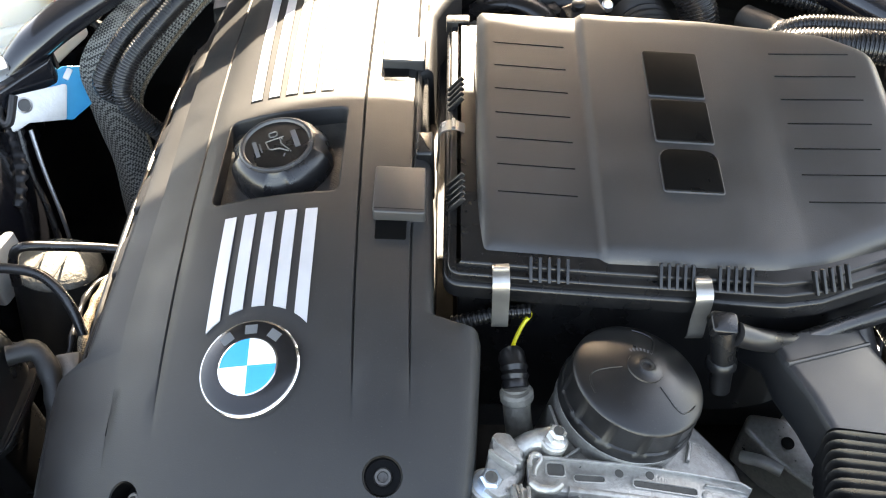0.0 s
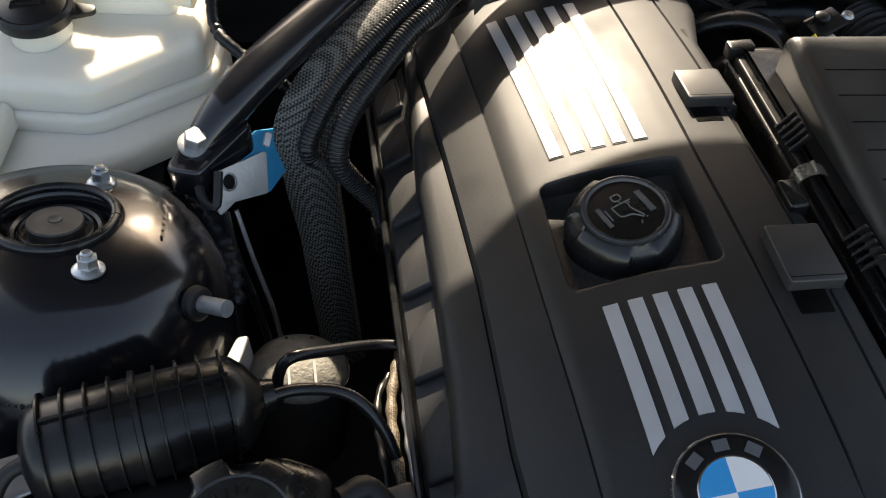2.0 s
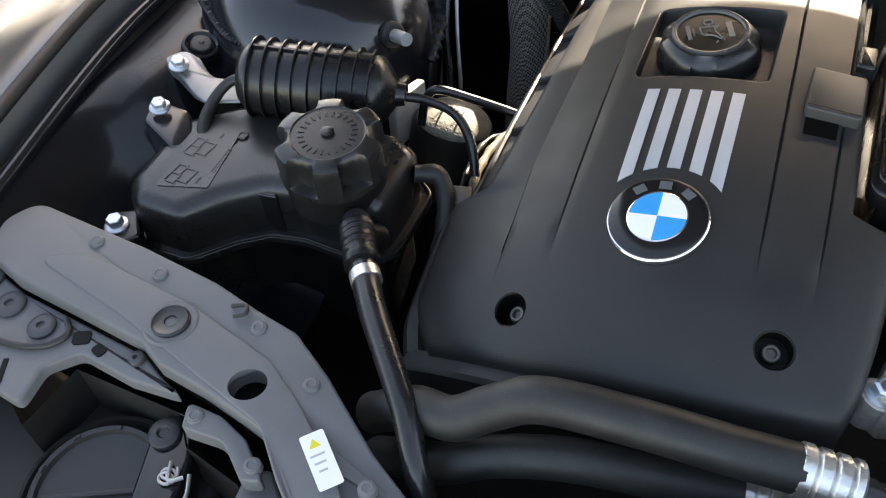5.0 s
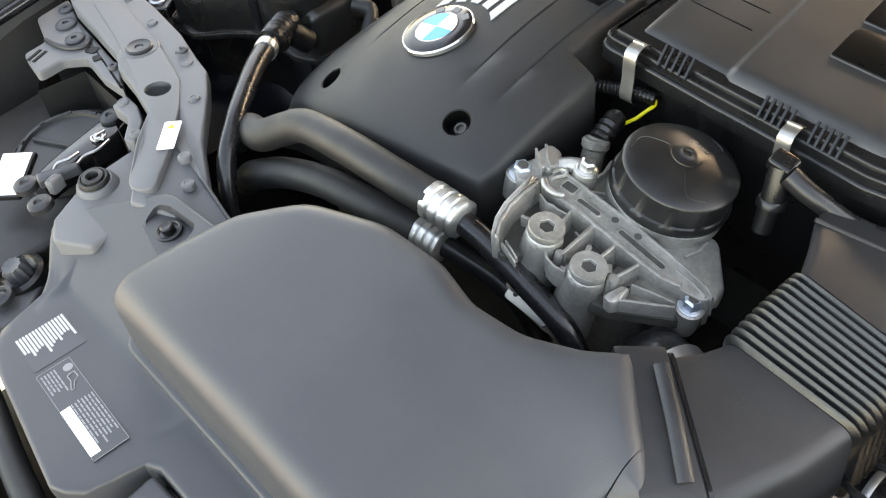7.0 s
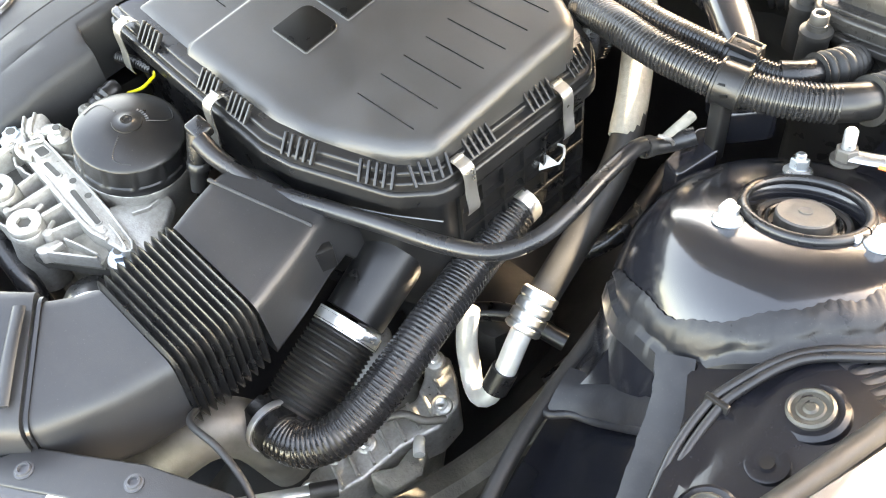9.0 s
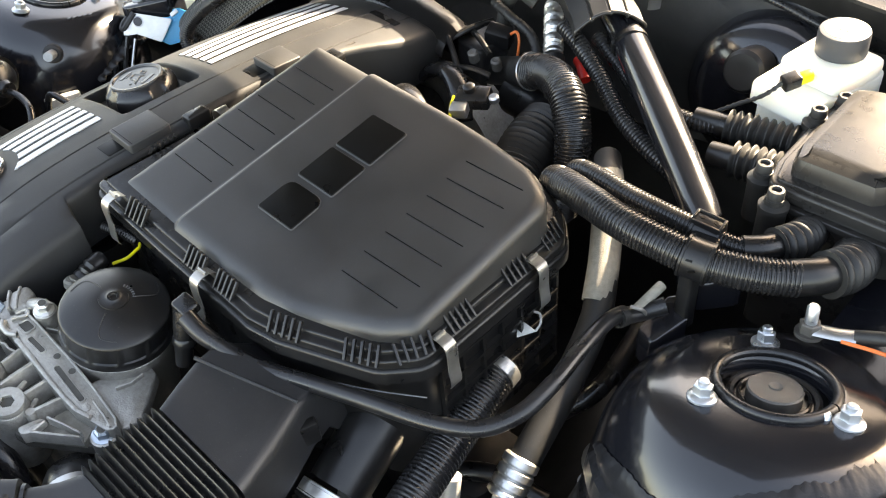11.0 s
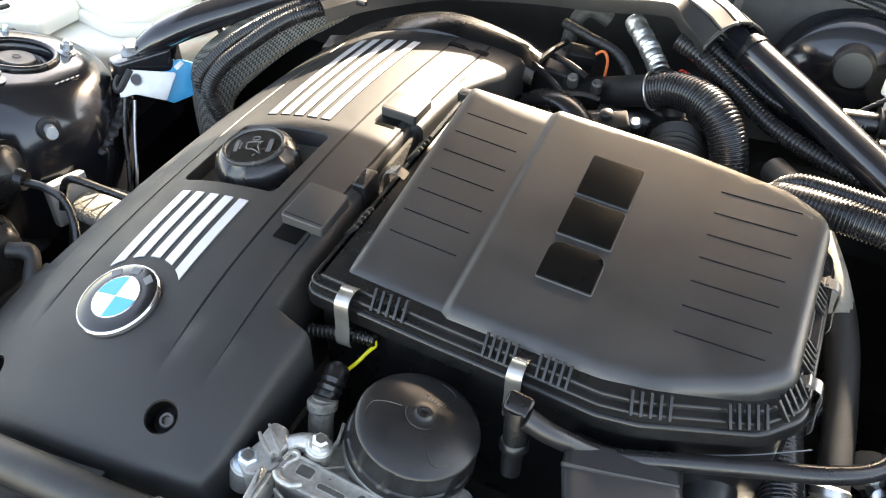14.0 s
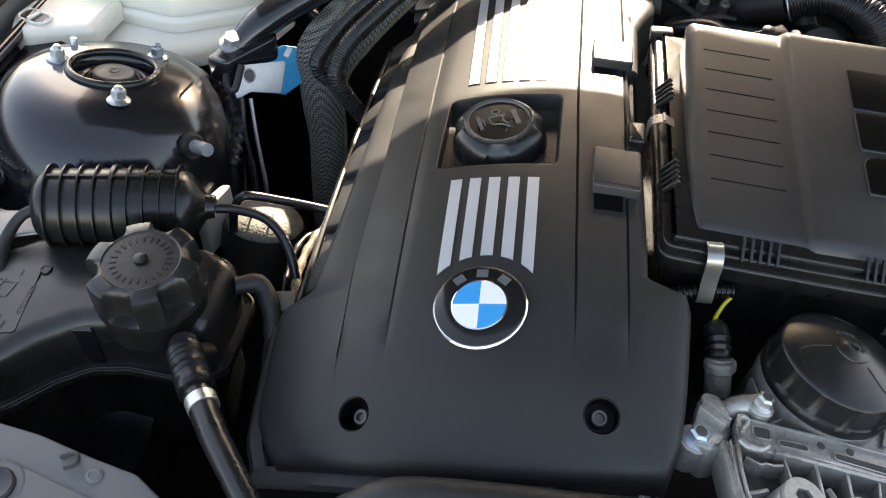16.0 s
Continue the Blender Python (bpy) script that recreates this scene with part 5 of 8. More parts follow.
def pocket(poly, rivet, z, body, parent):
    """A three-cornered recess with a plastic rivet."""
    hole = rounded(poly, .008, 5)
    cut(body, solid(hole, z - .012, z + .05))
    rec = part("rivet_recess", solid(inset(hole, -.003), z - .030, z - .0105), DUCT, parent)
    M = aim((rivet[0], rivet[1], z - .0105), (0, -.15, 1))
    part("rivet_ring", lathe([(.0125, 0), (.0125, .0026), (.0108, .0032), (.0090, .0022), (.0085, .0004)], 28, M), DUCT_DARK, rec)
    part("rivet", lathe([(.0062, 0), (.0060, .0075), (.0046, .0086), (.0020, .0080)], 20, M), BLACK, rec)


pocket([(-.236, .016), (-.238, .033), (-.222, .0385), (-.1830, .0400), (-.1795, .0360), (-.178, .006), (-.190, .0045)], (-.208, .025), .788, panel_sheet, panel)
pocket([(.2545, .0055), (.2505, .0350), (.2680, .0370), (.2945, .0205), (.2920, .0110)], (.2668, .0210), .784, panel_sheet, panel)


def print_frame(x, y, ang):
    """A frame on the radiator cover for printing, x along the lines."""
    return aim((x, y, panel_z(x, y) + .0002), (-.03, 0, 1)) @ pose(0, 0, 0, 0, 0, ang)


def bars_on(M, bars, parent, mat):
    for bx, by, bw, bh in bars:
        part("print_bar", box(bw, bh, .0003, 0, M @ Matrix.Translation((bx, by, .0002))), mat, parent)


R1 = random.Random(4)
M = print_frame(-.2145, -.1045, -2)
st = part("sticker", solid(rounded([(-.024, -.023), (.024, -.023), (.024, .023), (-.024, .023)], .002, 3), 0, .0002, 0, M), DUCT_PRINT, panel, "printed sticker with plain pale bars")
bars = []
for k in range(15):
    l = .034 - .010 * abs(math.sin(k * .8)) + R1.uniform(-.005, .004)
    bars.append((-.0225 + l / 2, .0205 - .00295 * k, l, .0020))
bars_on(M, bars, st, LABEL_PRINT)
M = print_frame(-.1300, -.1180, -2.5)
st = part("sticker", solid(rounded([(-.056, -.0150), (.056, -.0150), (.056, .0150), (-.056, .0150)], .002, 3), 0, .0002, 0, M), DUCT_PRINT, panel, "printed sticker with plain pale bars")
bars = [(0, .0147, .110, .0004), (0, -.0147, .110, .0004), (-.0557, 0, .0004, .029), (.0557, 0, .0004, .029)]
for k in range(5):
    x = -.052
    while x < -.028:
        w = R1.uniform(.003, .007)
        bars.append((x + w / 2, -.0005 - .0028 * k, w, .0013))
        x += w + .0012
for k in range(7):
    x = -.008 + R1.uniform(0, .003)
    while x < .036 + .012 * R1.random():
        w = R1.uniform(.003, .009)
        bars.append((x + w / 2, .0125 - .0029 * k, w, .0013))
        x += w + .0013
for x, w in ((.040, .006), (.048, .003)):
    bars.append((x, -.0115, w, .0013))
bars_on(M, bars, st, PRINT_MID)
part("print_disc", lathe([(.0042, .0002), (.0042, .0005), (.0024, .0005)], 20, M @ Matrix.Translation((-.046, .0095, 0))), PRINT_MID, st)
part("pictogram", tube([M @ Vector((px, py, .0005)) for px, py in ((-.038, .0115), (-.030, .0115), (-.028, .0075), (-.021, .0040), (-.021, .0015), (-.030, .0050), (-.037, .0050), (-.038, .0115))], .0005, 5, .001), PRINT_MID, st)
strip = part("code_strip", box(.057, .0086, .0005, 0, M @ Matrix.Translation((.022, -.0105, .0002))), LABEL, st, "plain white strip")
for k in range(8):
    part("print_bar", box(.0005, .0080, .0003, 0, M @ Matrix.Translation((-.003 + .0068 * k, -.0105, .0006))), LABEL_PRINT, strip)


# ---- bolted front carriers left and right ----
def small_rivet(parent, x, y, z, mat, r=.0058):
    M = Matrix.Translation((x, y, z))
    part("rivet", lathe([(r * 1.15, -.004), (r * 1.12, .0004), (r, .0016), (r * .62, .0024), (r * .5, .0018), (r * .1, .0017)], 18, M), mat, parent)


carrier = thing("front_carrier", "grey plastic front carrier panel with rivets and white sticker", "front carrier", "front carriers")


def carrier_z(x, y):
    return .797 - .02 * (x + .3) - .25 * max(0, x + .262) - .3 * max(0, .055 - y)


poly = rounded([(-.155, .068, .004), (-.225, .080, .006), (-.271, .106, .01), (-.328, .150, .012), (-.366, .1745, .012), (-.400, .182), (-.448, .195, .02), (-.520, .206), (-.640, .218, .02), (-.655, .190, .02), (-.640, .156, .01), (-.603, .144), (-.538, .136), (-.471, .127, .006), (-.447, .115, .006), (-.408, .109), (-.366, .099), (-.345, .093, .004), (-.315, .063), (-.262, .018, .006)], .012, 5)
carrier_sheet = part("sheet", solid(poly, lambda x, y: carrier_z(x, y) - .016, carrier_z, .003), PANEL, carrier)
crease = rounded([(-.250, .040), (-.290, .085), (-.338, .124), (-.372, .146), (-.45, .168), (-.56, .184), (-.60, .165), (-.50, .142), (-.44, .124), (-.352, .097), (-.322, .066), (-.275, .024)], .02, 5)
carrier_web = part("raised_web", solid(crease, lambda x, y: carrier_z(x, y) - .008, lambda x, y: carrier_z(x, y) + .0016, .0016), PANEL, carrier)
for x, y in ((-.494, .186), (-.394, .168), (-.334, .138), (-.264, .082), (-.563, .197), (-.236, .066)):
    small_rivet(carrier, x, y, carrier_z(x, y), PANEL)
part("clip_eye", tube([(-.423, .178, .801), (-.412, .181, .803), (-.408, .174, .803), (-.416, .169, .802)], .0016, 8, .002), DUCT_DARK, carrier)
M = Matrix.Translation((-.376, .122, carrier_z(-.376, .122))) @ pose(0, 0, 0, 0, 0, 30) @ Matrix.Diagonal((.88, .80, 1, 1))
cut(carrier_sheet, lathe([(.0160, -.05), (.0160, .03)], 40, M))
cut(carrier_web, lathe([(.0160, -.05), (.0160, .03)], 40, M))
part("drain_hole", lathe([(.0166, -.0170), (.0162, -.0165), (.0162, -.0500), (.002, -.0500)], 36, M), EMBLEM, carrier, "dark oval hole")
M = Matrix.Translation((-.458, .149, carrier_z(-.458, .149)))
part("mount_dish", lathe([(.0220, .0004), (.0200, .0020), (.0180, .0006), (.0150, -.0020)], 36, M), PANEL, carrier)
part("grommet", lathe([(.0150, -.004), (.0148, .0030), (.0132, .0044), (.0120, .0036), (.0050, .0034), (.0040, .0006), (.001, .0004)], 32, M), DUCT_DARK, carrier, "rubber mount with a bolt hole")
M = aim((-.3005, .0890, carrier_z(-.3005, .0890) + .0018), (0, 0, 1)) @ pose(0, 0, 0, 0, 0, 47)
st = part("sticker", solid(rounded([(-.0085, -.0215), (.0085, -.0215), (.0085, .0215), (-.0085, .0215)], .002, 3), 0, .0004, 0, M), LABEL, carrier, "white warning sticker")
part("warning_sign", solid([(-.0045, .010), (.0035, .010), (-.0005, .017)], .0003, .0006, 0, M), YELLOW, st)
for k in range(3):
    part("print_bar", box(.010 - .002 * k, .0016, .0003, 0, M @ Matrix.Translation((-.001, .004 - .006 * k, .0003))), PRINT_PALE, st)

carrier = thing("front_carrier", "grey plastic front carrier panel with rivets and white sticker", "front carrier", "front carriers")


def carrier_right_z(x, y):
    return .790 - .03 * max(0, x - .36)


poly = rounded([(.262, .058, .006), (.300, .094, .01), (.362, .142, .02), (.420, .172, .02), (.470, .176, .02), (.520, .185, .02), (.60, .24, .02), (.67, .27, .02), (.70, .22, .02), (.60, .12, .02), (.47, .05, .02), (.37, -.01, .01), (.327, .016, .01), (.269, .049, .006)], .012, 5)
right_sheet = part("sheet", solid(poly, lambda x, y: carrier_right_z(x, y) - .03, carrier_right_z, .004), DUCT, carrier)
flange = rounded([(.290, .066), (.340, .098), (.380, .116), (.428, .139), (.468, .146), (.502, .153), (.490, .183), (.420, .178), (.36, .150), (.286, .100), (.268, .062)], .008, 4)
part("rear_flange", solid(flange, lambda x, y: carrier_right_z(x, y) - .01, lambda x, y: carrier_right_z(x, y) + .0022, .002), DUCT_DARK, carrier, "dark rear flange with bolts")
for x, y in ((.300, .088), (.366, .1365), (.421, .1635), (.452, .164)):
    M = Matrix.Translation((x, y, carrier_right_z(x, y) + .0022))
    part("rivet", lathe([(.0072, -.002), (.0070, .0006), (.0056, .0010), (.0050, .0030), (.0034, .0032), (.0028, .0010), (.0004, .0008)], 20, M), DUCT, carrier)
M = aim((.351, .094, carrier_right_z(.351, .094) + .0004), (0, 0, 1)) @ pose(0, 0, 0, 0, 0, 30)
st = part("sticker", solid(rounded([(-.0215, -.0125), (.0215, -.0125), (.0215, .0125), (-.0215, .0125)], .002, 3), 0, .0004, 0, M), LABEL, carrier, "white warning sticker")
for k in range(2):
    part("print_bar", box(.012, .0012, .0003, 0, M @ Matrix.Translation((.006, .005 - .009 * k, .0003))), PRINT_PALE, st)
M = Matrix.Translation((.415, .125, carrier_right_z(.415, .125)))
cut(right_sheet, lathe([(.0145, -.06), (.0145, .03)], 40, M))
part("mount_hole", lathe([(.0145, -.030), (.0140, -.0060), (.0128, -.0050), (.0120, -.0080), (.0115, -.022), (.0075, -.022), (.0070, -.0060), (.0050, -.0050), (.0040, -.0080), (.0004, -.0080)], 32, M), RUBBER, carrier, "dark round mounting hole")

# ---- headlamp housing on the left ----
lamp = thing("headlamp", "dark headlamp housing with a round rear cap", "headlamp")
part("housing", solid(rounded([(-.63, .13), (-.60, -.10), (-.36, -.13), (-.36, -.04), (-.40, .09)], .02), .58, .715, .008), RUBBER, lamp)
M = aim((-.467, .036, .722), (.05, -.10, 1))
part("cap_well", lathe([(.066, -.008), (.065, .004), (.061, .006), (.058, .001), (.056, -.004)], 56, M), RUBBER, lamp)
rear = part("rear_cap", lathe([(.0545, -.002), (.0540, .012), (.0520, .0145), (.0485, .0140), (.0470, .0100), (.0450, .0095), (.002, .0100)], 64, M), DUCT_DARK, lamp, "round rear cap with a bar across")
part("cap_grip", box(.086, .0040, .0050, .0012, M @ pose(0, 0, .0092, 0, 0, 26)), DUCT_DARK, rear)
for k in range(10):
    a = k * .628
    part("cap_lug", box(.0030, .0060, .0030, .0006, M @ pose(.0505 * math.cos(a), .0505 * math.sin(a), .0128, 0, 0, 36 * k)), DUCT_DARK, rear)
plate = rounded([(-.660, .160), (-.600, .142), (-.538, .134), (-.471, .125), (-.447, .113), (-.424, .105, .004), (-.470, .103), (-.520, .110, .012), (-.540, .090, .012), (-.536, .058, .006), (-.588, .066, .008), (-.592, .095, .01), (-.650, .112, .01)], .006, 4)
fr = part("frame", solid(plate, .772, lambda x, y: .784 + .02 * (y - .1), .003), PANEL, lamp, "grey mounting frame with screws")
for x, y, a, w, h in ((-.507, .1165, -20, .011, .009), (-.527, .1215, 25, .014, .012)):
    part("frame_slot", solid(rounded([(-w / 2, -h / 2), (w / 2, -h / 2), (w / 2, h / 2), (-w / 2, h / 2)], .003, 3), -.010, .0006, 0, pose(x, y, .7846 + .02 * (y - .1), 0, 0, a)), EMBLEM, fr, "dark slot")
for k in range(2):
    part("frame_slot", box(.004, .022, .0008, 0, pose(-.566 - .008 * k, .076 - .003 * k, .7836, 0, 0, 24)), EMBLEM, fr)
for x, y, r in ((-.602, .128, 1.0), (-.563, .119, .9), (-.635, .145, .75), (-.474, .1195, .5)):
    M = aim((x, y, .785), (0, -.05, 1))
    part("screw", lathe([(.0125 * r, 0), (.0125 * r, .0025), (.0112 * r, .0036), (.0060 * r, .0044), (.0040 * r, .0040), (.0036 * r, .0020), (.001 * r, .0020)], 26, M), DUCT, fr)
part("frame_rim", tube([(-.590, .096, .786), (-.566, .098, .787), (-.546, .106, .787), (-.538, .120, .787), (-.548, .131, .787)], .0026, 8, .003), DUCT_DARK, fr)
ear = part("side_plate", solid(rounded([(-.410, .082), (-.417, .102), (-.388, .100), (-.362, .090), (-.334, .066), (-.350, .062), (-.376, .083, .02)], .005, 4), .772, .786, .002), PANEL, lamp, "grey side plate with rivets")
small_rivet(ear, -.405, .093, .786, PANEL)
small_rivet(ear, -.347, .074, .786, PANEL)
part("inner_wall", sheet([[(x, y, z) for z in (.765, .70, .60)] for x, y in ((-.62, .10), (-.535, .050), (-.528, .105), (-.43, .100), (-.41, .078), (-.36, .066))]), RUBBER, lamp)
arm = part("clamp_arm", solid(rounded([(-.408, -.026), (-.424, .012), (-.438, .058), (-.448, .090, .008), (-.438, .108, .012), (-.418, .099, .008), (-.406, .074), (-.398, .040), (-.395, .012), (-.388, -.018)], .006, 4), .735, .757, .004), GLOSS, lamp, "gloss black clamp arm")
for x, y, z in ((-.434, .084, .757), (-.400, -.030, .757), (-.357, -.034, .760)):
    M = aim((x, y, z), (0, -.1, 1))
    part("screw", lathe([(.0125, -.002), (.0120, .0040), (.0100, .0056), (.0050, .0060), (.0036, .0040), (.001, .0040)], 24, M), DUCT_DARK, arm)
part("coil_spring", tube([(-.412 + .006 * math.cos(k * 1.05), .052 + .0006 * k + .005 * math.sin(k * 1.05), .760) for k in range(14)], .0012, 8, .002), STEEL, lamp)
for pts in (((-.416, .066, .760), (-.408, .052, .764), (-.400, .058, .762)), ((-.404, .030, .760), (-.398, .018, .763), (-.402, .006, .762), (-.394, -.004, .760)), ((-.398, .062, .760), (-.390, .046, .762), (-.394, .032, .760), (-.388, .020, .760))):
    part("wire_link", tube(pts, .0016, 8, .002), STEEL, lamp)
part("lever", solid(rounded([(-.398, -.018), (-.388, .002), (-.382, .020), (-.374, .018), (-.378, -.004), (-.384, -.022)], .003), .757, .768, .003), DUCT, lamp)
part("lever", solid(rounded([(-.372, -.020), (-.378, -.006), (-.370, .000), (-.364, -.016)], .003), .757, .772, .003), PANEL, lamp)
M = aim((-.440, -.032, .752), (.1, -.25, 1)) @ pose(0, 0, 0, 0, 0, -50)
part("label_carrier", box(.056, .038, .006, .002, M @ Matrix.Translation((0, 0, -.0065))), BLACK, lamp)
st = part("sticker", box(.052, .034, .0005, 0, M), LABEL, lamp, "white sticker with plain bars")
for k in range(7):
    for j in range(2):
        part("print_bar", box(.018 - .0036 * ((k * 3 + j) % 4), .0012, .0003, 0, M @ Matrix.Translation((-.0133 + .0236 * j, -.0133 + .0043 * k, .0004))), LABEL_PRINT, st)
sub = rounded([(-.360, .075, .008), (-.345, .086, .006), (-.315, .058), (-.262, .012, .01), (-.262, -.03), (-.300, -.05, .01), (-.325, -.036, .01), (-.352, .010, .02)], .008, 4)
mount = part("mount_panel", solid(sub, .735, .764, .004), PANEL, lamp, "grey mounting panel with a rubber bush")
M = aim((-.334, .016, .766), (.04, -.06, 1))
part("bush_seat", lathe([(.0215, -.004), (.0190, .003), (.0165, .0055), (.0150, .0055)], 36, M), PANEL, mount)
bush = part("bush", lathe([(.0150, .003), (.0152, .0085), (.0138, .0105), (.0124, .0105), (.0118, .0088), (.0110, .0088), (.0104, .0120), (.0066, .0126), (.0056, .0110), (.0050, .006), (.001, .006)], 36, M), RUBBER, mount, "black rubber bush")
M = aim((-.335, -.083, .715), (0, -.2, 1))
pin = thing("lock_pin", "star-headed black adjuster in a round recess", "adjuster")
part("ring", lathe([(.024, -.004), (.024, .006), (.020, .009), (.017, .004), (.012, .002)], 32, M), BLACK, pin)
part("star_knob", lathe([(.012, .002), (.0125, .016), (.010, .020), (.004, .019)], 40, M, wave=lambda f, i: 1 - .16 * (0.5 + 0.5 * math.cos(2 * math.pi * f * 10))), DUCT, pin)
M2 = aim((-.315, -.110, .722), (0, -.2, 1))
part("screw", lathe([(.0125, 0), (.0120, .005), (.0085, .0065), (.0070, .0035), (.0035, .006)], 24, M2), DUCT_DARK, pin)
part("base", solid(rounded([(-.375, -.075), (-.33, -.055), (-.285, -.105), (-.30, -.145), (-.345, -.13)], .012), .69, .715, .004), DUCT, pin)

# ---- rubber pipes with crimped ends in front of the engine ----
def crimp(at, axis, r, parent, l=.034):
    M = aim(Vector(at) - Vector(axis).normalized() * l / 2, axis)
    prof = [(r - .002, 0), (r, .002), (r, l * .22), (r - .0022, l * .27), (r, l * .32), (r, l * .48), (r - .0022, l * .53), (r, l * .58), (r, l * .74), (r - .0022, l * .79), (r, l * .84), (r, l - .002), (r - .003, l)]
    return part("crimp_sleeve", lathe(prof, 28, M, wave=lambda f, i: 1 - .035 * (0.5 + 0.5 * math.cos(2 * math.pi * f * 8))), ALU_BRIGHT, parent, "crimped aluminium sleeve")


h1 = thing("oil_cooler_pipe", "thick black rubber pipe with a crimped aluminium end", "pipe", "oil cooler pipes")
part("rubber_pipe", tube([(-.30, .155, .755), (-.262, .152, .788), (-.232, .148, .797), (-.205, .158, .812), (-.175, .165, .826), (-.115, .166, .832), (-.06, .168, .830), (-.018, .172, .826)], .0155, 20), RUBBER, h1)
crimp((-.004, .173, .824), (1, .03, -.09), .0168, h1, .038)
part("metal_pipe", tube([(-.01, .173, .8245), (.03, .174, .816), (.08, .172, .798), (.124, .170, .775), (.15, .168, .72), (.16, .166, .66)], .0098, 16), RUBBER_SHINY, h1)
h2 = thing("oil_cooler_pipe", "thick black rubber pipe with a crimped aluminium end", "pipe", "oil cooler pipes")
part("rubber_pipe", tube([(-.30, .150, .70), (-.262, .140, .735), (-.235, .135, .756), (-.20, .146, .770), (-.15, .155, .781), (-.09, .164, .780), (-.045, .173, .775)], .0150, 20), RUBBER, h2)
crimp((-.030, .175, .773), (1, .06, -.08), .0160, h2, .032)
part("metal_pipe", tube([(-.03, .175, .773), (.01, .180, .768), (.05, .184, .758), (.08, .186, .72), (.09, .186, .66)], .0095, 16), RUBBER_SHINY, h2)
plate = thing("pipe_bracket", "thin steel bracket strip with two holes", "bracket")
part("strip", solid(rounded([(-.036, -.008), (.036, -.008), (.036, .008), (-.036, .008)], .007), 0, .002, 0, aim((.066, .187, .755), (0, -.6, .8)) @ pose(0, 0, 0, 0, 0, -8)), DULL, plate)
for s in (-.022, .026):
    part("rivet", lathe([(.003, 0), (.003, .0025)], 14, aim((.066, .187, .755), (0, -.6, .8)) @ pose(s, -s * .14, .0006)), ALU_BRIGHT, plate)
lowh = thing("coolant_hose", "short black coolant hose with a steel band", "hose")
part("hose", tube([(.150, .215, .700), (.175, .205, .755), (.190, .195, .775), (.225, .180, .775)], .024, 20), RUBBER_SHINY, lowh)
part("band", lathe([(.0262, -.008), (.0262, .008)], 32, aim((.206, .190, .776), (1, -.4, .05))), STEEL, lowh, "steel band clamp")


# ---- strut towers ----
def strut_tower(cx, cy, cz, normal, studs, side):
    t = thing("strut_tower", "satin black domed strut tower with zinc nuts", "strut tower", "strut towers")
    M = aim((cx, cy, cz), normal)
    prof = [(.150, -.30), (.146, -.20), (.140, -.13), (.134, -.090), (.127, -.060), (.117, -.034), (.103, -.014), (.088, -.003), (.070, .0005), (.050, .0015), (.046, .002)]
    part("dome", lathe(prof + [(.0440, .001), (.0415, -.004), (.0400, -.0120), (.002, -.0122)], 64, M), PAINT, t)
    ring = []
    for k in range(57):
        a = 2 * math.pi * k / 56
        ring.append(M @ Vector((.0432 * math.cos(a), .0432 * math.sin(a), .0030)))
    part("collar", tube(ring, .0040, 12), RUBBER_SHINY, t, "rounded black collar round the bore")
    part("bore_floor", lathe([(.0398, -.0110), (.0345, -.0110), (.0340, -.0075), (.0315, -.0066), (.0290, -.0080), (.0280, -.0112), (.002, -.0115)], 48, M), RUBBER_SHINY, t, "stepped black rubber floor")
    part("inner_ring", lathe([(.0270, -.0114), (.0268, -.0070), (.0255, -.0062), (.0243, -.0072), (.0240, -.0114)], 48, M), BLACK, t)
    disc = part("bearing_disc", lathe([(.0205, -.0114), (.0205, -.0016), (.0194, -.0002), (.0180, -.0006), (.0120, -.0002), (.0060, .0002)], 40, M), DULL, t, "dull brown bearing disc")
    part("disc_centre", lathe([(.0052, .0000), (.0048, .0014), (.0030, .0004), (.0005, .0002)], 24, M), DULL, disc)
    for p in studs:
        n = Vector(normal).normalized()
        q = Vector(p)
        h = (q - Vector((cx, cy, cz))).dot(n)
        flange_nut(t, q - n * (h - .001), normal, 1.0, ZINC, .003)
    small = Vector((-.6115, .635, .8395)) if side < 0 else Vector((.622, .573, .850))
    part("locating_pin", lathe([(.004, -.004), (.004, .006), (.003, .0075)], 14, aim(small, normal)), ZINC, t)
    if side < 0:
        bead = []
        for k in range(23):
            a = math.radians(35 + 235 * k / 22)
            wob = .002 * math.sin(k * 2.3)
            bead.append(M @ Vector(((.126 + wob) * math.cos(a), (.124 + wob) * math.sin(a), -.046 - .02 * max(0, (k - 14) / 8))))
        part("seam_bead", tube(bead, .0050, 10, .0015, lambda s: .0010 * math.sin(s * 1500), flat=.7), SEALER, t, "braided bead of seam sealer")
        part("seam_smear", tube([M @ Vector(p) for p in ((.085, .085, -.018), (.108, .060, -.030), (.122, .025, -.050), (.128, -.010, -.075))], .009, 10, .003, lambda s: .002 * math.sin(s * 500), flat=.45), SEALER, t)
    else:
        rng = random.Random(3)
        nn, C = Vector(normal).normalized(), Vector((cx, cy, cz))
        rows = []
        upper = [(-140, -.056), (-124, -.044), (-99, -.042), (-82, -.026), (-66, -.012), (-48, -.007), (-20, -.002)]
        lower = [(-140, -.066), (-121, -.066), (-103, -.063), (-89, -.062), (-78, -.046), (-64, -.031), (-49, -.025), (-20, -.020)]
        wall = sorted((h, r) for r, h in prof)
        for k in range(120):
            deg = -140 + 120 * k / 119
            a = math.radians(deg)
            d = Vector((math.cos(a), math.sin(a), 0))
            d = (d - nn * nn.dot(d)).normalized()
            h0 = interp(deg, upper) + .0012 * math.sin(k * .31) + .0005 * math.sin(k * 1.7)
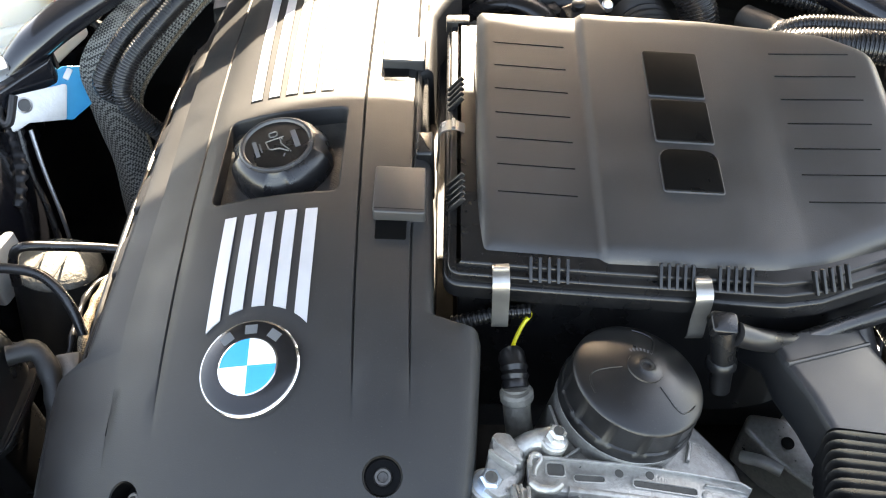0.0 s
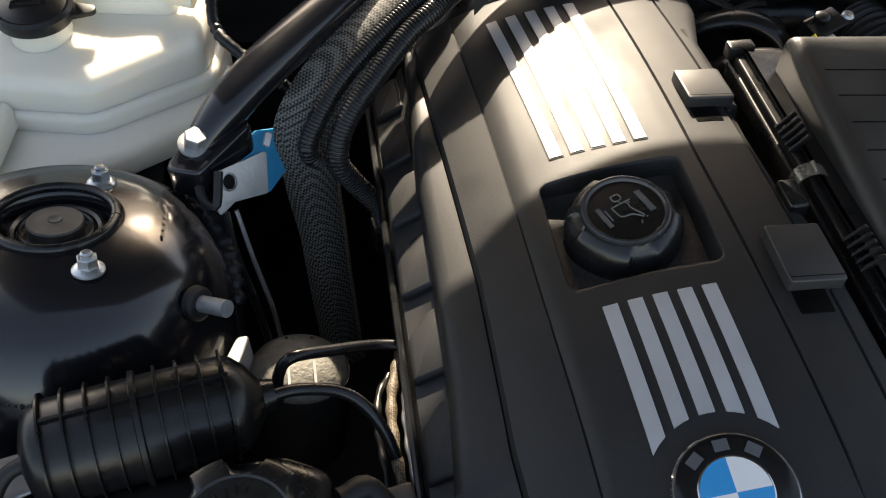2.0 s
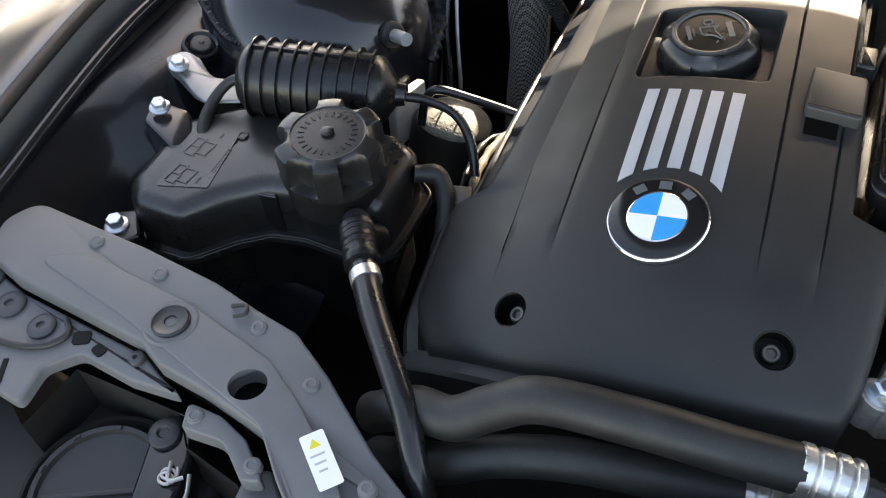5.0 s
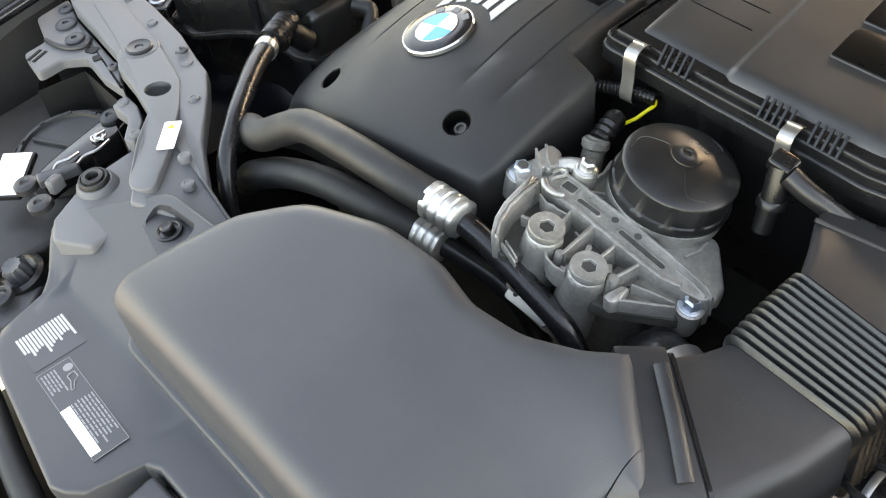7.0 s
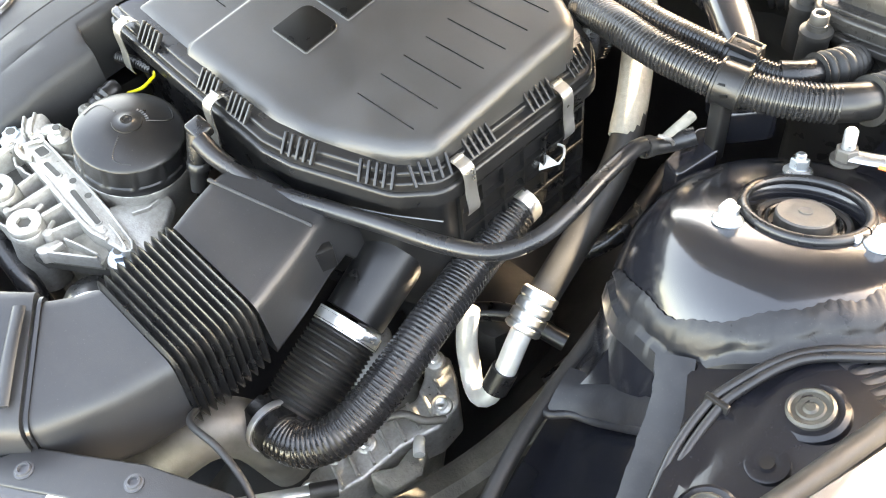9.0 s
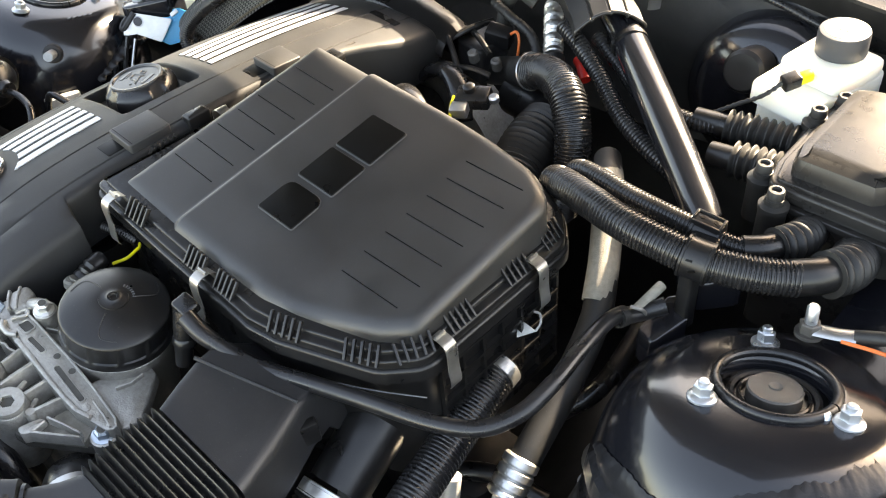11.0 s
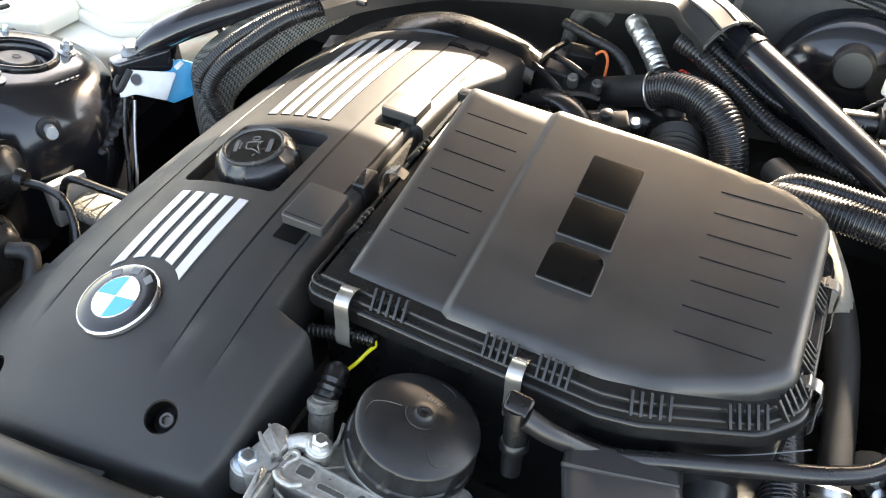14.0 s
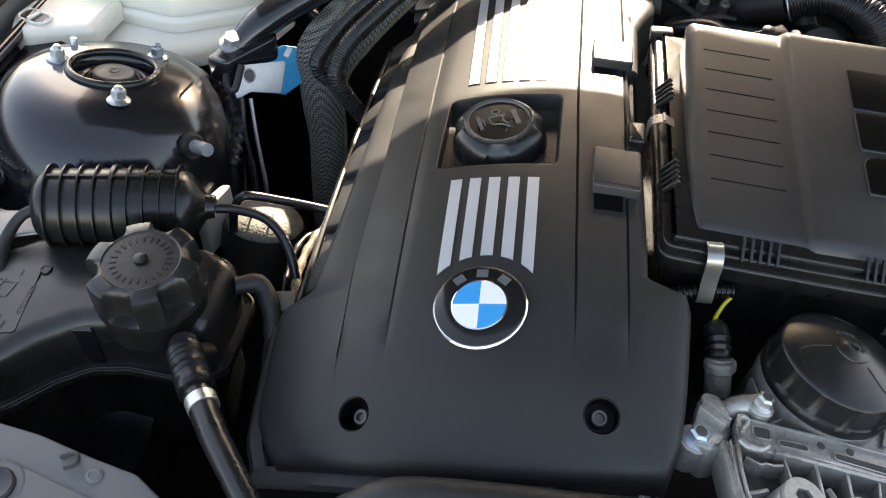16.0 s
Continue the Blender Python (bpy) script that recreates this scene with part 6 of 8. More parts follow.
            h1 = interp(deg, lower) + .0012 * math.sin(k * .23 + 1)
            row = []
            for i in range(8):
                u = i / 7
                h = h0 + (h1 - h0) * u
                crease = .0005 * math.sin(k * .55 + 3 * u) * math.sin(math.pi * u) + rng.uniform(-.00025, .00025)
                row.append(C + d * (interp(h, wall) + .0012 + .0024 * math.sin(math.pi * min(1, u * 1.2)) ** .5 * (1 - .3 * u) + crease) + nn * h)
            row.append(C + d * (interp(h1, wall) + .006) + nn * (h1 - .004))
            row.append(C + d * (interp(h1, wall) + .009) + nn * (h1 - .018))
            rows.append(row)
        part("seam_smear", sheet(rows), SEALER, t, "smeared band of seam sealer")
    return t, M


NL = (.14, .225, .964)
tower_l, ML = strut_tower(-.547, .590, .842, NL, [(-.510, .530, .867), (-.521, .644, .842), (-.601, .591, .866)], -1)
tower_r, MR = strut_tower(.580, .586, .842, (-.14, .225, .964), [(.545, .540, .862), (.546, .638, .847), (.633, .584, .872)], 1)
for tower, M, s in ((tower_l, ML, 1), (tower_r, MR, -1)):
    for k in range(5):
        part("stamped_mark", box(.0022, .006, .0005, 0, M @ pose(s * .078, .012 - .008 * k, .0003, 0, 0, s * 12)), GLOSS, tower, "stamped plain mark")
stud = part("side_stud", tube([(-.449, .525, .808), (-.438, .518, .812), (-.424, .508, .818)], .0065, 14, .002), BOLT, tower_l, "steel threaded stud")
part("stud_collar", lathe([(.0135, -.003), (.0130, .002), (.0105, .004)], 24, aim((-.447, .5235, .8085), (.8, -.5, .3))), RUBBER, stud)

# ---- washer fluid tank ----
tank = thing("washer_fluid_tank", "milky white washer fluid tank with a black flip cap", "washer tank")
top = rounded([(-.672, .768, .02), (-.640, .770, .01), (-.548, .748, .03), (-.448, .798, .02), (-.440, .862, .02), (-.50, .93, .03), (-.68, .93, .03), (-.70, .85, .03)], .02, 5)
part("body", solid(top, .775, lambda x, y: .846 + .10 * (y - .80), .012, steps=5), TANK, tank)
part("shoulder", solid(inset(top, -.008), .775, lambda x, y: .812, .006), TANK, tank)
part("skirt", solid(rounded([(-.715, .690, .02), (-.645, .688, .02), (-.545, .700, .03), (-.452, .752, .02), (-.425, .83, .02), (-.50, .90, .03), (-.69, .90, .03)], .02, 5), .768, lambda x, y: .795, .012), TANK, tank)
part("raised_step", solid(rounded([(-.565, .850), (-.470, .835), (-.468, .90), (-.58, .91)], .012), .84, .868, .008), TANK, tank)
part("filler_tube", tube([(-.478, .852, .866), (-.470, .840, .868), (-.452, .834, .866)], .009, 12, .004), TANK, tank)
part("neck", lathe([(.027, 0), (.027, .030)], 32, aim((-.590, .825, .842), (.05, -.05, 1))), TANK, tank)
M = aim((-.590, .825, .866), (.05, -.05, 1))
lidp = part("flip_cap", lathe([(.033, 0), (.034, .003), (.034, .010), (.031, .013), (.0285, .0125), (.027, .0135), (.002, .014)], 40, M), BLACK, tank, "black flip cap")
part("cap_tab", solid(rounded([(.024, -.012), (.052, -.004), (.052, .006), (.024, .014)], .006), .002, .006, .001, M), BLACK, lidp)
part("cap_hinge", box(.012, .016, .014, .003, M @ Matrix.Translation((-.036, -.006, -.006))), BLACK, lidp)
for dx, dy, w, h in ((-.008, .004, .016, .003), (-.004, -.004, .022, .003), (.010, .003, .004, .012), (-.016, -.002, .003, .010)):
    part("cap_mark", box(w, h, .0012, 0, M @ Matrix.Translation((dx, dy, .0136))), GLOSS, lidp, "plain raised mark")
arm_poly = rounded([(-.722, .706, .02), (-.714, .742, .02), (-.692, .756, .02), (-.650, .768, .01), (-.615, .765, .01), (-.622, .694, .01), (-.652, .687, .03), (-.672, .678, .02), (-.694, .667, .02), (-.712, .678, .02)], .02, 5)
part("fixing_arm", solid(arm_poly, .800, lambda x, y: .824 + .004 * ease((-.66 - x) / .03), .009, steps=4), TANK, tank, "white fixing arm with a slot")
M = aim((-.692, .7005, .8283), (0, 0, 1)) @ pose(0, 0, 0, 0, 0, -22)
part("arm_slot", solid(rounded([(-.018, -.009), (.018, -.009), (.018, .009), (-.018, .009)], .008), 0, .0008, 0, M), GLOSS, tank)
part("slot_ridge", box(.005, .018, .004, .001, M), TANK, tank)
part("slot_rim", tube([M @ Vector((.020 * math.copysign(abs(math.cos(a)) ** .6, math.cos(a)), .011 * math.copysign(abs(math.sin(a)) ** .6, math.sin(a)), 0)) for a in np.linspace(0, 2 * math.pi, 33)], .002, 8, .003), TANK, tank)
part("loom", tube([(-.62, .905, .876), (-.53, .880, .882), (-.468, .868, .874), (-.440, .845, .868), (-.436, .815, .850), (-.420, .79, .84), (-.37, .77, .80)], .0055, 10, .004, lambda s: .0008 * math.sin(s * 700)), BLACK, tank, "taped wiring loom")
part("loom", tube([(-.60, .915, .880), (-.52, .900, .892), (-.466, .882, .882), (-.441, .850, .874)], .0030, 8), RED, tank, "thin dark red wire")

# ---- strut brace on the left with its bolt and bracket ----
brace = thing("strut_brace", "gloss black tubular strut brace bolted beside the tower", "strut brace", "strut braces")
part("foot", solid(rounded([(-.478, .655), (-.448, .640), (-.405, .690), (-.420, .730), (-.452, .715)], .012), .800, lambda x, y: .828 + .15 * (x + .45), .004), PAINT, brace)
part("tube", tube([(-.452, .678, .822), (-.425, .702, .842), (-.390, .738, .856), (-.330, .800, .868), (-.262, .868, .880), (-.20, .93, .892), (-.14, .985, .902)], [.014, .020, .0215, .021, .0205, .020, .020], 20, .006, flat=.85), PAINT, brace)
body_bolt("brace_bolt", (-.4515, .6755, .8285), (.24, -.14, 1), 1.25, BOLT)
brk = thing("pierced_bracket", "bare steel bracket with one round hole", "bracket")
HOLE = Vector((-.4268, .6472, .8104))
BN = Vector((.70, -.545, .456)).normalized()
BM_ = aim(HOLE, BN)


def on_plate(p):
    q = BM_.inverted() @ Vector(p)
    return q.x, q.y


plate_pts = [on_plate(p) for p in ((-.4333, .6484, .8218), (-.3961, .6847, .808), (-.3981, .6597, .7814), (-.4241, .6382, .7955), (-.4351, .6236, .795), (-.4377, .6276, .8037))]
part("plate", solid(rounded([(x, y, .003) for x, y in plate_pts], .003, 3), -.0022, 0, .0004, BM_), ALU_PALE, brk)
part("hole_rim", lathe([(.0080, -.001), (.0080, .0006), (.0066, .0009), (.0060, .0001)], 24, BM_), STEEL, brk)
part("hole", lathe([(.0061, -.002), (.0061, .0003)], 24, BM_), GLOSS, brk)
part("fold", tube([(-.4333, .6484, .8218), (-.4377, .6276, .8037), (-.448, .634, .806), (-.452, .655, .815)], .004, 8, .003), PAINT_DARK, brk)
part("bright_clip", solid(rounded([(-.003, -.006), (.003, -.006), (.003, .006), (-.003, .006)], .0015), 0, .003, .0006, aim((-.395, .690, .815), (.5, -.5, .7))), ALU_PALE, brk)
bp = thing("blue_panel", "bright blue plastic panel behind the steel bracket", "panel")
blue = [on_plate(p) for p in ((-.4320, .650, .7920), (-.402, .674, .7690), (-.384, .697, .774), (-.380, .716, .806), (-.400, .700, .818), (-.432, .664, .812))]
part("sheet", solid(rounded([(x, y, .004) for x, y in blue], .004, 3), -.014, -.010, .001, BM_), CYAN, bp)

# ---- vacuum canister ----
can = thing("vacuum_canister", "ribbed black plastic vacuum canister with hoses", "canister")
P, Q = Vector((-.540, .402, .826)), Vector((-.408, .432, .815))
M = aim(P, Q - P, (0, 0, 1))
L = (Q - P).length
part("shell", lathe([(.012, -.004), (.026, .000), (.0312, .006), (.0334, .014), (.0338, L * .5), (.0334, L - .016), (.0310, L - .007), (.024, L), (.012, L + .008), (.010, L + .016)], 44, M), BLACK, can)
for k in range(9):
    zz = .012 + (L - .026) * k / 8
    w = .0011 if k != 4 else .0026
    part("rib", lathe([(.0335, zz - w), (.0374, zz - w * .6), (.0374, zz + w * .6), (.0335, zz + w)], 44, M), BLACK, can)
part("seam", box(.0022, .0715, L - .024, 0, M @ Matrix.Translation((0, 0, .012))), BLACK, can)
part("hose", tube([(-.540, .402, .822), (-.556, .396, .818), (-.566, .378, .806), (-.562, .350, .795), (-.545, .332, .782)], .0056, 14, .004, lambda s: .0006 * math.sin(s * 1500)), RUBBER, can, "braided rubber hose")
part("hose", tube([(-.400, .434, .812), (-.375, .440, .808), (-.345, .436, .802), (-.324, .420, .782), (-.312, .395, .745), (-.31, .38, .70)], .0044, 14, .004), RUBBER_SHINY, can, "black rubber hose")

# ---- coolant expansion tank ----
res = thing("coolant_tank", "black coolant expansion tank with a star-shaped screw cap", "coolant tank")
out = rounded([(-.594, .275, .02), (-.574, .250, .02), (-.525, .248, .02), (-.497, .279, .03), (-.468, .299, .03), (-.435, .304, .02), (-.388, .300, .015), (-.360, .310, .015), (-.358, .385, .02), (-.388, .400, .02), (-.545, .398, .03), (-.596, .360, .02)], .02, 5)


def res_z(x, y):
    return .803 - .05 * max(0, -.45 - x) - .03 * max(0, .28 - y)


part("upper_shell", solid(out, .738, res_z, .016, steps=5), TANK_BLACK, res)
part("seam_flange", solid(inset(out, -.009), .740, .747, .002), TANK_BLACK, res)
part("seam_bead", tube([(x, y, .7475) for x, y in inset(out, -.0070)[::3] + inset(out, -.0070)[:1]], .0016, 8, .004), BLACK, res)
part("lower_shell", solid(inset(out, .012), .62, .744), BLACK, res)
part("moulded_clip", solid(rounded([(-.478, .296), (-.456, .298), (-.456, .312), (-.478, .310)], .003), .745, .792, .002), GLOSS, res)
field = part("level_field", solid(rounded([(-.560, .272), (-.512, .282), (-.522, .349), (-.562, .343)], .003), .77, lambda x, y: res_z(x, y) + .0007), TANK_BLACK, res, "flat field with level marks")
for k in range(2):
    y0 = .288 + .036 * k
    x0 = -.545 - .004 * k
    for dx, dy, w, h in ((0, .008, .0012, .012), (0, -.004, .0012, .012), (-.005, .013, .010, .0012), (-.005, .002, .010, .0012), (-.004, -.009, .012, .0012), (.006, .010, .012, .0012), (.006, -.006, .012, .0012), (.012, .002, .0012, .016), (-.010, .003, .0012, .020)):
        part("level_mark", box(w, h, .0007, 0, Matrix.Translation((x0 + dx, y0 + dy, res_z(x0 + dx, y0) + .0006)) @ pose(0, 0, 0, 0, 0, -8)), GLOSS, field)
lettering("KALT/COLD", .0058, Matrix.Translation((-.5215, .3315, res_z(-.521, .32) + .0008)) @ pose(0, 0, 0, 0, 0, -88), GLOSS, field)
lettering("min", .0048, Matrix.Translation((-.5385, .349, res_z(-.538, .347) + .0008)) @ pose(0, 0, 0, 0, 0, -88), GLOSS, field)
lettering("max", .0048, Matrix.Translation((-.5265, .292, res_z(-.526, .288) + .0008)) @ pose(0, 0, 0, 0, 0, -88), GLOSS, field)
part("small_dimple", lathe([(.0055, 0), (.0050, .0012), (.0035, .0012), (.0030, .0004)], 20, Matrix.Translation((-.519, .352, res_z(-.52, .352)))), BLACK, res)
M = aim((-.4105, .3285, .800), (.02, -.04, 1))
part("neck", lathe([(.043, -.01), (.043, .018), (.0445, .019), (.0445, .024)], 40, M), BLACK, res)


MC = M @ Matrix.Diagonal((.935, .935, .97, 1))


def star(f, i):
    d = ((f * 6 + .1) % 1) - .5
    return 1.0 - (.21 * max(0, 1 - (d / .27) ** 4) ** .8 if 3 <= i <= 6 else 0.0)


ecap = part("screw_cap", lathe([(.0430, .016), (.0490, .018), (.0492, .0245), (.0486, .0260), (.0486, .0470), (.0472, .0525), (.0440, .0548), (.0335, .0556), (.0320, .0545), (.002, .0550)], 192, MC, wave=star), TANK_BLACK, res, "star-shaped black screw cap")
for k in range(24):
    a = 2 * math.pi * k / 24
    part("raised_dash", box(.0016, .0055, .0006, 0, MC @ pose(.0235 * math.cos(a), .0235 * math.sin(a), .0547, 0, 0, math.degrees(a) - 90)), BLACK, ecap)
part("cap_centre", lathe([(.006, .0562), (.006, .0572), (.0045, .0576)], 24, MC), BLACK, ecap)
part("valve_cap", lathe([(.012, 0), (.012, .008), (.010, .011), (.003, .011)], 28, aim((-.372, .288, .796), (.1, -.25, 1))), BLACK, res)
part("fixing_ear", solid(rounded([(-.600, .252), (-.575, .215), (-.56, .235), (-.58, .262)], .006), .758, .772, .003), BLACK, res)
part("outlet", tube([(-.365, .300, .770), (-.366, .280, .792), (-.362, .270, .800), (-.350, .254, .798)], .0135, 16, .004), BLACK, res)
body_bolt("tank_bolt", (-.586, .238, .772), (0, 0, 1), .95)
rh = thing("coolant_hose", "black coolant hose with a bright steel band", "hose")
part("hose", tube([(-.362, .270, .803), (-.346, .246, .806), (-.318, .206, .808), (-.285, .166, .806), (-.262, .138, .800), (-.243, .110, .780), (-.225, .090, .735), (-.21, .08, .66)], [.0112, .0112, .0106, .0098, .0094, .0094, .0092, .0092], 18, .005), RUBBER_SHINY, rh)
part("connector", tube([(-.368, .280, .802), (-.352, .255, .8055), (-.344, .243, .806)], .0132, 18, .003, lambda s: .0012 if (s * 140) % 1 < .5 else 0), BLACK, rh)
part("band", lathe([(.0122, -.005), (.0122, .005)], 28, aim((-.336, .232, .807), (.6, -.78, .03))), ALU_BRIGHT, rh, "bright steel band")
part("loop_hose", tube([(-.356, .365, .79), (-.335, .372, .785), (-.320, .345, .765), (-.315, .30, .73), (-.31, .26, .68)], .0085, 12, .004, lambda s: .0006 * math.sin(s * 1300)), RUBBER, rh)

# ---- brackets and fixings on the left wing ----
for p in ((-.6175, .4045, .818), (-.6055, .3515, .8105)):
    body_bolt("wing_bolt", p, (.15, -.1, 1), .85)
wb = thing("wing_bracket", "bent zinc-plated bracket under the canister", "bracket")
part("strap", solid(rounded([(-.645, .412, .012), (-.630, .432, .014), (-.607, .424), (-.590, .412, .012), (-.549, .424), (-.530, .398), (-.578, .380), (-.592, .384, .01), (-.622, .402)], .01), .800, lambda x, y: .815 - .45 * max(0, x + .607) + .40 * max(0, x + .580), .002), STEEL_DULL, wb)
wb2 = thing("clip_bracket", "black clip bracket on the inner wing", "bracket")
part("strap", solid(rounded([(-.625, .365), (-.585, .365), (-.560, .335), (-.575, .318), (-.615, .335)], .008), .770, lambda x, y: .806 - .3 * max(0, x + .60), .003), PAINT, wb2)
dm = thing("wing_plug", "round rubber plug in the black inner wing", "plug", "wing plugs")
M = aim((-.6235, .4510, .816), (.3, -.1, 1)) @ Matrix.Diagonal((.68, .68, .8, 1))
part("dish", lathe([(.030, -.016), (.0275, -.0085), (.0235, -.0080), (.0190, -.0105), (.0165, -.0125)], 40, M), WING, dm)
part("plug", lathe([(.0160, -.014), (.0156, -.0080), (.0140, -.0066), (.0040, -.0062), (.0030, -.0052), (.0008, -.0050)], 32, M), DUCT_DARK, dm)

# ---- cables and sleeves between tower and engine ----
sol = thing("pressure_valve", "silver domed pressure valve with thin hoses", "valve")
M = aim((-.388, .510, .694), (.16, .22, 1))
part("lower_case", lathe([(.0424, -.05), (.0424, .020), (.0405, .0285)], 40, M), RUBBER, sol, "black lower case")
part("dome", lathe([(.0398, .027), (.0392, .030), (.0370, .0335), (.028, .040), (.014, .045), (.003, .046)], 40, M), ALU_DIRTY, sol)
for dx in (-.010, .010):
    part("strap", box(.0022, .070, .001, 0, M @ pose(dx, -.010, .045, -8, 0, 0)), BLACK, sol)
part("cradle", solid(rounded([(-.446, .486), (-.428, .530), (-.418, .530), (-.432, .484)], .004), .70, lambda x, y: .756, .002), ALU_PALE, sol)
part("hose", tube([(-.398, .470, .750), (-.394, .476, .775), (-.383, .481, .788), (-.352, .492, .776), (-.32, .502, .762), (-.292, .500, .758)], .0046, 12, .004), RUBBER_SHINY, sol)
for k, (dx, m) in enumerate(((0, BROWN_BRAID), (.010, STEEL), (-.010, BLACK))):
    part("wire_sleeve", tube([(-.304 + dx, .50 - .01 * k, .752), (-.314 + dx, .455, .760), (-.316 + dx, .42, .762), (-.314 + dx, .385, .757), (-.312 + dx * 1.5, .34, .735)], .0040 if k == 0 else .0028, 12, .003, (lambda s: .0006 * math.sin(s * 1800))), m, sol, "braided wire sleeve")
part("plug", box(.020, .022, .022, .003, pose(-.316, .372, .752, 10, 0, 10)), DULL, sol, "grey wire plug")
part("red_wire", tube([(-.318, .372, .735), (-.324, .355, .725), (-.318, .335, .715)], .0016, 6), RED, sol)
slv = thing("braided_sleeve", "dark grey woven heat sleeve hanging beside the engine", "heat sleeve")
rows, seam = [], []
for (x, y, z, w), k in zip(((-.352, .630, .560, .019), (-.354, .640, .600, .020), (-.357, .662, .655, .021), (-.359, .684, .705, .022), (-.362, .692, .745, .024), (-.360, .700, .782, .029), (-.346, .722, .815, .046), (-.318, .752, .842, .054), (-.280, .795, .862, .056), (-.25, .85, .875, .04)), range(10)):
    c = Vector((x, y, z))
    across = Vector((.92, .10 + .035 * k, 0)).normalized()
    out = Vector((-.05, -.75, .62)).normalized()
    row = [c + across * w * u + out * (.010 * (1 - u * u) - .004 * abs(u)) for u in (-1, -.75, -.5, -.25, 0, .25, .5, .75, 1)]
    rows.append(row)
    seam.append(tuple(row[-1] + out * .002))
dense = []
for c in zip(*rows):
    dense.append(spline([tuple(p) for p in c], .008))
n = min(len(c) for c in dense)
dense = [[c[int(k * (len(c) - 1) / (n - 1))] for c in dense] for k in range(n)]
part("sleeve", sheet(dense, thick=.004), SLEEVE, slv)
part("edge_seam", tube(seam, .0018, 8, .006), BROWN_BRAID, slv, "stitched edge of the sleeve")
wr = thing("sensor_cable", "two thin cables hanging below the steel bracket", "cable")
part("black_cable", tube([(-.432, .628, .795), (-.428, .610, .760), (-.418, .590, .71), (-.408, .560, .66)], .0035, 8), RUBBER_SHINY, wr)
part("metal_line", tube([(-.424, .634, .790), (-.416, .612, .755), (-.406, .590, .715), (-.400, .570, .67)], .0022, 8), STEEL, wr, "thin pale metal line")
part("pale_sleeve", tube([(-.440, .56, .74), (-.434, .53, .70), (-.430, .50, .66)], .0045, 8), LABEL, wr, "pale sleeve on the line")
loom = thing("wiring_loom", "two black corrugated wiring looms over the brace", "wiring loom")
part("conduit", corrugated([(-.352, .690, .785), (-.360, .684, .800), (-.358, .688, .816), (-.332, .714, .846), (-.300, .737, .868), (-.265, .762, .884), (-.230, .79, .893), (-.19, .835, .897), (-.13, .88, .898), (0, .935, .895)], .0088, .0031, .0012, 16), CORR, loom)
part("conduit", corrugated([(-.296, .672, .700), (-.304, .670, .740), (-.324, .666, .778), (-.336, .668, .806), (-.326, .684, .832), (-.298, .708, .857), (-.270, .732, .877), (-.243, .752, .889), (-.205, .79, .894), (-.15, .84, .897), (0, .905, .893)], .0092, .0031, .0012, 16), CORR, loom)
part("end_plug", box(.030, .026, .030, .004, pose(-.297, .672, .688, 0, 0, 10)), BLACK, loom)
cl = thing("cable_channel", "grooved black plastic cable channel over the engine", "cable channel")
mid = spline([(-.236, .764, .905), (-.195, .808, .910), (-.12, .864, .914), (-.02, .898, .915), (.07, .908, .918), (.125, .914, .924), (.165, .912, .926), (.198, .897, .922), (.222, .877, .915)], .006)
rows = []
for k, c in enumerate(mid):
    d = (mid[min(k + 1, len(mid) - 1)] - mid[max(k - 1, 0)])
    d = Vector((-d.y, d.x, 0)).normalized()
    w = .035 + .003 * ease((c.x - .10) / .10)
    drop = .015 * ease((c.x - .15) / .05)
    row = [c - d * w * 1.03 - Vector((0, 0, .016 + drop)), c - d * w * 1.02 - Vector((0, 0, .004 + drop))]
    for u in (-1, -.58, -.545, -.515, -.48, -.07, -.035, -.005, .03, .44, .475, .505, .54, 1):
        row.append(c + d * w * u + Vector((0, 0, .004 * (1 - u * u) - (.0030 if u in (-.545, -.515, -.035, -.005, .475, .505) else 0) - drop * u * u)))
    row += [c + d * w * 1.02 - Vector((0, 0, .004 + drop)), c + d * w * 1.03 - Vector((0, 0, .020 + drop))]
    rows.append(row)
part("plate", sheet(rows), CHANNEL, cl)
part("end_lip", tube([tuple(p) for p in rows[-1][1:-1]], .0022, 10, .004), CHANNEL, cl)
for k in (8, 40):
    i = min(len(mid) - 2, k)
    part("retaining_clip", box(.012, .006, .006, .001, aim(rows[i][1], (0, -1, .2))), BLACK, cl)


# ---- right strut brace and its neighbours ----
brace = thing("strut_brace", "gloss black tubular strut brace bolted beside the tower", "strut brace", "strut braces")
part("tube", tube([(.085, .994, .926), (.121, .967, .916), (.172, .936, .904), (.229, .897, .888), (.328, .816, .866), (.428, .732, .842), (.462, .700, .828)], [.018, .018, .0185, .0190, .0190, .0180, .014], 24, .008), PAINT, brace)
part("foot", solid(rounded([(.430, .690), (.470, .655), (.500, .690), (.480, .735), (.445, .735)], .012), .795, .828, .005), PAINT, brace)
part("collar", lathe([(.0208, -.003), (.0208, .003)], 32, aim((.2440, .884, .8845), (.75, -.63, -.2))), BLACK, brace)

part("end_clamp", lathe([(.0200, -.014), (.0212, -.012), (.0212, .012), (.0200, .014)], 32, aim((.124, .965, .9152), (.83, -.52, -.2))), PAINT, brace, "black end clamp")
part("clamp_bolt", hexagon(.0075, .007, aim((.122, .958, .9350), (-.1, -.35, 1))), ALU_SHADE, brace)

lm = thing("wiring_loom", "black corrugated wiring loom beside the strut brace", "wiring loom")
part("conduit", corrugated([(.165, .868, .890), (.195, .858, .880), (.235, .842, .862), (.285, .812, .845), (.335, .790, .836), (.385, .772, .83)], .0095, .0046, .0016, 14), CORR, lm)
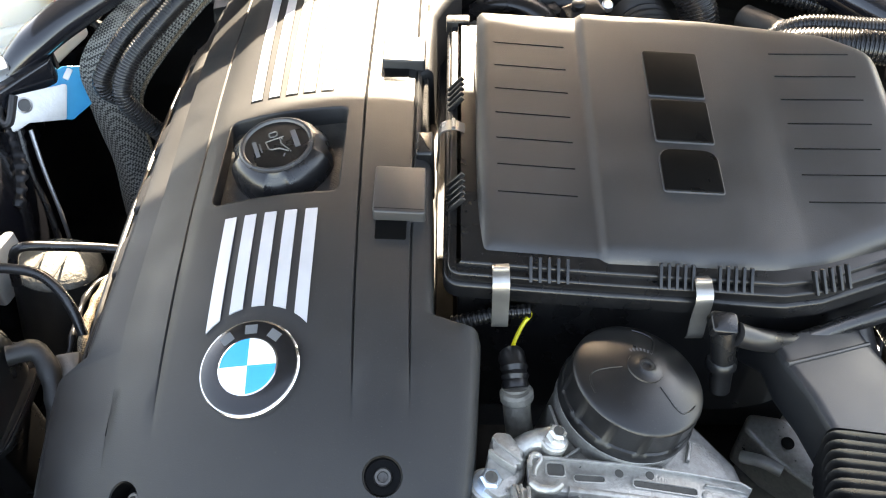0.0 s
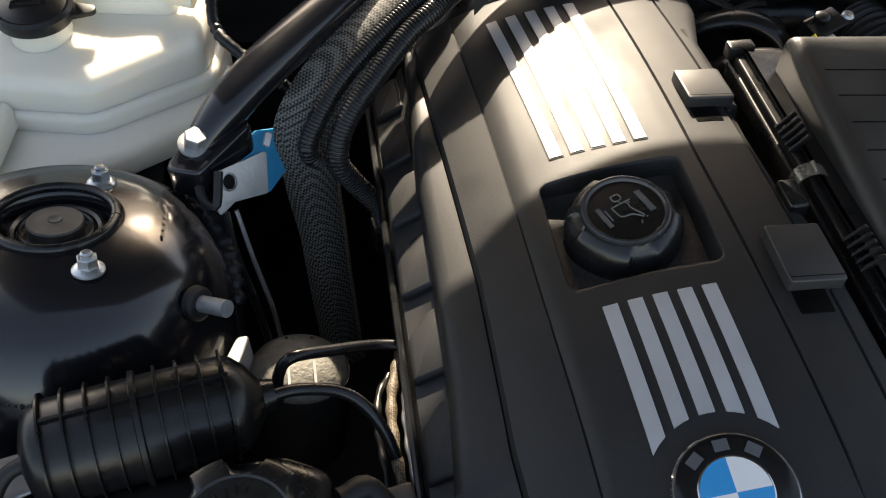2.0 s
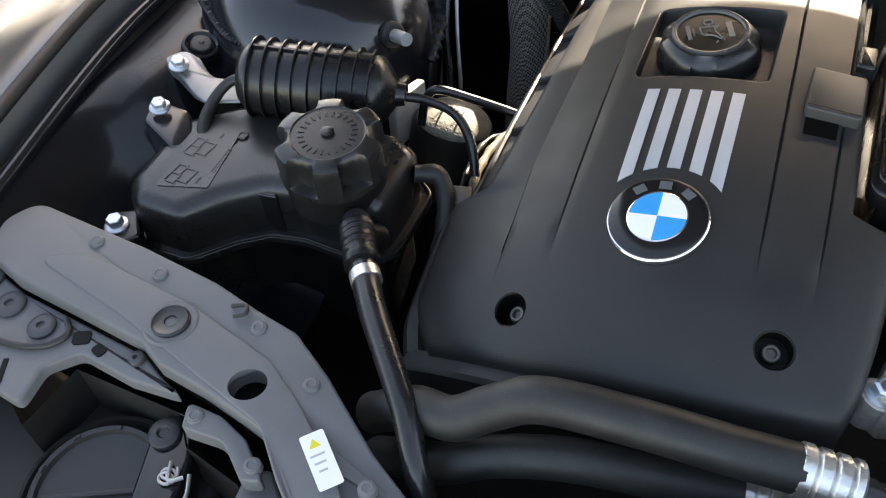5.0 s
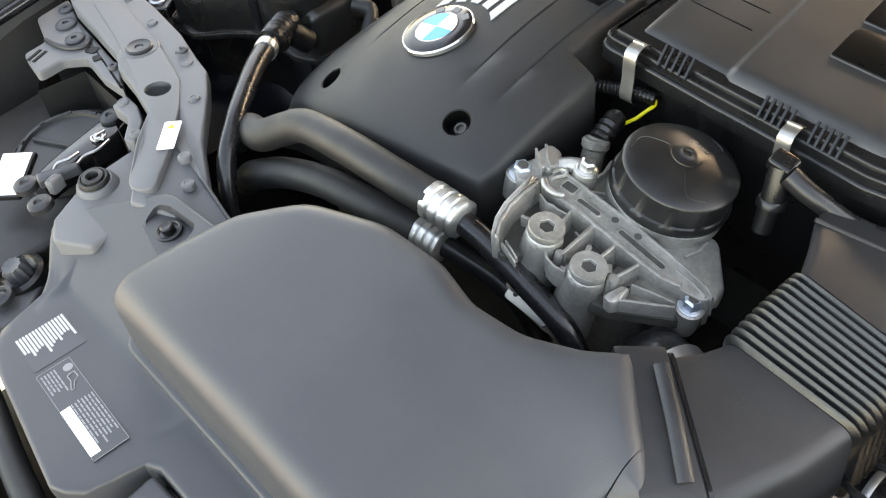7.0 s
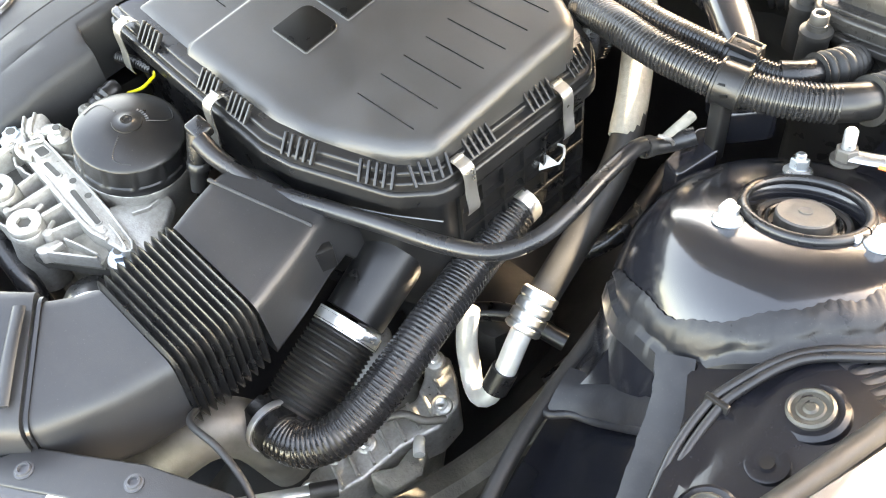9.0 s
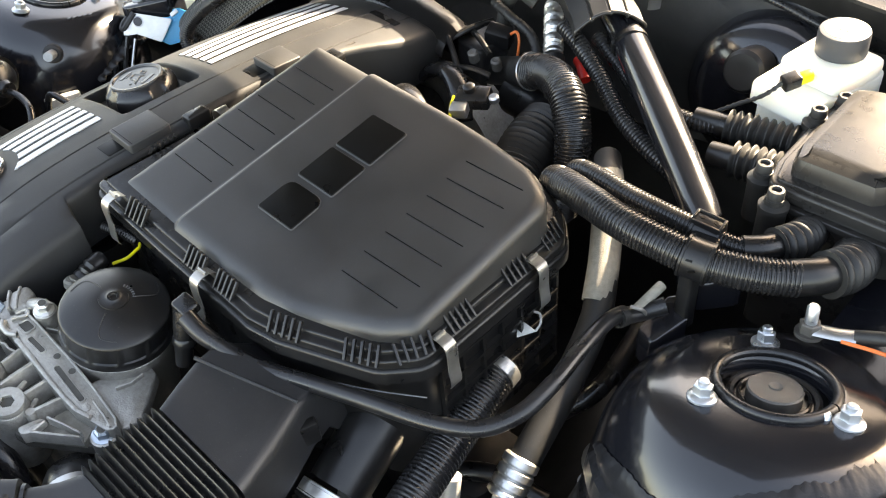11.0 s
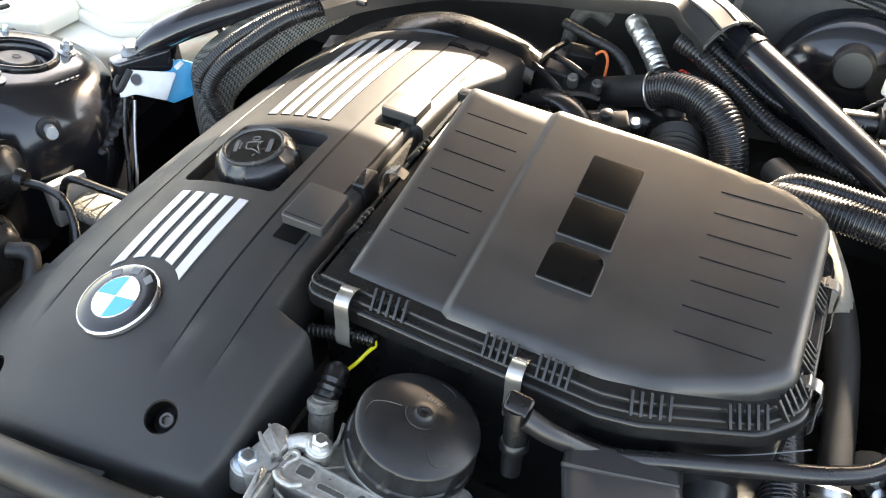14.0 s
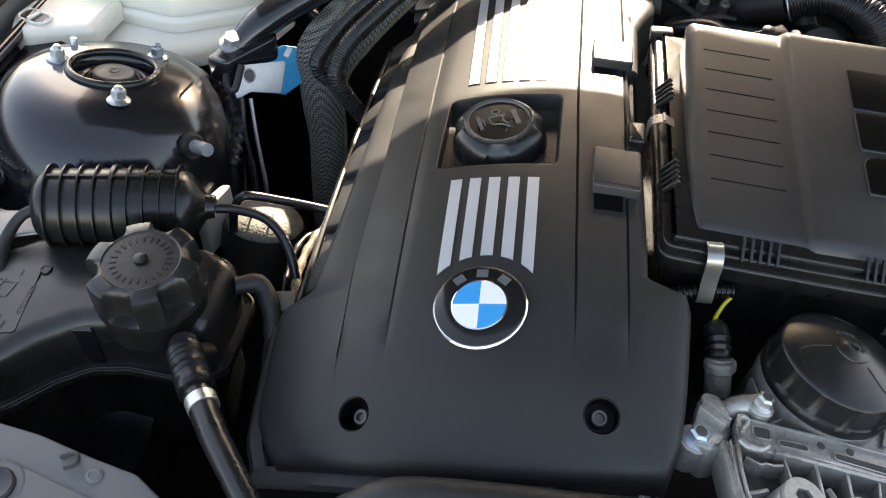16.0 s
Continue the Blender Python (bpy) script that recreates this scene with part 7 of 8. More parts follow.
part("conduit", corrugated([(.200, .885, .880), (.240, .872, .862), (.290, .850, .848), (.345, .846, .846), (.375, .851, .846)], .0080, .0046, .0014, 14), CORR, lm)

# two corrugated looms to the control unit box
lm2 = thing("wiring_loom", "two thick corrugated looms held by a black clamp", "wiring loom")
C = [(.283, .712, .775), (.290, .695, .820), (.306, .674, .852), (.330, .662, .864), (.365, .650, .870), (.403, .643, .870), (.440, .644, .867), (.477, .650, .863), (.517, .665, .861), (.546, .683, .860)]
part("conduit", corrugated(C, .0150, .0036, .0014, 18), CORR, lm2)
D = [(.300, .720, .790), (.306, .700, .840), (.322, .690, .864), (.350, .685, .869), (.385, .681, .868), (.430, .682, .865), (.459, .685, .861), (.480, .687, .858), (.496, .692, .857)]
part("conduit", corrugated(D, .0092, .0034, .0012, 16), CORR, lm2)
for boot, bell, r in ((((.540, .680, .860), (.553, .692, .860), (.561, .706, .858)), ((.560, .703, .858), (.567, .722, .854), (.566, .745, .844), (.561, .766, .834)), .0155),
                      (((.492, .690, .857), (.504, .700, .857), (.513, .716, .855)), ((.511, .712, .855), (.518, .728, .853), (.520, .748, .847), (.517, .766, .840)), .0122)):
    part("boot", tube(boot, r, 18, .003), BLACK, lm2, "smooth rubber boot")
    part("bellows", tube(bell, r + .0030, 22, .0008, lambda s: .0038 * abs(math.cos(s * 400)) - .0020), RUBBER, lm2, "ribbed rubber bellows")
shell = part("clamp", tube([(.462, .6472, .8645), (.473, .6494, .8633), (.485, .6520, .8622)], .0178, 28, .003), BLACK, lm2, "black clamp shell")
part("clamp", tube([(.448, .6835, .8625), (.460, .6850, .8610), (.473, .6862, .8590)], .0120, 24, .003), BLACK, lm2, "black clamp shell")
for u in (-.0105, .0105):
    part("clamp_rib", lathe([(.0176, -.0014), (.0192, -.0010), (.0192, .0010), (.0176, .0014)], 36, aim((.473 + u, .6494 + u * .2, .8633 - u * .1), (1, .2, -.1))), BLACK, lm2)
    part("clamp_rib", lathe([(.0118, -.0016), (.0138, -.0010), (.0138, .0010), (.0118, .0016)], 32, aim((.460 + u * 1.1, .6850 + u * .12, .8610 - u * .14), (1, .12, -.14))), BLACK, lm2)
part("clamp_bridge", box(.024, .016, .012, .002, pose(.467, .668, .858, 0, 0, 8)), BLACK, lm2)
latch = part("clamp_latch", box(.028, .015, .0040, .0012, pose(.461, .6850, .8715, 0, 6, 7)), BLACK, lm2)
for dx, dy, lx, ly in ((-.0125, 0, .0025, .017), (.0125, 0, .0025, .017), (0, .0075, .026, .0022), (0, -.0075, .026, .0022)):
    part("latch_rim", box(lx, ly, .0018, .0005, pose(.461, .6850, .8752, 0, 6, 7) @ Matrix.Translation((dx, dy, 0))), BLACK, latch)
for u in (-.006, .006):
    part("latch_hole", lathe([(.0022, 0), (.0022, .0005)], 14, pose(.461, .6850, .8754, 0, 6, 7) @ Matrix.Translation((u, .001, 0))), EMBLEM, latch)
part("shell_slot", box(.010, .0018, .0014, 0, aim((.471, .6345, .8722), (-.1, -.75, .6))), EMBLEM, shell)
part("shell_slot", box(.006, .0018, .0014, 0, aim((.478, .6320, .8650), (-.1, -.97, .2))), EMBLEM, shell)
part("clamp_foot", solid(rounded([(.462, .640), (.476, .638), (.479, .650), (.466, .653)], .003), .79, .852, .003), BLACK, lm2)
part("tower_bracket", solid(rounded([(.446, .610), (.466, .602), (.478, .640), (.466, .662), (.450, .650)], .006), .760, lambda x, y: .795 + .4 * max(0, y - .62), .003), PAINT, lm2, "dark bracket on the tower")

# ---- control unit box ----
ecu = thing("control_unit_box", "dark grey control unit box with a bolted stepped lid", "control unit box")
base = rounded([(.474, .768, .012), (.712, .768, .012), (.715, 1.00, .02), (.462, .93, .02), (.466, .80, .01)], .012, 5)
part("base", solid(base, .70, .861, .003), ECU_LID, ecu)
part("lower_flange", solid(inset(base, -.006), .852, .858, .0015), ECU_LID, ecu)
part("lid", solid(inset(base, -.003), .862, .8735, .003, steps=3), ECU_LID, ecu)
part("lid_bead", solid(inset(base, .003), .8725, .8765, .0015), ECU_LID, ecu)
part("lid_seam", solid(inset(base, .0), .8600, .8630), RUBBER, ecu)
rise = rounded([(.483, .782, .010), (.556, .782, .006), (.572, .800, .006), (.640, .800, .006), (.656, .782, .006), (.700, .782, .012), (.703, .985, .02), (.474, .925, .02), (.476, .81, .01)], .01, 5)
part("lid_rise", solid(rise, .874, lambda x, y: .897 + .01 * (y - .80), .012, steps=2), ECU_LID, ecu)
for x, y, z in ((.487, .751, .871), (.461, .779, .872), (.462, .880, .878), (.472, .914, .879), (.62, .757, .868)):
    ear = part("bolt_post", lathe([(.0125, -.05), (.0125, -.012), (.0135, -.0105), (.0135, -.006), (.0090, -.004), (.0088, 0)], 28, Matrix.Translation((x, y, z))), RUBBER, ecu)
    part("bolt", lathe([(.0084, 0), (.0084, .0012), (.0076, .0016), (.0076, .0085), (.0066, .0098), (.0046, .0100), (.0038, .0076), (.0004, .0074)], 24, Matrix.Translation((x, y, z))), RUBBER, ear)
for p, q in (((.352, .853, .846), (.462, .868, .850)), ((.392, .814, .842), (.470, .822, .848))):
    p, q = Vector(p), Vector(q)
    part("bellows", tube([tuple(p.lerp(q, f)) for f in (.30, .55, .8, 1)], .0165, 20, .0011, lambda s: .0024 * math.cos(s * 760)), RUBBER, ecu, "ribbed rubber bellows")
    part("boot", tube([tuple(p.lerp(q, f)) for f in (-.02, .12, .34)], .0125, 16, .004), BLACK, ecu)

# ---- brake fluid tank and booster ----
bf = thing("brake_fluid_tank", "white brake fluid tank with a black ridged cap", "brake fluid tank")
lowp = rounded([(.388, .900), (.452, .888), (.474, .985), (.408, 1.00)], .010, 4)
part("lower_body", solid(lowp, .79, .864, .004), TANK, bf)
upp = rounded([(.380, .896), (.456, .880), (.482, .990), (.400, 1.008)], .012, 4)
part("upper_body", solid(upp, .860, lambda x, y: .882 + .04 * (y - .90), .006), TANK, bf)
part("upper_step", solid(rounded([(.392, .930), (.462, .912), (.480, .985), (.404, 1.002)], .010, 4), .878, lambda x, y: .898 + .03 * (y - .93), .006), TANK, bf)
M = aim((.437, .970, .894), (0, -.05, 1)) @ Matrix.Diagonal((.94, .94, 1, 1))
part("neck", lathe([(.025, -.01), (.025, .010)], 32, M), TANK, bf)
bc = part("screw_cap", lathe([(.0262, .006), (.0268, .008), (.0268, .028), (.0255, .0305), (.0225, .0312), (.002, .0312)], 72, M, wave=lambda f, i: 1 - (.025 if i in (1, 2) and (f * 36) % 1 < .5 else 0)), DUCT, bf, "dark grey ridged screw cap")
part("cap_print", lathe([(.0205, .0308), (.0205, .0316), (.0150, .0316), (.0148, .0308)], 40, M), LABEL_PRINT, bc, "pale print ring")
part("cap_print", box(.014, .007, .0006, 0, M @ Matrix.Translation((0, 0, .0311))), LABEL_PRINT, bc, "plain pale bar")
plugp = part("level_plug", box(.014, .018, .012, .002, aim((.421, .900, .889), (.1, -.3, 1)) @ pose(0, 0, 0, 0, 0, -30)), BLACK, bf, "level sensor plug")
part("plug_collar", box(.010, .016, .010, .003, aim((.430, .910, .893), (.1, -.3, 1)) @ pose(0, 0, 0, 0, 0, -30)), YELLOW, plugp, "yellow collar")
part("sensor_wire", tube([(.416, .892, .893), (.404, .880, .880), (.385, .872, .868), (.365, .862, .855)], .0022, 8, .003, lambda s: .0006 * math.sin(s * 900)), BLACK, bf)
boost = thing("brake_booster", "round black brake booster at the firewall", "brake booster")
part("drum", lathe([(.02, -.04), (.06, -.038), (.09, -.02), (.098, 0), (.098, .03)], 48, aim((.35, 1.015, .79), (0, 1, 0))), PAINT, boost)
part("cap", lathe([(.024, 0), (.024, .03), (.020, .034)], 32, aim((.350, .975, .850), (0, -1, .25))), BLACK, boost)
hk = thing("metal_hook", "small bent zinc bracket on the firewall", "bracket")
part("strip", tube([(.205, .992, .870), (.210, .988, .900), (.216, .984, .915), (.222, .975, .908)], .008, 8, .004, flat=.25), STEEL, hk)
cb = thing("firewall_cable", "thin black corrugated cable along the cowl", "cable")
part("conduit", corrugated([(.16, 1.035, .895), (.24, 1.035, .900), (.32, 1.03, .902), (.38, 1.03, .890), (.45, 1.02, .88)], .0038, .0042, .0006, 10), CORR, cb)
insul = thing("firewall_mat", "black quilted mat on the firewall", "insulation")
part("mat", sheet([[(x, 1.036 - .012 * math.sin(x * 14) - .02 * math.sin(z * 25) ** 2, z) for z in np.linspace(.55, .93, 9)] for x in np.linspace(-.5, .68, 30)], thick=.004), RUBBER, insul)

# ---- intake hoses behind the air box ----
ih = thing("intake_hose", "thick corrugated intake hose bent over the air box", "hose")
part("hose", corrugated([(.153, .824, .846), (.176, .820, .856), (.206, .808, .860), (.233, .790, .853), (.252, .774, .826), (.258, .762, .790), (.255, .75, .74)], .0198, .0036, .0014, 24), CORR, ih)
part("clamp", lathe([(.0214, -.0012), (.0222, 0), (.0214, .0012)], 32, aim((.154, .824, .847), (.9, -.15, .4))), STEEL, ih, "thin steel ring")
part("pipe", tube([(.156, .823, .848), (.128, .842, .830), (.090, .866, .806), (.04, .885, .78)], .0180, 20), RUBBER, ih)
ih2 = thing("intake_hose", "black ribbed bellows behind the air box", "hose")
part("bellows", tube([(.195, .800, .800), (.200, .768, .800), (.210, .730, .790), (.222, .690, .780)], .030, 24, .0018, lambda s: .0025 * math.cos(s * 900)), RUBBER, ih2)
part("pipe", tube([(.195, .80, .80), (.17, .84, .79), (.10, .86, .78)], .027, 20), BLACK, ih2)
sn = thing("pressure_sensor", "small black sensor with a plug and bolt", "sensor")
M = aim((.128, .755, .832), (0, -.25, 1)) @ pose(0, 0, 0, 0, 0, 25)
part("body", box(.040, .026, .014, .003, M), BLACK, sn)
part("dome", lathe([(.007, .012), (.007, .020), (.004, .022)], 18, M @ Matrix.Translation((-.004, .004, 0))), BLACK, sn)
part("plug", box(.020, .018, .012, .002, M @ Matrix.Translation((-.012, -.018, 0))), STEEL, sn, "grey plug")
part("bolt", lathe([(.006, .010), (.006, .016), (.004, .018)], 16, M @ Matrix.Translation((.026, -.004, -.004))), ZINC, sn)
part("yellow_wire", tube([(.111, .739, .841), (.118, .725, .832), (.131, .709, .817)], .0020, 8, .003), YELLOW, sn)
throttle = thing("throttle_body", "dark throttle body with black plug behind the cover", "throttle body")
part("plug", box(.034, .022, .022, .004, pose(.050, .888, .825, 20, 10, 20)), BLACK, throttle)
part("orange_wire", tube([(.065, .886, .836), (.078, .888, .846), (.086, .884, .838), (.086, .880, .816)], .0018, 8, .003), ORANGE, throttle, "orange wire pair")
part("black_wire", tube([(.086, .880, .818), (.087, .874, .800), (.09, .86, .78)], .0020, 8), BLACK, throttle)
part("bracket", solid(rounded([(.00, .86), (.05, .85), (.055, .90), (.01, .92)], .008), .78, .825, .004), PAINT_DARK, throttle)
part("pipe_elbow", tube([(.020, .925, .80), (.028, .930, .850), (.045, .935, .872), (.07, .94, .86)], .0095, 14), ALU_SHADE, throttle)
for p, q in (((.000, .845, .838), (.060, .800, .832)), ((.020, .872, .836), (.075, .842, .834)), ((.060, .800, .832), (.098, .815, .826)), ((.030, .900, .842), (.010, .840, .836))):
    part("strut", tube([p, tuple((Vector(p) + Vector(q)) / 2 + Vector((0, 0, .003))), q], .0038, 8), BLACK, throttle)
for x, y, z in ((.062, .826, .838), (.088, .838, .830)):
    part("clip_nut", lathe([(.0065, -.01), (.0065, .003), (.0045, .005), (.0025, .004)], 18, aim((x, y, z), (.1, -.3, 1))), DULL, throttle)
part("wire_loom", tube([(.02, .915, .858), (.055, .905, .852), (.100, .895, .838), (.140, .86, .80)], .0062, 10, .003, lambda s: .0006 * math.sin(s * 900)), RUBBER, throttle)
for pts in (((.000, .800, .800), (.030, .796, .822), (.062, .785, .832), (.090, .770, .824), (.108, .752, .800)), ((.005, .735, .800), (.035, .727, .826), (.068, .712, .836), (.095, .698, .828), (.112, .682, .805))):
    part("intake_runner", tube(pts, .0135, 18, .004, flat=.6), RUBBER_SHINY, throttle, "shiny black intake runner")
part("connector_block", box(.030, .018, .016, .003, pose(.094, .790, .806, 15, 0, 30)), BLACK, throttle)
pp = thing("foil_pipe", "pipe wrapped in silver foil behind the hoses", "pipe")
part("foil", tube([(.100, .935, .868), (.126, .901, .860), (.152, .867, .847)], .0115, 16, .003, lambda s: .0012 * math.sin(s * 900)), ALU_BRIGHT, pp)
part("rubber_end", tube([(.154, .865, .846), (.176, .840, .826), (.190, .825, .796)], .0130, 16), RUBBER, pp)
part("red_grip", tube([(.172, .890, .836), (.184, .880, .838), (.198, .868, .830)], .0070, 10), RED, pp, "red plastic grip")

# ---- right side below the air box ----
ap = thing("aircon_pipe", "aluminium pipe with grey sleeve and crimped end", "pipe")
part("sleeve", tube([(.300, .770, .820), (.335, .722, .824), (.372, .666, .798), (.397, .620, .770), (.411, .560, .742), (.419, .500, .716), (.4205, .480, .705)], .0145, 18), RUBBER, ap, "grey rubber sleeve")
part("woven_sleeve", tube([(.318, .746, .823), (.337, .7195, .8235), (.372, .666, .798), (.387, .638, .782), (.391, .629, .776)], [.0150, .0152, .0152, .0152, .0146], 18), WOVEN, ap, "pale woven sleeve round the hose")
crimp((.4205, .4700, .7000), (.08, -.80, -.55), .0172, ap, .040)
part("pipe", tube([(.4210, .462, .694), (.4230, .446, .678), (.4240, .428, .655), (.4180, .414, .630), (.4060, .412, .617), (.3920, .418, .618), (.3830, .424, .634), (.3780, .428, .660), (.372, .440, .690)], .0102, 16), ALU_PALE, ap, "bright aluminium pipe")
part("black_clip", lathe([(.0125, -.012), (.0125, .012)], 20, aim((.4225, .4240, .648), (.1, .45, .75))), RUBBER_SHINY, ap)
wt = thing("bright_tab", "small folded bright metal tab on the air box", "bracket")
MT = aim((.366, .552, .786), (.28, -.80, .95))
part("tab", solid([(-.010, .005), (.000, -.0095), (.0105, .0065)], 0, .0012, 0, MT), ALU_PALE, wt)
part("tab_arm", tube([MT @ Vector(p) for p in ((.0095, .006, .0), (.008, .014, -.002), (.002, .020, -.004), (-.004, .018, -.006))], .0012, 8, .002), ALU_PALE, wt)
ch = thing("breather_hose", "thick corrugated black breather hose", "hose")
part("hose", corrugated([(.362, .520, .752), (.366, .495, .748), (.376, .440, .743), (.386, .390, .740), (.394, .345, .732), (.398, .305, .722), (.394, .272, .712), (.376, .250, .704), (.352, .243, .700), (.338, .244, .698)], .0184, .0040, .0011, 22), CORR, ch)
part("steel_end", lathe([(.0190, -.006), (.0195, .006)], 24, aim((.362, .522, .753), (-.1, .9, .1))), ALU_BRIGHT, ch, "shiny end band")
part("spring_clamp", lathe([(.0235, -.003), (.0245, .000), (.0235, .003)], 28, aim((.340, .2445, .698), (-1, 0, -.1))), STEEL, ch, "spring steel clamp")
part("stub", lathe([(.0215, -.02), (.0215, .012)], 28, aim((.336, .2445, .698), (-1, 0, -.1))), BLACK, ch)
cp = thing("charge_pipe", "black charge air pipe with steel clamp and bellows", "pipe")
P0, P1 = Vector((.312, .440, .762)), Vector((.338, .262, .686))
part("pipe", tube([tuple(P0.lerp(P1, f)) for f in (-.15, .1, .3, .50)], [.030, .0295, .0285, .0275], 28), BLACK, cp)
ax = P1 - P0
part("clamp", lathe([(.0305, -.006), (.0305, .006)], 36, aim(P0.lerp(P1, .55), ax)), ALU_BRIGHT, cp, "steel band clamp")
part("clamp_screw", tube([tuple(P0.lerp(P1, .55) + Vector((.026, -.002, .018))), tuple(P0.lerp(P1, .55) + Vector((.034, .006, .008)))], .005, 12, .003), ZINC, cp)
part("bellows", tube([tuple(P0.lerp(P1, f)) for f in (.53, .7, .85, 1.0)], [.0295, .0300, .0300, .0285], 28, .0012, lambda s: .0013 * math.cos(s * 1500)), RUBBER, cp, "finely ribbed rubber bellows")
part("flange", lathe([(.034, -.003), (.034, .003)], 32, aim(P0.lerp(P1, .02), ax)), BLACK, cp)
gp = thing("coolant_pipe", "smooth grey plastic pipe under the bellows", "pipe")
part("pipe", tube([(.330, .250, .62), (.318, .232, .68), (.308, .205, .705), (.292, .165, .690), (.270, .12, .65)], .0250, 24), DULL, gp)
part("cable", tube([(.325, .205, .760), (.345, .190, .778), (.380, .192, .782), (.412, .190, .776), (.436, .182, .765)], .0028, 10), RUBBER, gp, "thin black cable")
alt = thing("alternator", "cast aluminium alternator deep below the hoses", "alternator")
part("housing", lathe([(.060, -.10), (.062, -.02), (.060, .000), (.050, .010), (.020, .014)], 40, Matrix.Translation((.318, .352, .560)), wave=lambda f, i: 1 - .05 * max(0, math.cos(2 * math.pi * f * 9))), ALU_DIRTY, alt)
ring = rounded([(.322, .420), (.344, .432, .008), (.366, .420, .010), (.388, .402, .012), (.391, .372), (.378, .335), (.374, .290), (.362, .250), (.340, .236, .008), (.330, .262), (.338, .300), (.342, .345), (.352, .378), (.340, .400)], .008, 3)
flange = part("end_flange", solid(ring, .545, lambda x, y: .588 + .10 * (y - .33), .004), ALU, alt, "pale cast end flange")
for k in range(9):
    y = .258 + .0175 * k
    x = interp(y, [(.25, .348), (.30, .356), (.35, .364), (.40, .366)])
    part("flange_rib", box(.030, .0036, .010, .001, pose(x, y, .583 + .10 * (y - .33), 0, 0, -18)), ALU, flange)
for x, y in ((.351, .314), (.346, .250), (.378, .388), (.338, .418)):
    M = aim((x, y, .590 + .10 * (y - .33)), (.1, -.2, 1))
    part("bolt_boss", lathe([(.0105, -.02), (.0100, .003), (.0080, .0045)], 20, M), ALU, flange)
    part("bolt", lathe([(.0062, .004), (.0062, .0085), (.0046, .0100), (.0020, .0085)], 18, M), ALU_BRIGHT, flange, "bright bolt head")
for k in range(6):
    a = radians(-150 + 36 * k)
    part("vent_slot", box(.007, .020, .003, .001, pose(.318 + .040 * math.cos(a), .352 + .040 * math.sin(a), .5705, 0, 0, math.degrees(a) - 90)), EMBLEM, alt)
for p0, p1, r in (((.300, .395, .600), (.330, .425, .612), .0070), ((.262, .372, .612), (.292, .352, .622), .0060), ((.330, .300, .598), (.352, .276, .606), .0050), ((.386, .350, .590), (.402, .336, .600), .0056)):
    part("pipe_stub", tube([p0, tuple((Vector(p0) + Vector(p1)) / 2 + Vector((0, 0, .004))), p1], r, 12, .004), ALU_PALE, alt)
part("grimy_bracket", solid(rounded([(.372, .292), (.404, .300), (.410, .330), (.396, .352), (.384, .340), (.388, .318)], .006), .560, lambda x, y: .592 - .2 * (x - .37), .003), ALU_DIRTY, alt, "grimy bent bracket")
part("cable_clip", tube([(.350, .335, .605), (.366, .352, .612), (.382, .362, .606), (.392, .380, .598)], .0040, 10), DULL, alt)
top = part("upper_web", solid(rounded([(.270, .405), (.300, .400), (.338, .360), (.345, .330), (.320, .330), (.285, .360), (.262, .390)], .008), .575, lambda x, y: .628 + .2 * (y - .36), .005), ALU, alt, "pale cast web")
part("web_hole", lathe([(.006, 0), (.006, .001)], 16, aim((.300, .375, .6315), (0, -.2, 1))), EMBLEM, top)
br2 = thing("metal_strip", "bright metal strip beside the alternator", "bracket")
part("bright_strip", box(.010, .080, .008, .002, pose(.368, .212, .652, -8, 0, -32)), ALU_BRIGHT, br2, "bright metal strip")
part("dark_sleeve", tube([(.384, .236, .652), (.396, .256, .648)], .0075, 12, .004), RUBBER, br2)
sub_rail = thing("subframe_rail", "dusty brown-black subframe rail deep in the bay", "rail")
rows = []
for k in range(26):
    y = .16 + .015 * k
    x = .425 + .034 * ease((y - .2) / .25)
    dz = .004 * math.sin(y * 31)
    rows.append([(x - .030, y, .565 + dz), (x - .022, y, .600 + dz), (x - .012, y, .612 + dz), (x + .006, y, .618 + dz), (x + .016, y, .612 + dz), (x + .022, y, .570)])
part("rail", sheet(rows, thick=.004), DUSTY, sub_rail)
part("tag", box(.008, .016, .0006, 0, pose(.438, .290, .6195, 10, 10, -25)), LABEL, sub_rail, "pale tag")
for (x, y, z), l in (((.452, .47, .60), .10), ((.47, .36, .585), .08)):
    part("tube", tube([(x, y - l / 2, z), (x + .004, y, z + .006), (x - .004, y + l / 2, z + .012)], .009, 12), RUBBER, sub_rail)
dk = thing("heat_shield", "black shield plates low beside the engine", "shield")
part("plate", sheet([[(x, y, .50 + .05 * math.sin(x * 21 + y * 9)) for x in np.linspace(.22, .50, 12)] for y in np.linspace(.16, .72, 20)], thick=.01), RUBBER, dk)
for pts in (((.30, .46, .60), (.36, .50, .615), (.42, .52, .60)), ((.44, .62, .64), (.45, .56, .62), (.43, .48, .58)), ((.39, .58, .66), (.41, .62, .68), (.40, .70, .69))):
    part("pipe", tube(pts, .010, 12), RUBBER_SHINY, dk)
su = thing("steering_joint", "dark steering joint deep beside the tower", "joint")
part("joint", lathe([(.018, 0), (.020, .01), (.020, .035), (.015, .04)], 24, aim((.452, .56, .66), (.5, -.5, .6))), ALU, su)
part("bolt", lathe([(.008, 0), (.008, .016), (.005, .018)], 16, aim((.462, .53, .675), (.2, -.8, .5))), ZINC, su)
part("shaft", tube([(.43, .62, .60), (.46, .55, .66), (.475, .50, .66)], .012, 14), PAINT_DARK, su)

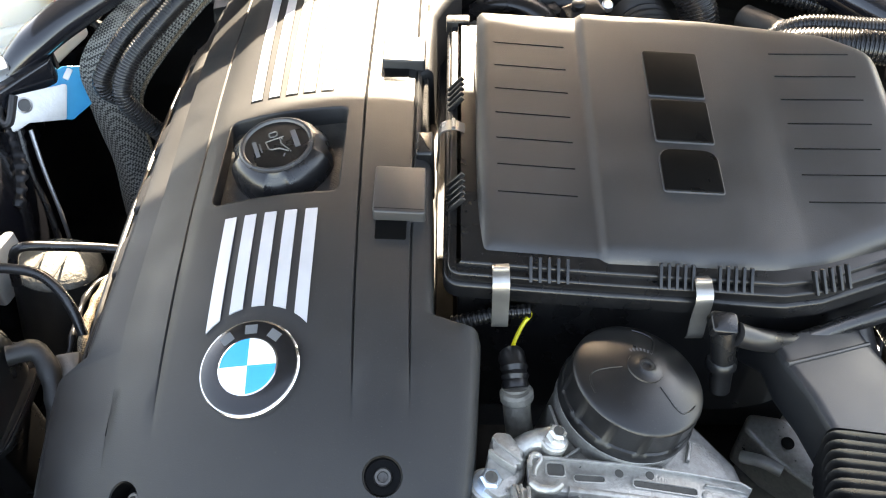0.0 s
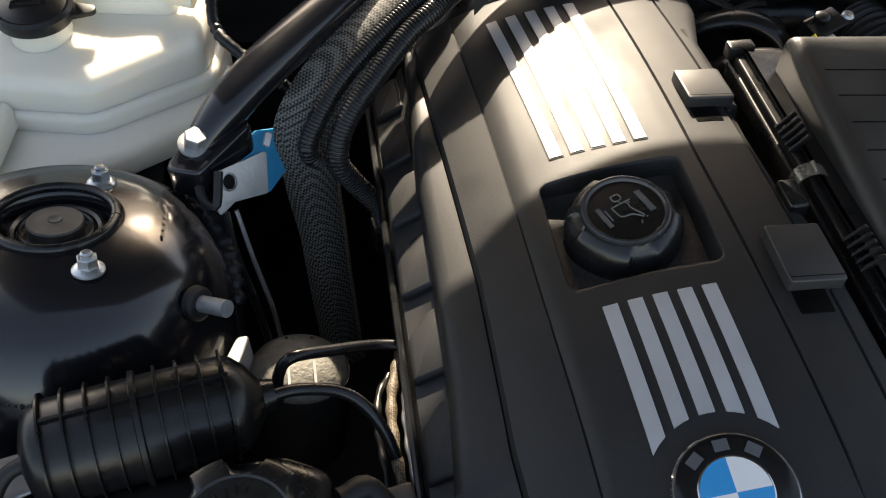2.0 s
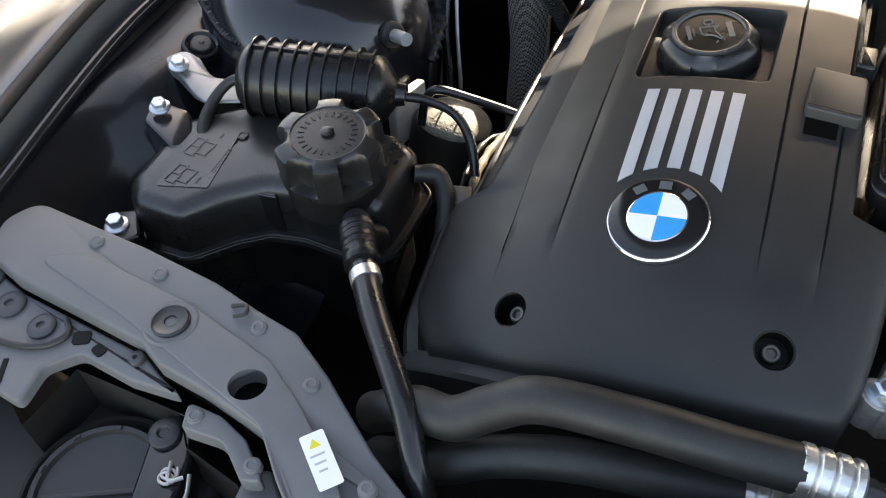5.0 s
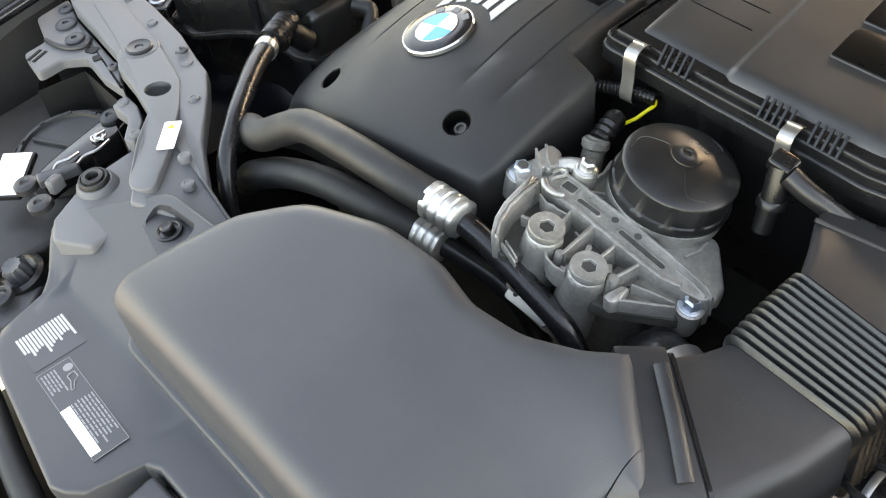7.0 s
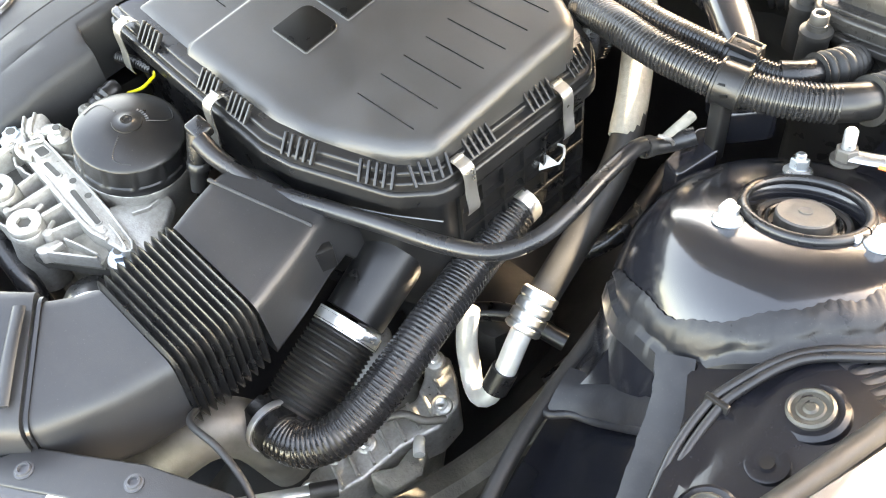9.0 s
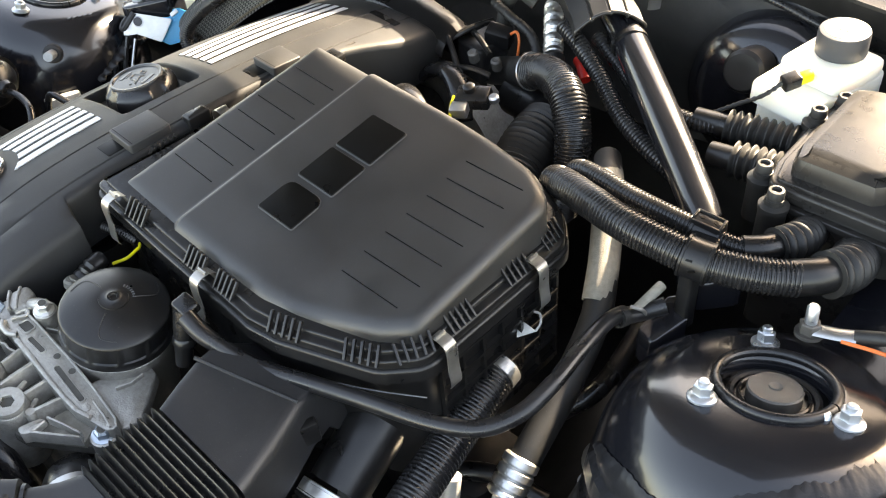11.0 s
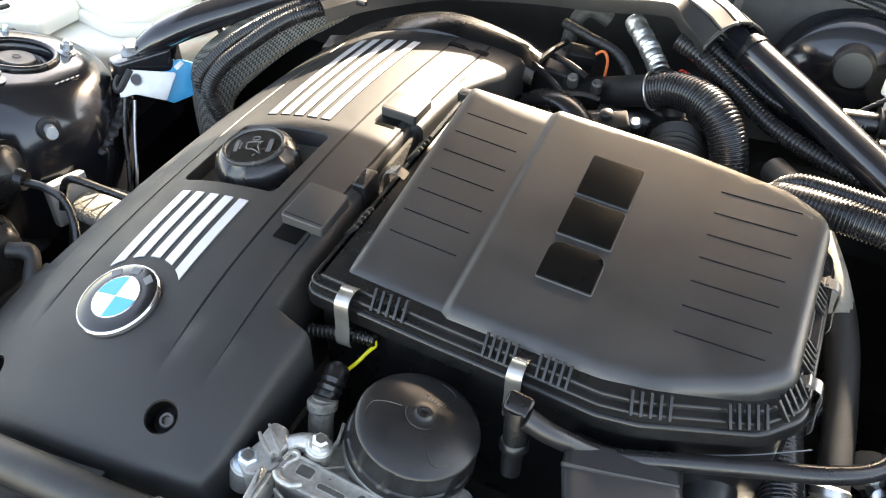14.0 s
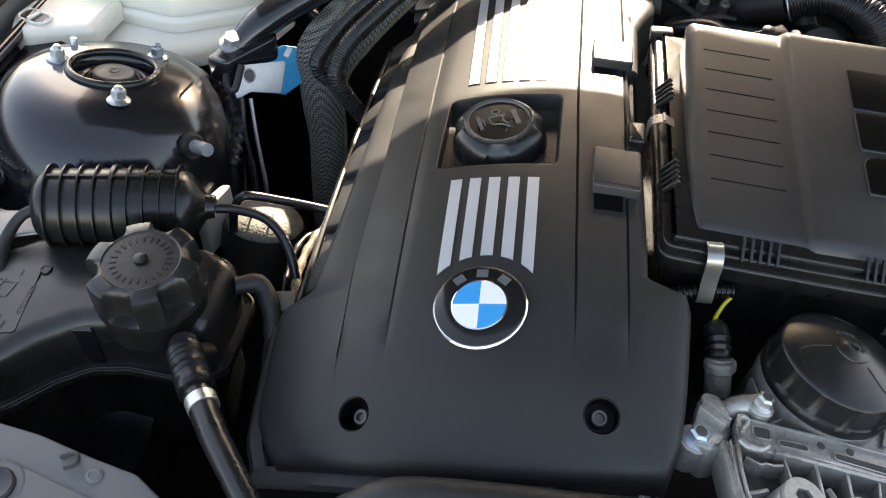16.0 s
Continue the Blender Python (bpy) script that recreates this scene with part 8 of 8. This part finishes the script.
# ---- right inner wing ----
rails = thing("chassis_rail", "black chassis rail with a rubber lip", "chassis rail")
T_ = [(.498, .500, .772), (.507, .483, .785), (.520, .468, .796), (.545, .456, .804), (.562, .451, .808), (.580, .449, .812)]
B_ = [(.480, .470, .700), (.488, .430, .700), (.497, .402, .700), (.518, .412, .706), (.545, .415, .722), (.600, .408, .785)]
rows = []
for k in range(41):
    u = k / 40 * 5
    i0 = min(4, int(u))
    p = Vector(T_[i0]).lerp(Vector(T_[i0 + 1]), u - i0)
    q = Vector(B_[i0]).lerp(Vector(B_[i0 + 1]), u - i0)
    rows.append([p.lerp(q, v) + Vector((-.35, -.7, .6)) * (-.012 * math.sin(math.pi * v) + .0015 * math.sin(u * 2.4) * v) for v in np.linspace(0, 1, 14)])
part("gusset", sheet(rows, thick=.004), WING, rails, "smooth pressed gusset below the tower")
part("gusset_lip", tube([(.489, .425, .702), (.497, .401, .703), (.515, .411, .708), (.537, .414, .718), (.571, .413, .748), (.601, .406, .787)], .0035, 10, .003), SEALER, rails)
part("flap", sheet([[Vector(p).lerp(Vector(q), v) + Vector((0, -.003, .003)) * math.sin(math.pi * v) for v in (0, .25, .5, .75, 1)] for p, q in (((.489, .440, .716), (.497, .400, .702)), ((.508, .440, .726), (.516, .410, .709)), ((.530, .438, .738), (.538, .413, .719)), ((.560, .433, .760), (.572, .412, .749)), ((.588, .424, .790), (.602, .405, .788)))]), SEALER, rails, "strip of sealing tape")
rows = []
for k in range(20):
    v = k / 19
    a = Vector((.486, .43, .676)).lerp(Vector((.545, .16, .640)), v)
    b = Vector((.598, .425, .768)).lerp(Vector((.660, .20, .745)), v)
    rows.append([a.lerp(b, u) + Vector((0, 0, -.010 * math.sin(math.pi * u))) for u in np.linspace(0, 1, 10)])
part("rail", sheet(rows, thick=.03), WING, rails)
part("rubber_lip", tube([(.476, .585, .735), (.472, .535, .712), (.480, .470, .704), (.488, .415, .700), (.500, .36, .698), (.520, .30, .69), (.56, .24, .68)], .0075, 10), RUBBER, rails)
for dx in (0, .0068):
    part("twin_cable", tube([(.712, .536 - dx, .852), (.679, .509 - dx, .848), (.650, .487 - dx, .844), (.633 + dx * .5, .466 - dx * .5, .839), (.620 + dx * .8, .438 - dx * .3, .830), (.615 + dx, .420, .824), (.616 + dx, .387, .814), (.623 + dx, .357, .806), (.640 + dx, .30, .797)], .0033, 10, .004), RUBBER_SHINY, rails, "black twin cable")
part("cable_tie", box(.017, .004, .011, .001, pose(.6195, .423, .819, 0, 0, 0)), BLACK, rails)
rows = []
for k in range(26):
    v = k / 25
    a, b = Vector((.660, .486, 0)).lerp(Vector((.700, .474, 0)), v), Vector((.682, .512, 0)).lerp(Vector((.716, .500, 0)), v)
    row = []
    for u in np.linspace(0, 1, 12):
        p = a.lerp(b, float(u))
        row.append((p.x, p.y, shelf_z(p.x, p.y) + .0012 + .0008 * math.sin(k * 1.25 + 3.5 * u) * math.sin(math.pi * u)))
    rows.append(row)
part("sealer_patch", sheet(rows, thick=.002), SEALER, rails, "creased patch of seam sealer")
rng = random.Random(8)
rows = []
LINE = spline([(.578, .446, .813), (.592, .424, .803), (.600, .402, .794), (.609, .376, .786), (.624, .330, .776), (.640, .27, .768)], .005)
for c in LINE:
    s = Vector((.90, .30, .30)).normalized()
    rows.append([c + s * (.014 * u + rng.uniform(-.0006, .0006)) + Vector((-.002, -.003, .0016 * (1 - u * u) + rng.uniform(-.0006, .0006))) for u in (-1, -.6, -.2, .2, .6, 1)])
part("seam_tape", sheet(rows, thick=.003), SEALER, rails, "wrinkled sealing tape")
for x, y, s in ((.6655, .4465, 1.02), (.656, .358, .95)):
    M = aim((x, y, shelf_z(x, y) + .003), (-.30, -.14, 1))
    pg = thing("wing_plug", "round dusty grey rubber plug in the black wing shelf", "plug", "wing plugs")
    part("dish", lathe([(.024 * s, -.02), (.0215 * s, -.0026), (.0185 * s, -.0010), (.0160 * s, -.0018)], 40, M), WING, pg)
    part("plug", lathe([(.0145 * s, -.004), (.0143 * s, .0005), (.0125 * s, .0018), (.0112 * s, .0004), (.0085 * s, .0002), (.0075 * s, .0010), (.0045 * s, .0004), (.0030 * s, .0016), (.0005 * s, .0016)], 32, M), PLUG, pg)
pg = thing("wing_plug", "small drain hole in the black inner wing", "plug", "wing plugs")
part("dish", lathe([(.014, -.01), (.013, -.0002), (.009, .0008), (.006, -.0004)], 28, aim((.665, .4035, shelf_z(.665, .4035) + .001), (-.30, -.14, 1))), WING, pg)
part("hole", lathe([(.0044, -.002), (.0044, .0010)], 20, aim((.665, .4035, shelf_z(.665, .4035) + .001), (-.30, -.14, 1))), GLOSS, pg)
gs = thing("earth_strap", "earth stud with cable behind the strut tower", "earth cable")
M = aim((.574, .650, .842), (-.1, .1, 1))
part("washer", lathe([(.011, 0), (.011, .003)], 24, M), DULL, gs)
part("nut", hexagon(.0085, .009, M @ Matrix.Translation((0, 0, .003))), DULL, gs)
part("stud", lathe([(.005, .011), (.005, .026), (.0035, .028)], 16, M), ZINC, gs)
part("lug", tube([(.574, .650, .848), (.592, .655, .850), (.606, .660, .852)], .007, 10, .003, flat=.4), STEEL, gs)
part("cable", tube([(.604, .659, .852), (.630, .668, .858), (.67, .68, .862)], .0058, 12), RUBBER, gs)
part("copper_wire", tube([(.598, .650, .850), (.625, .655, .852), (.66, .66, .852)], .0016, 8), ORANGE, gs)
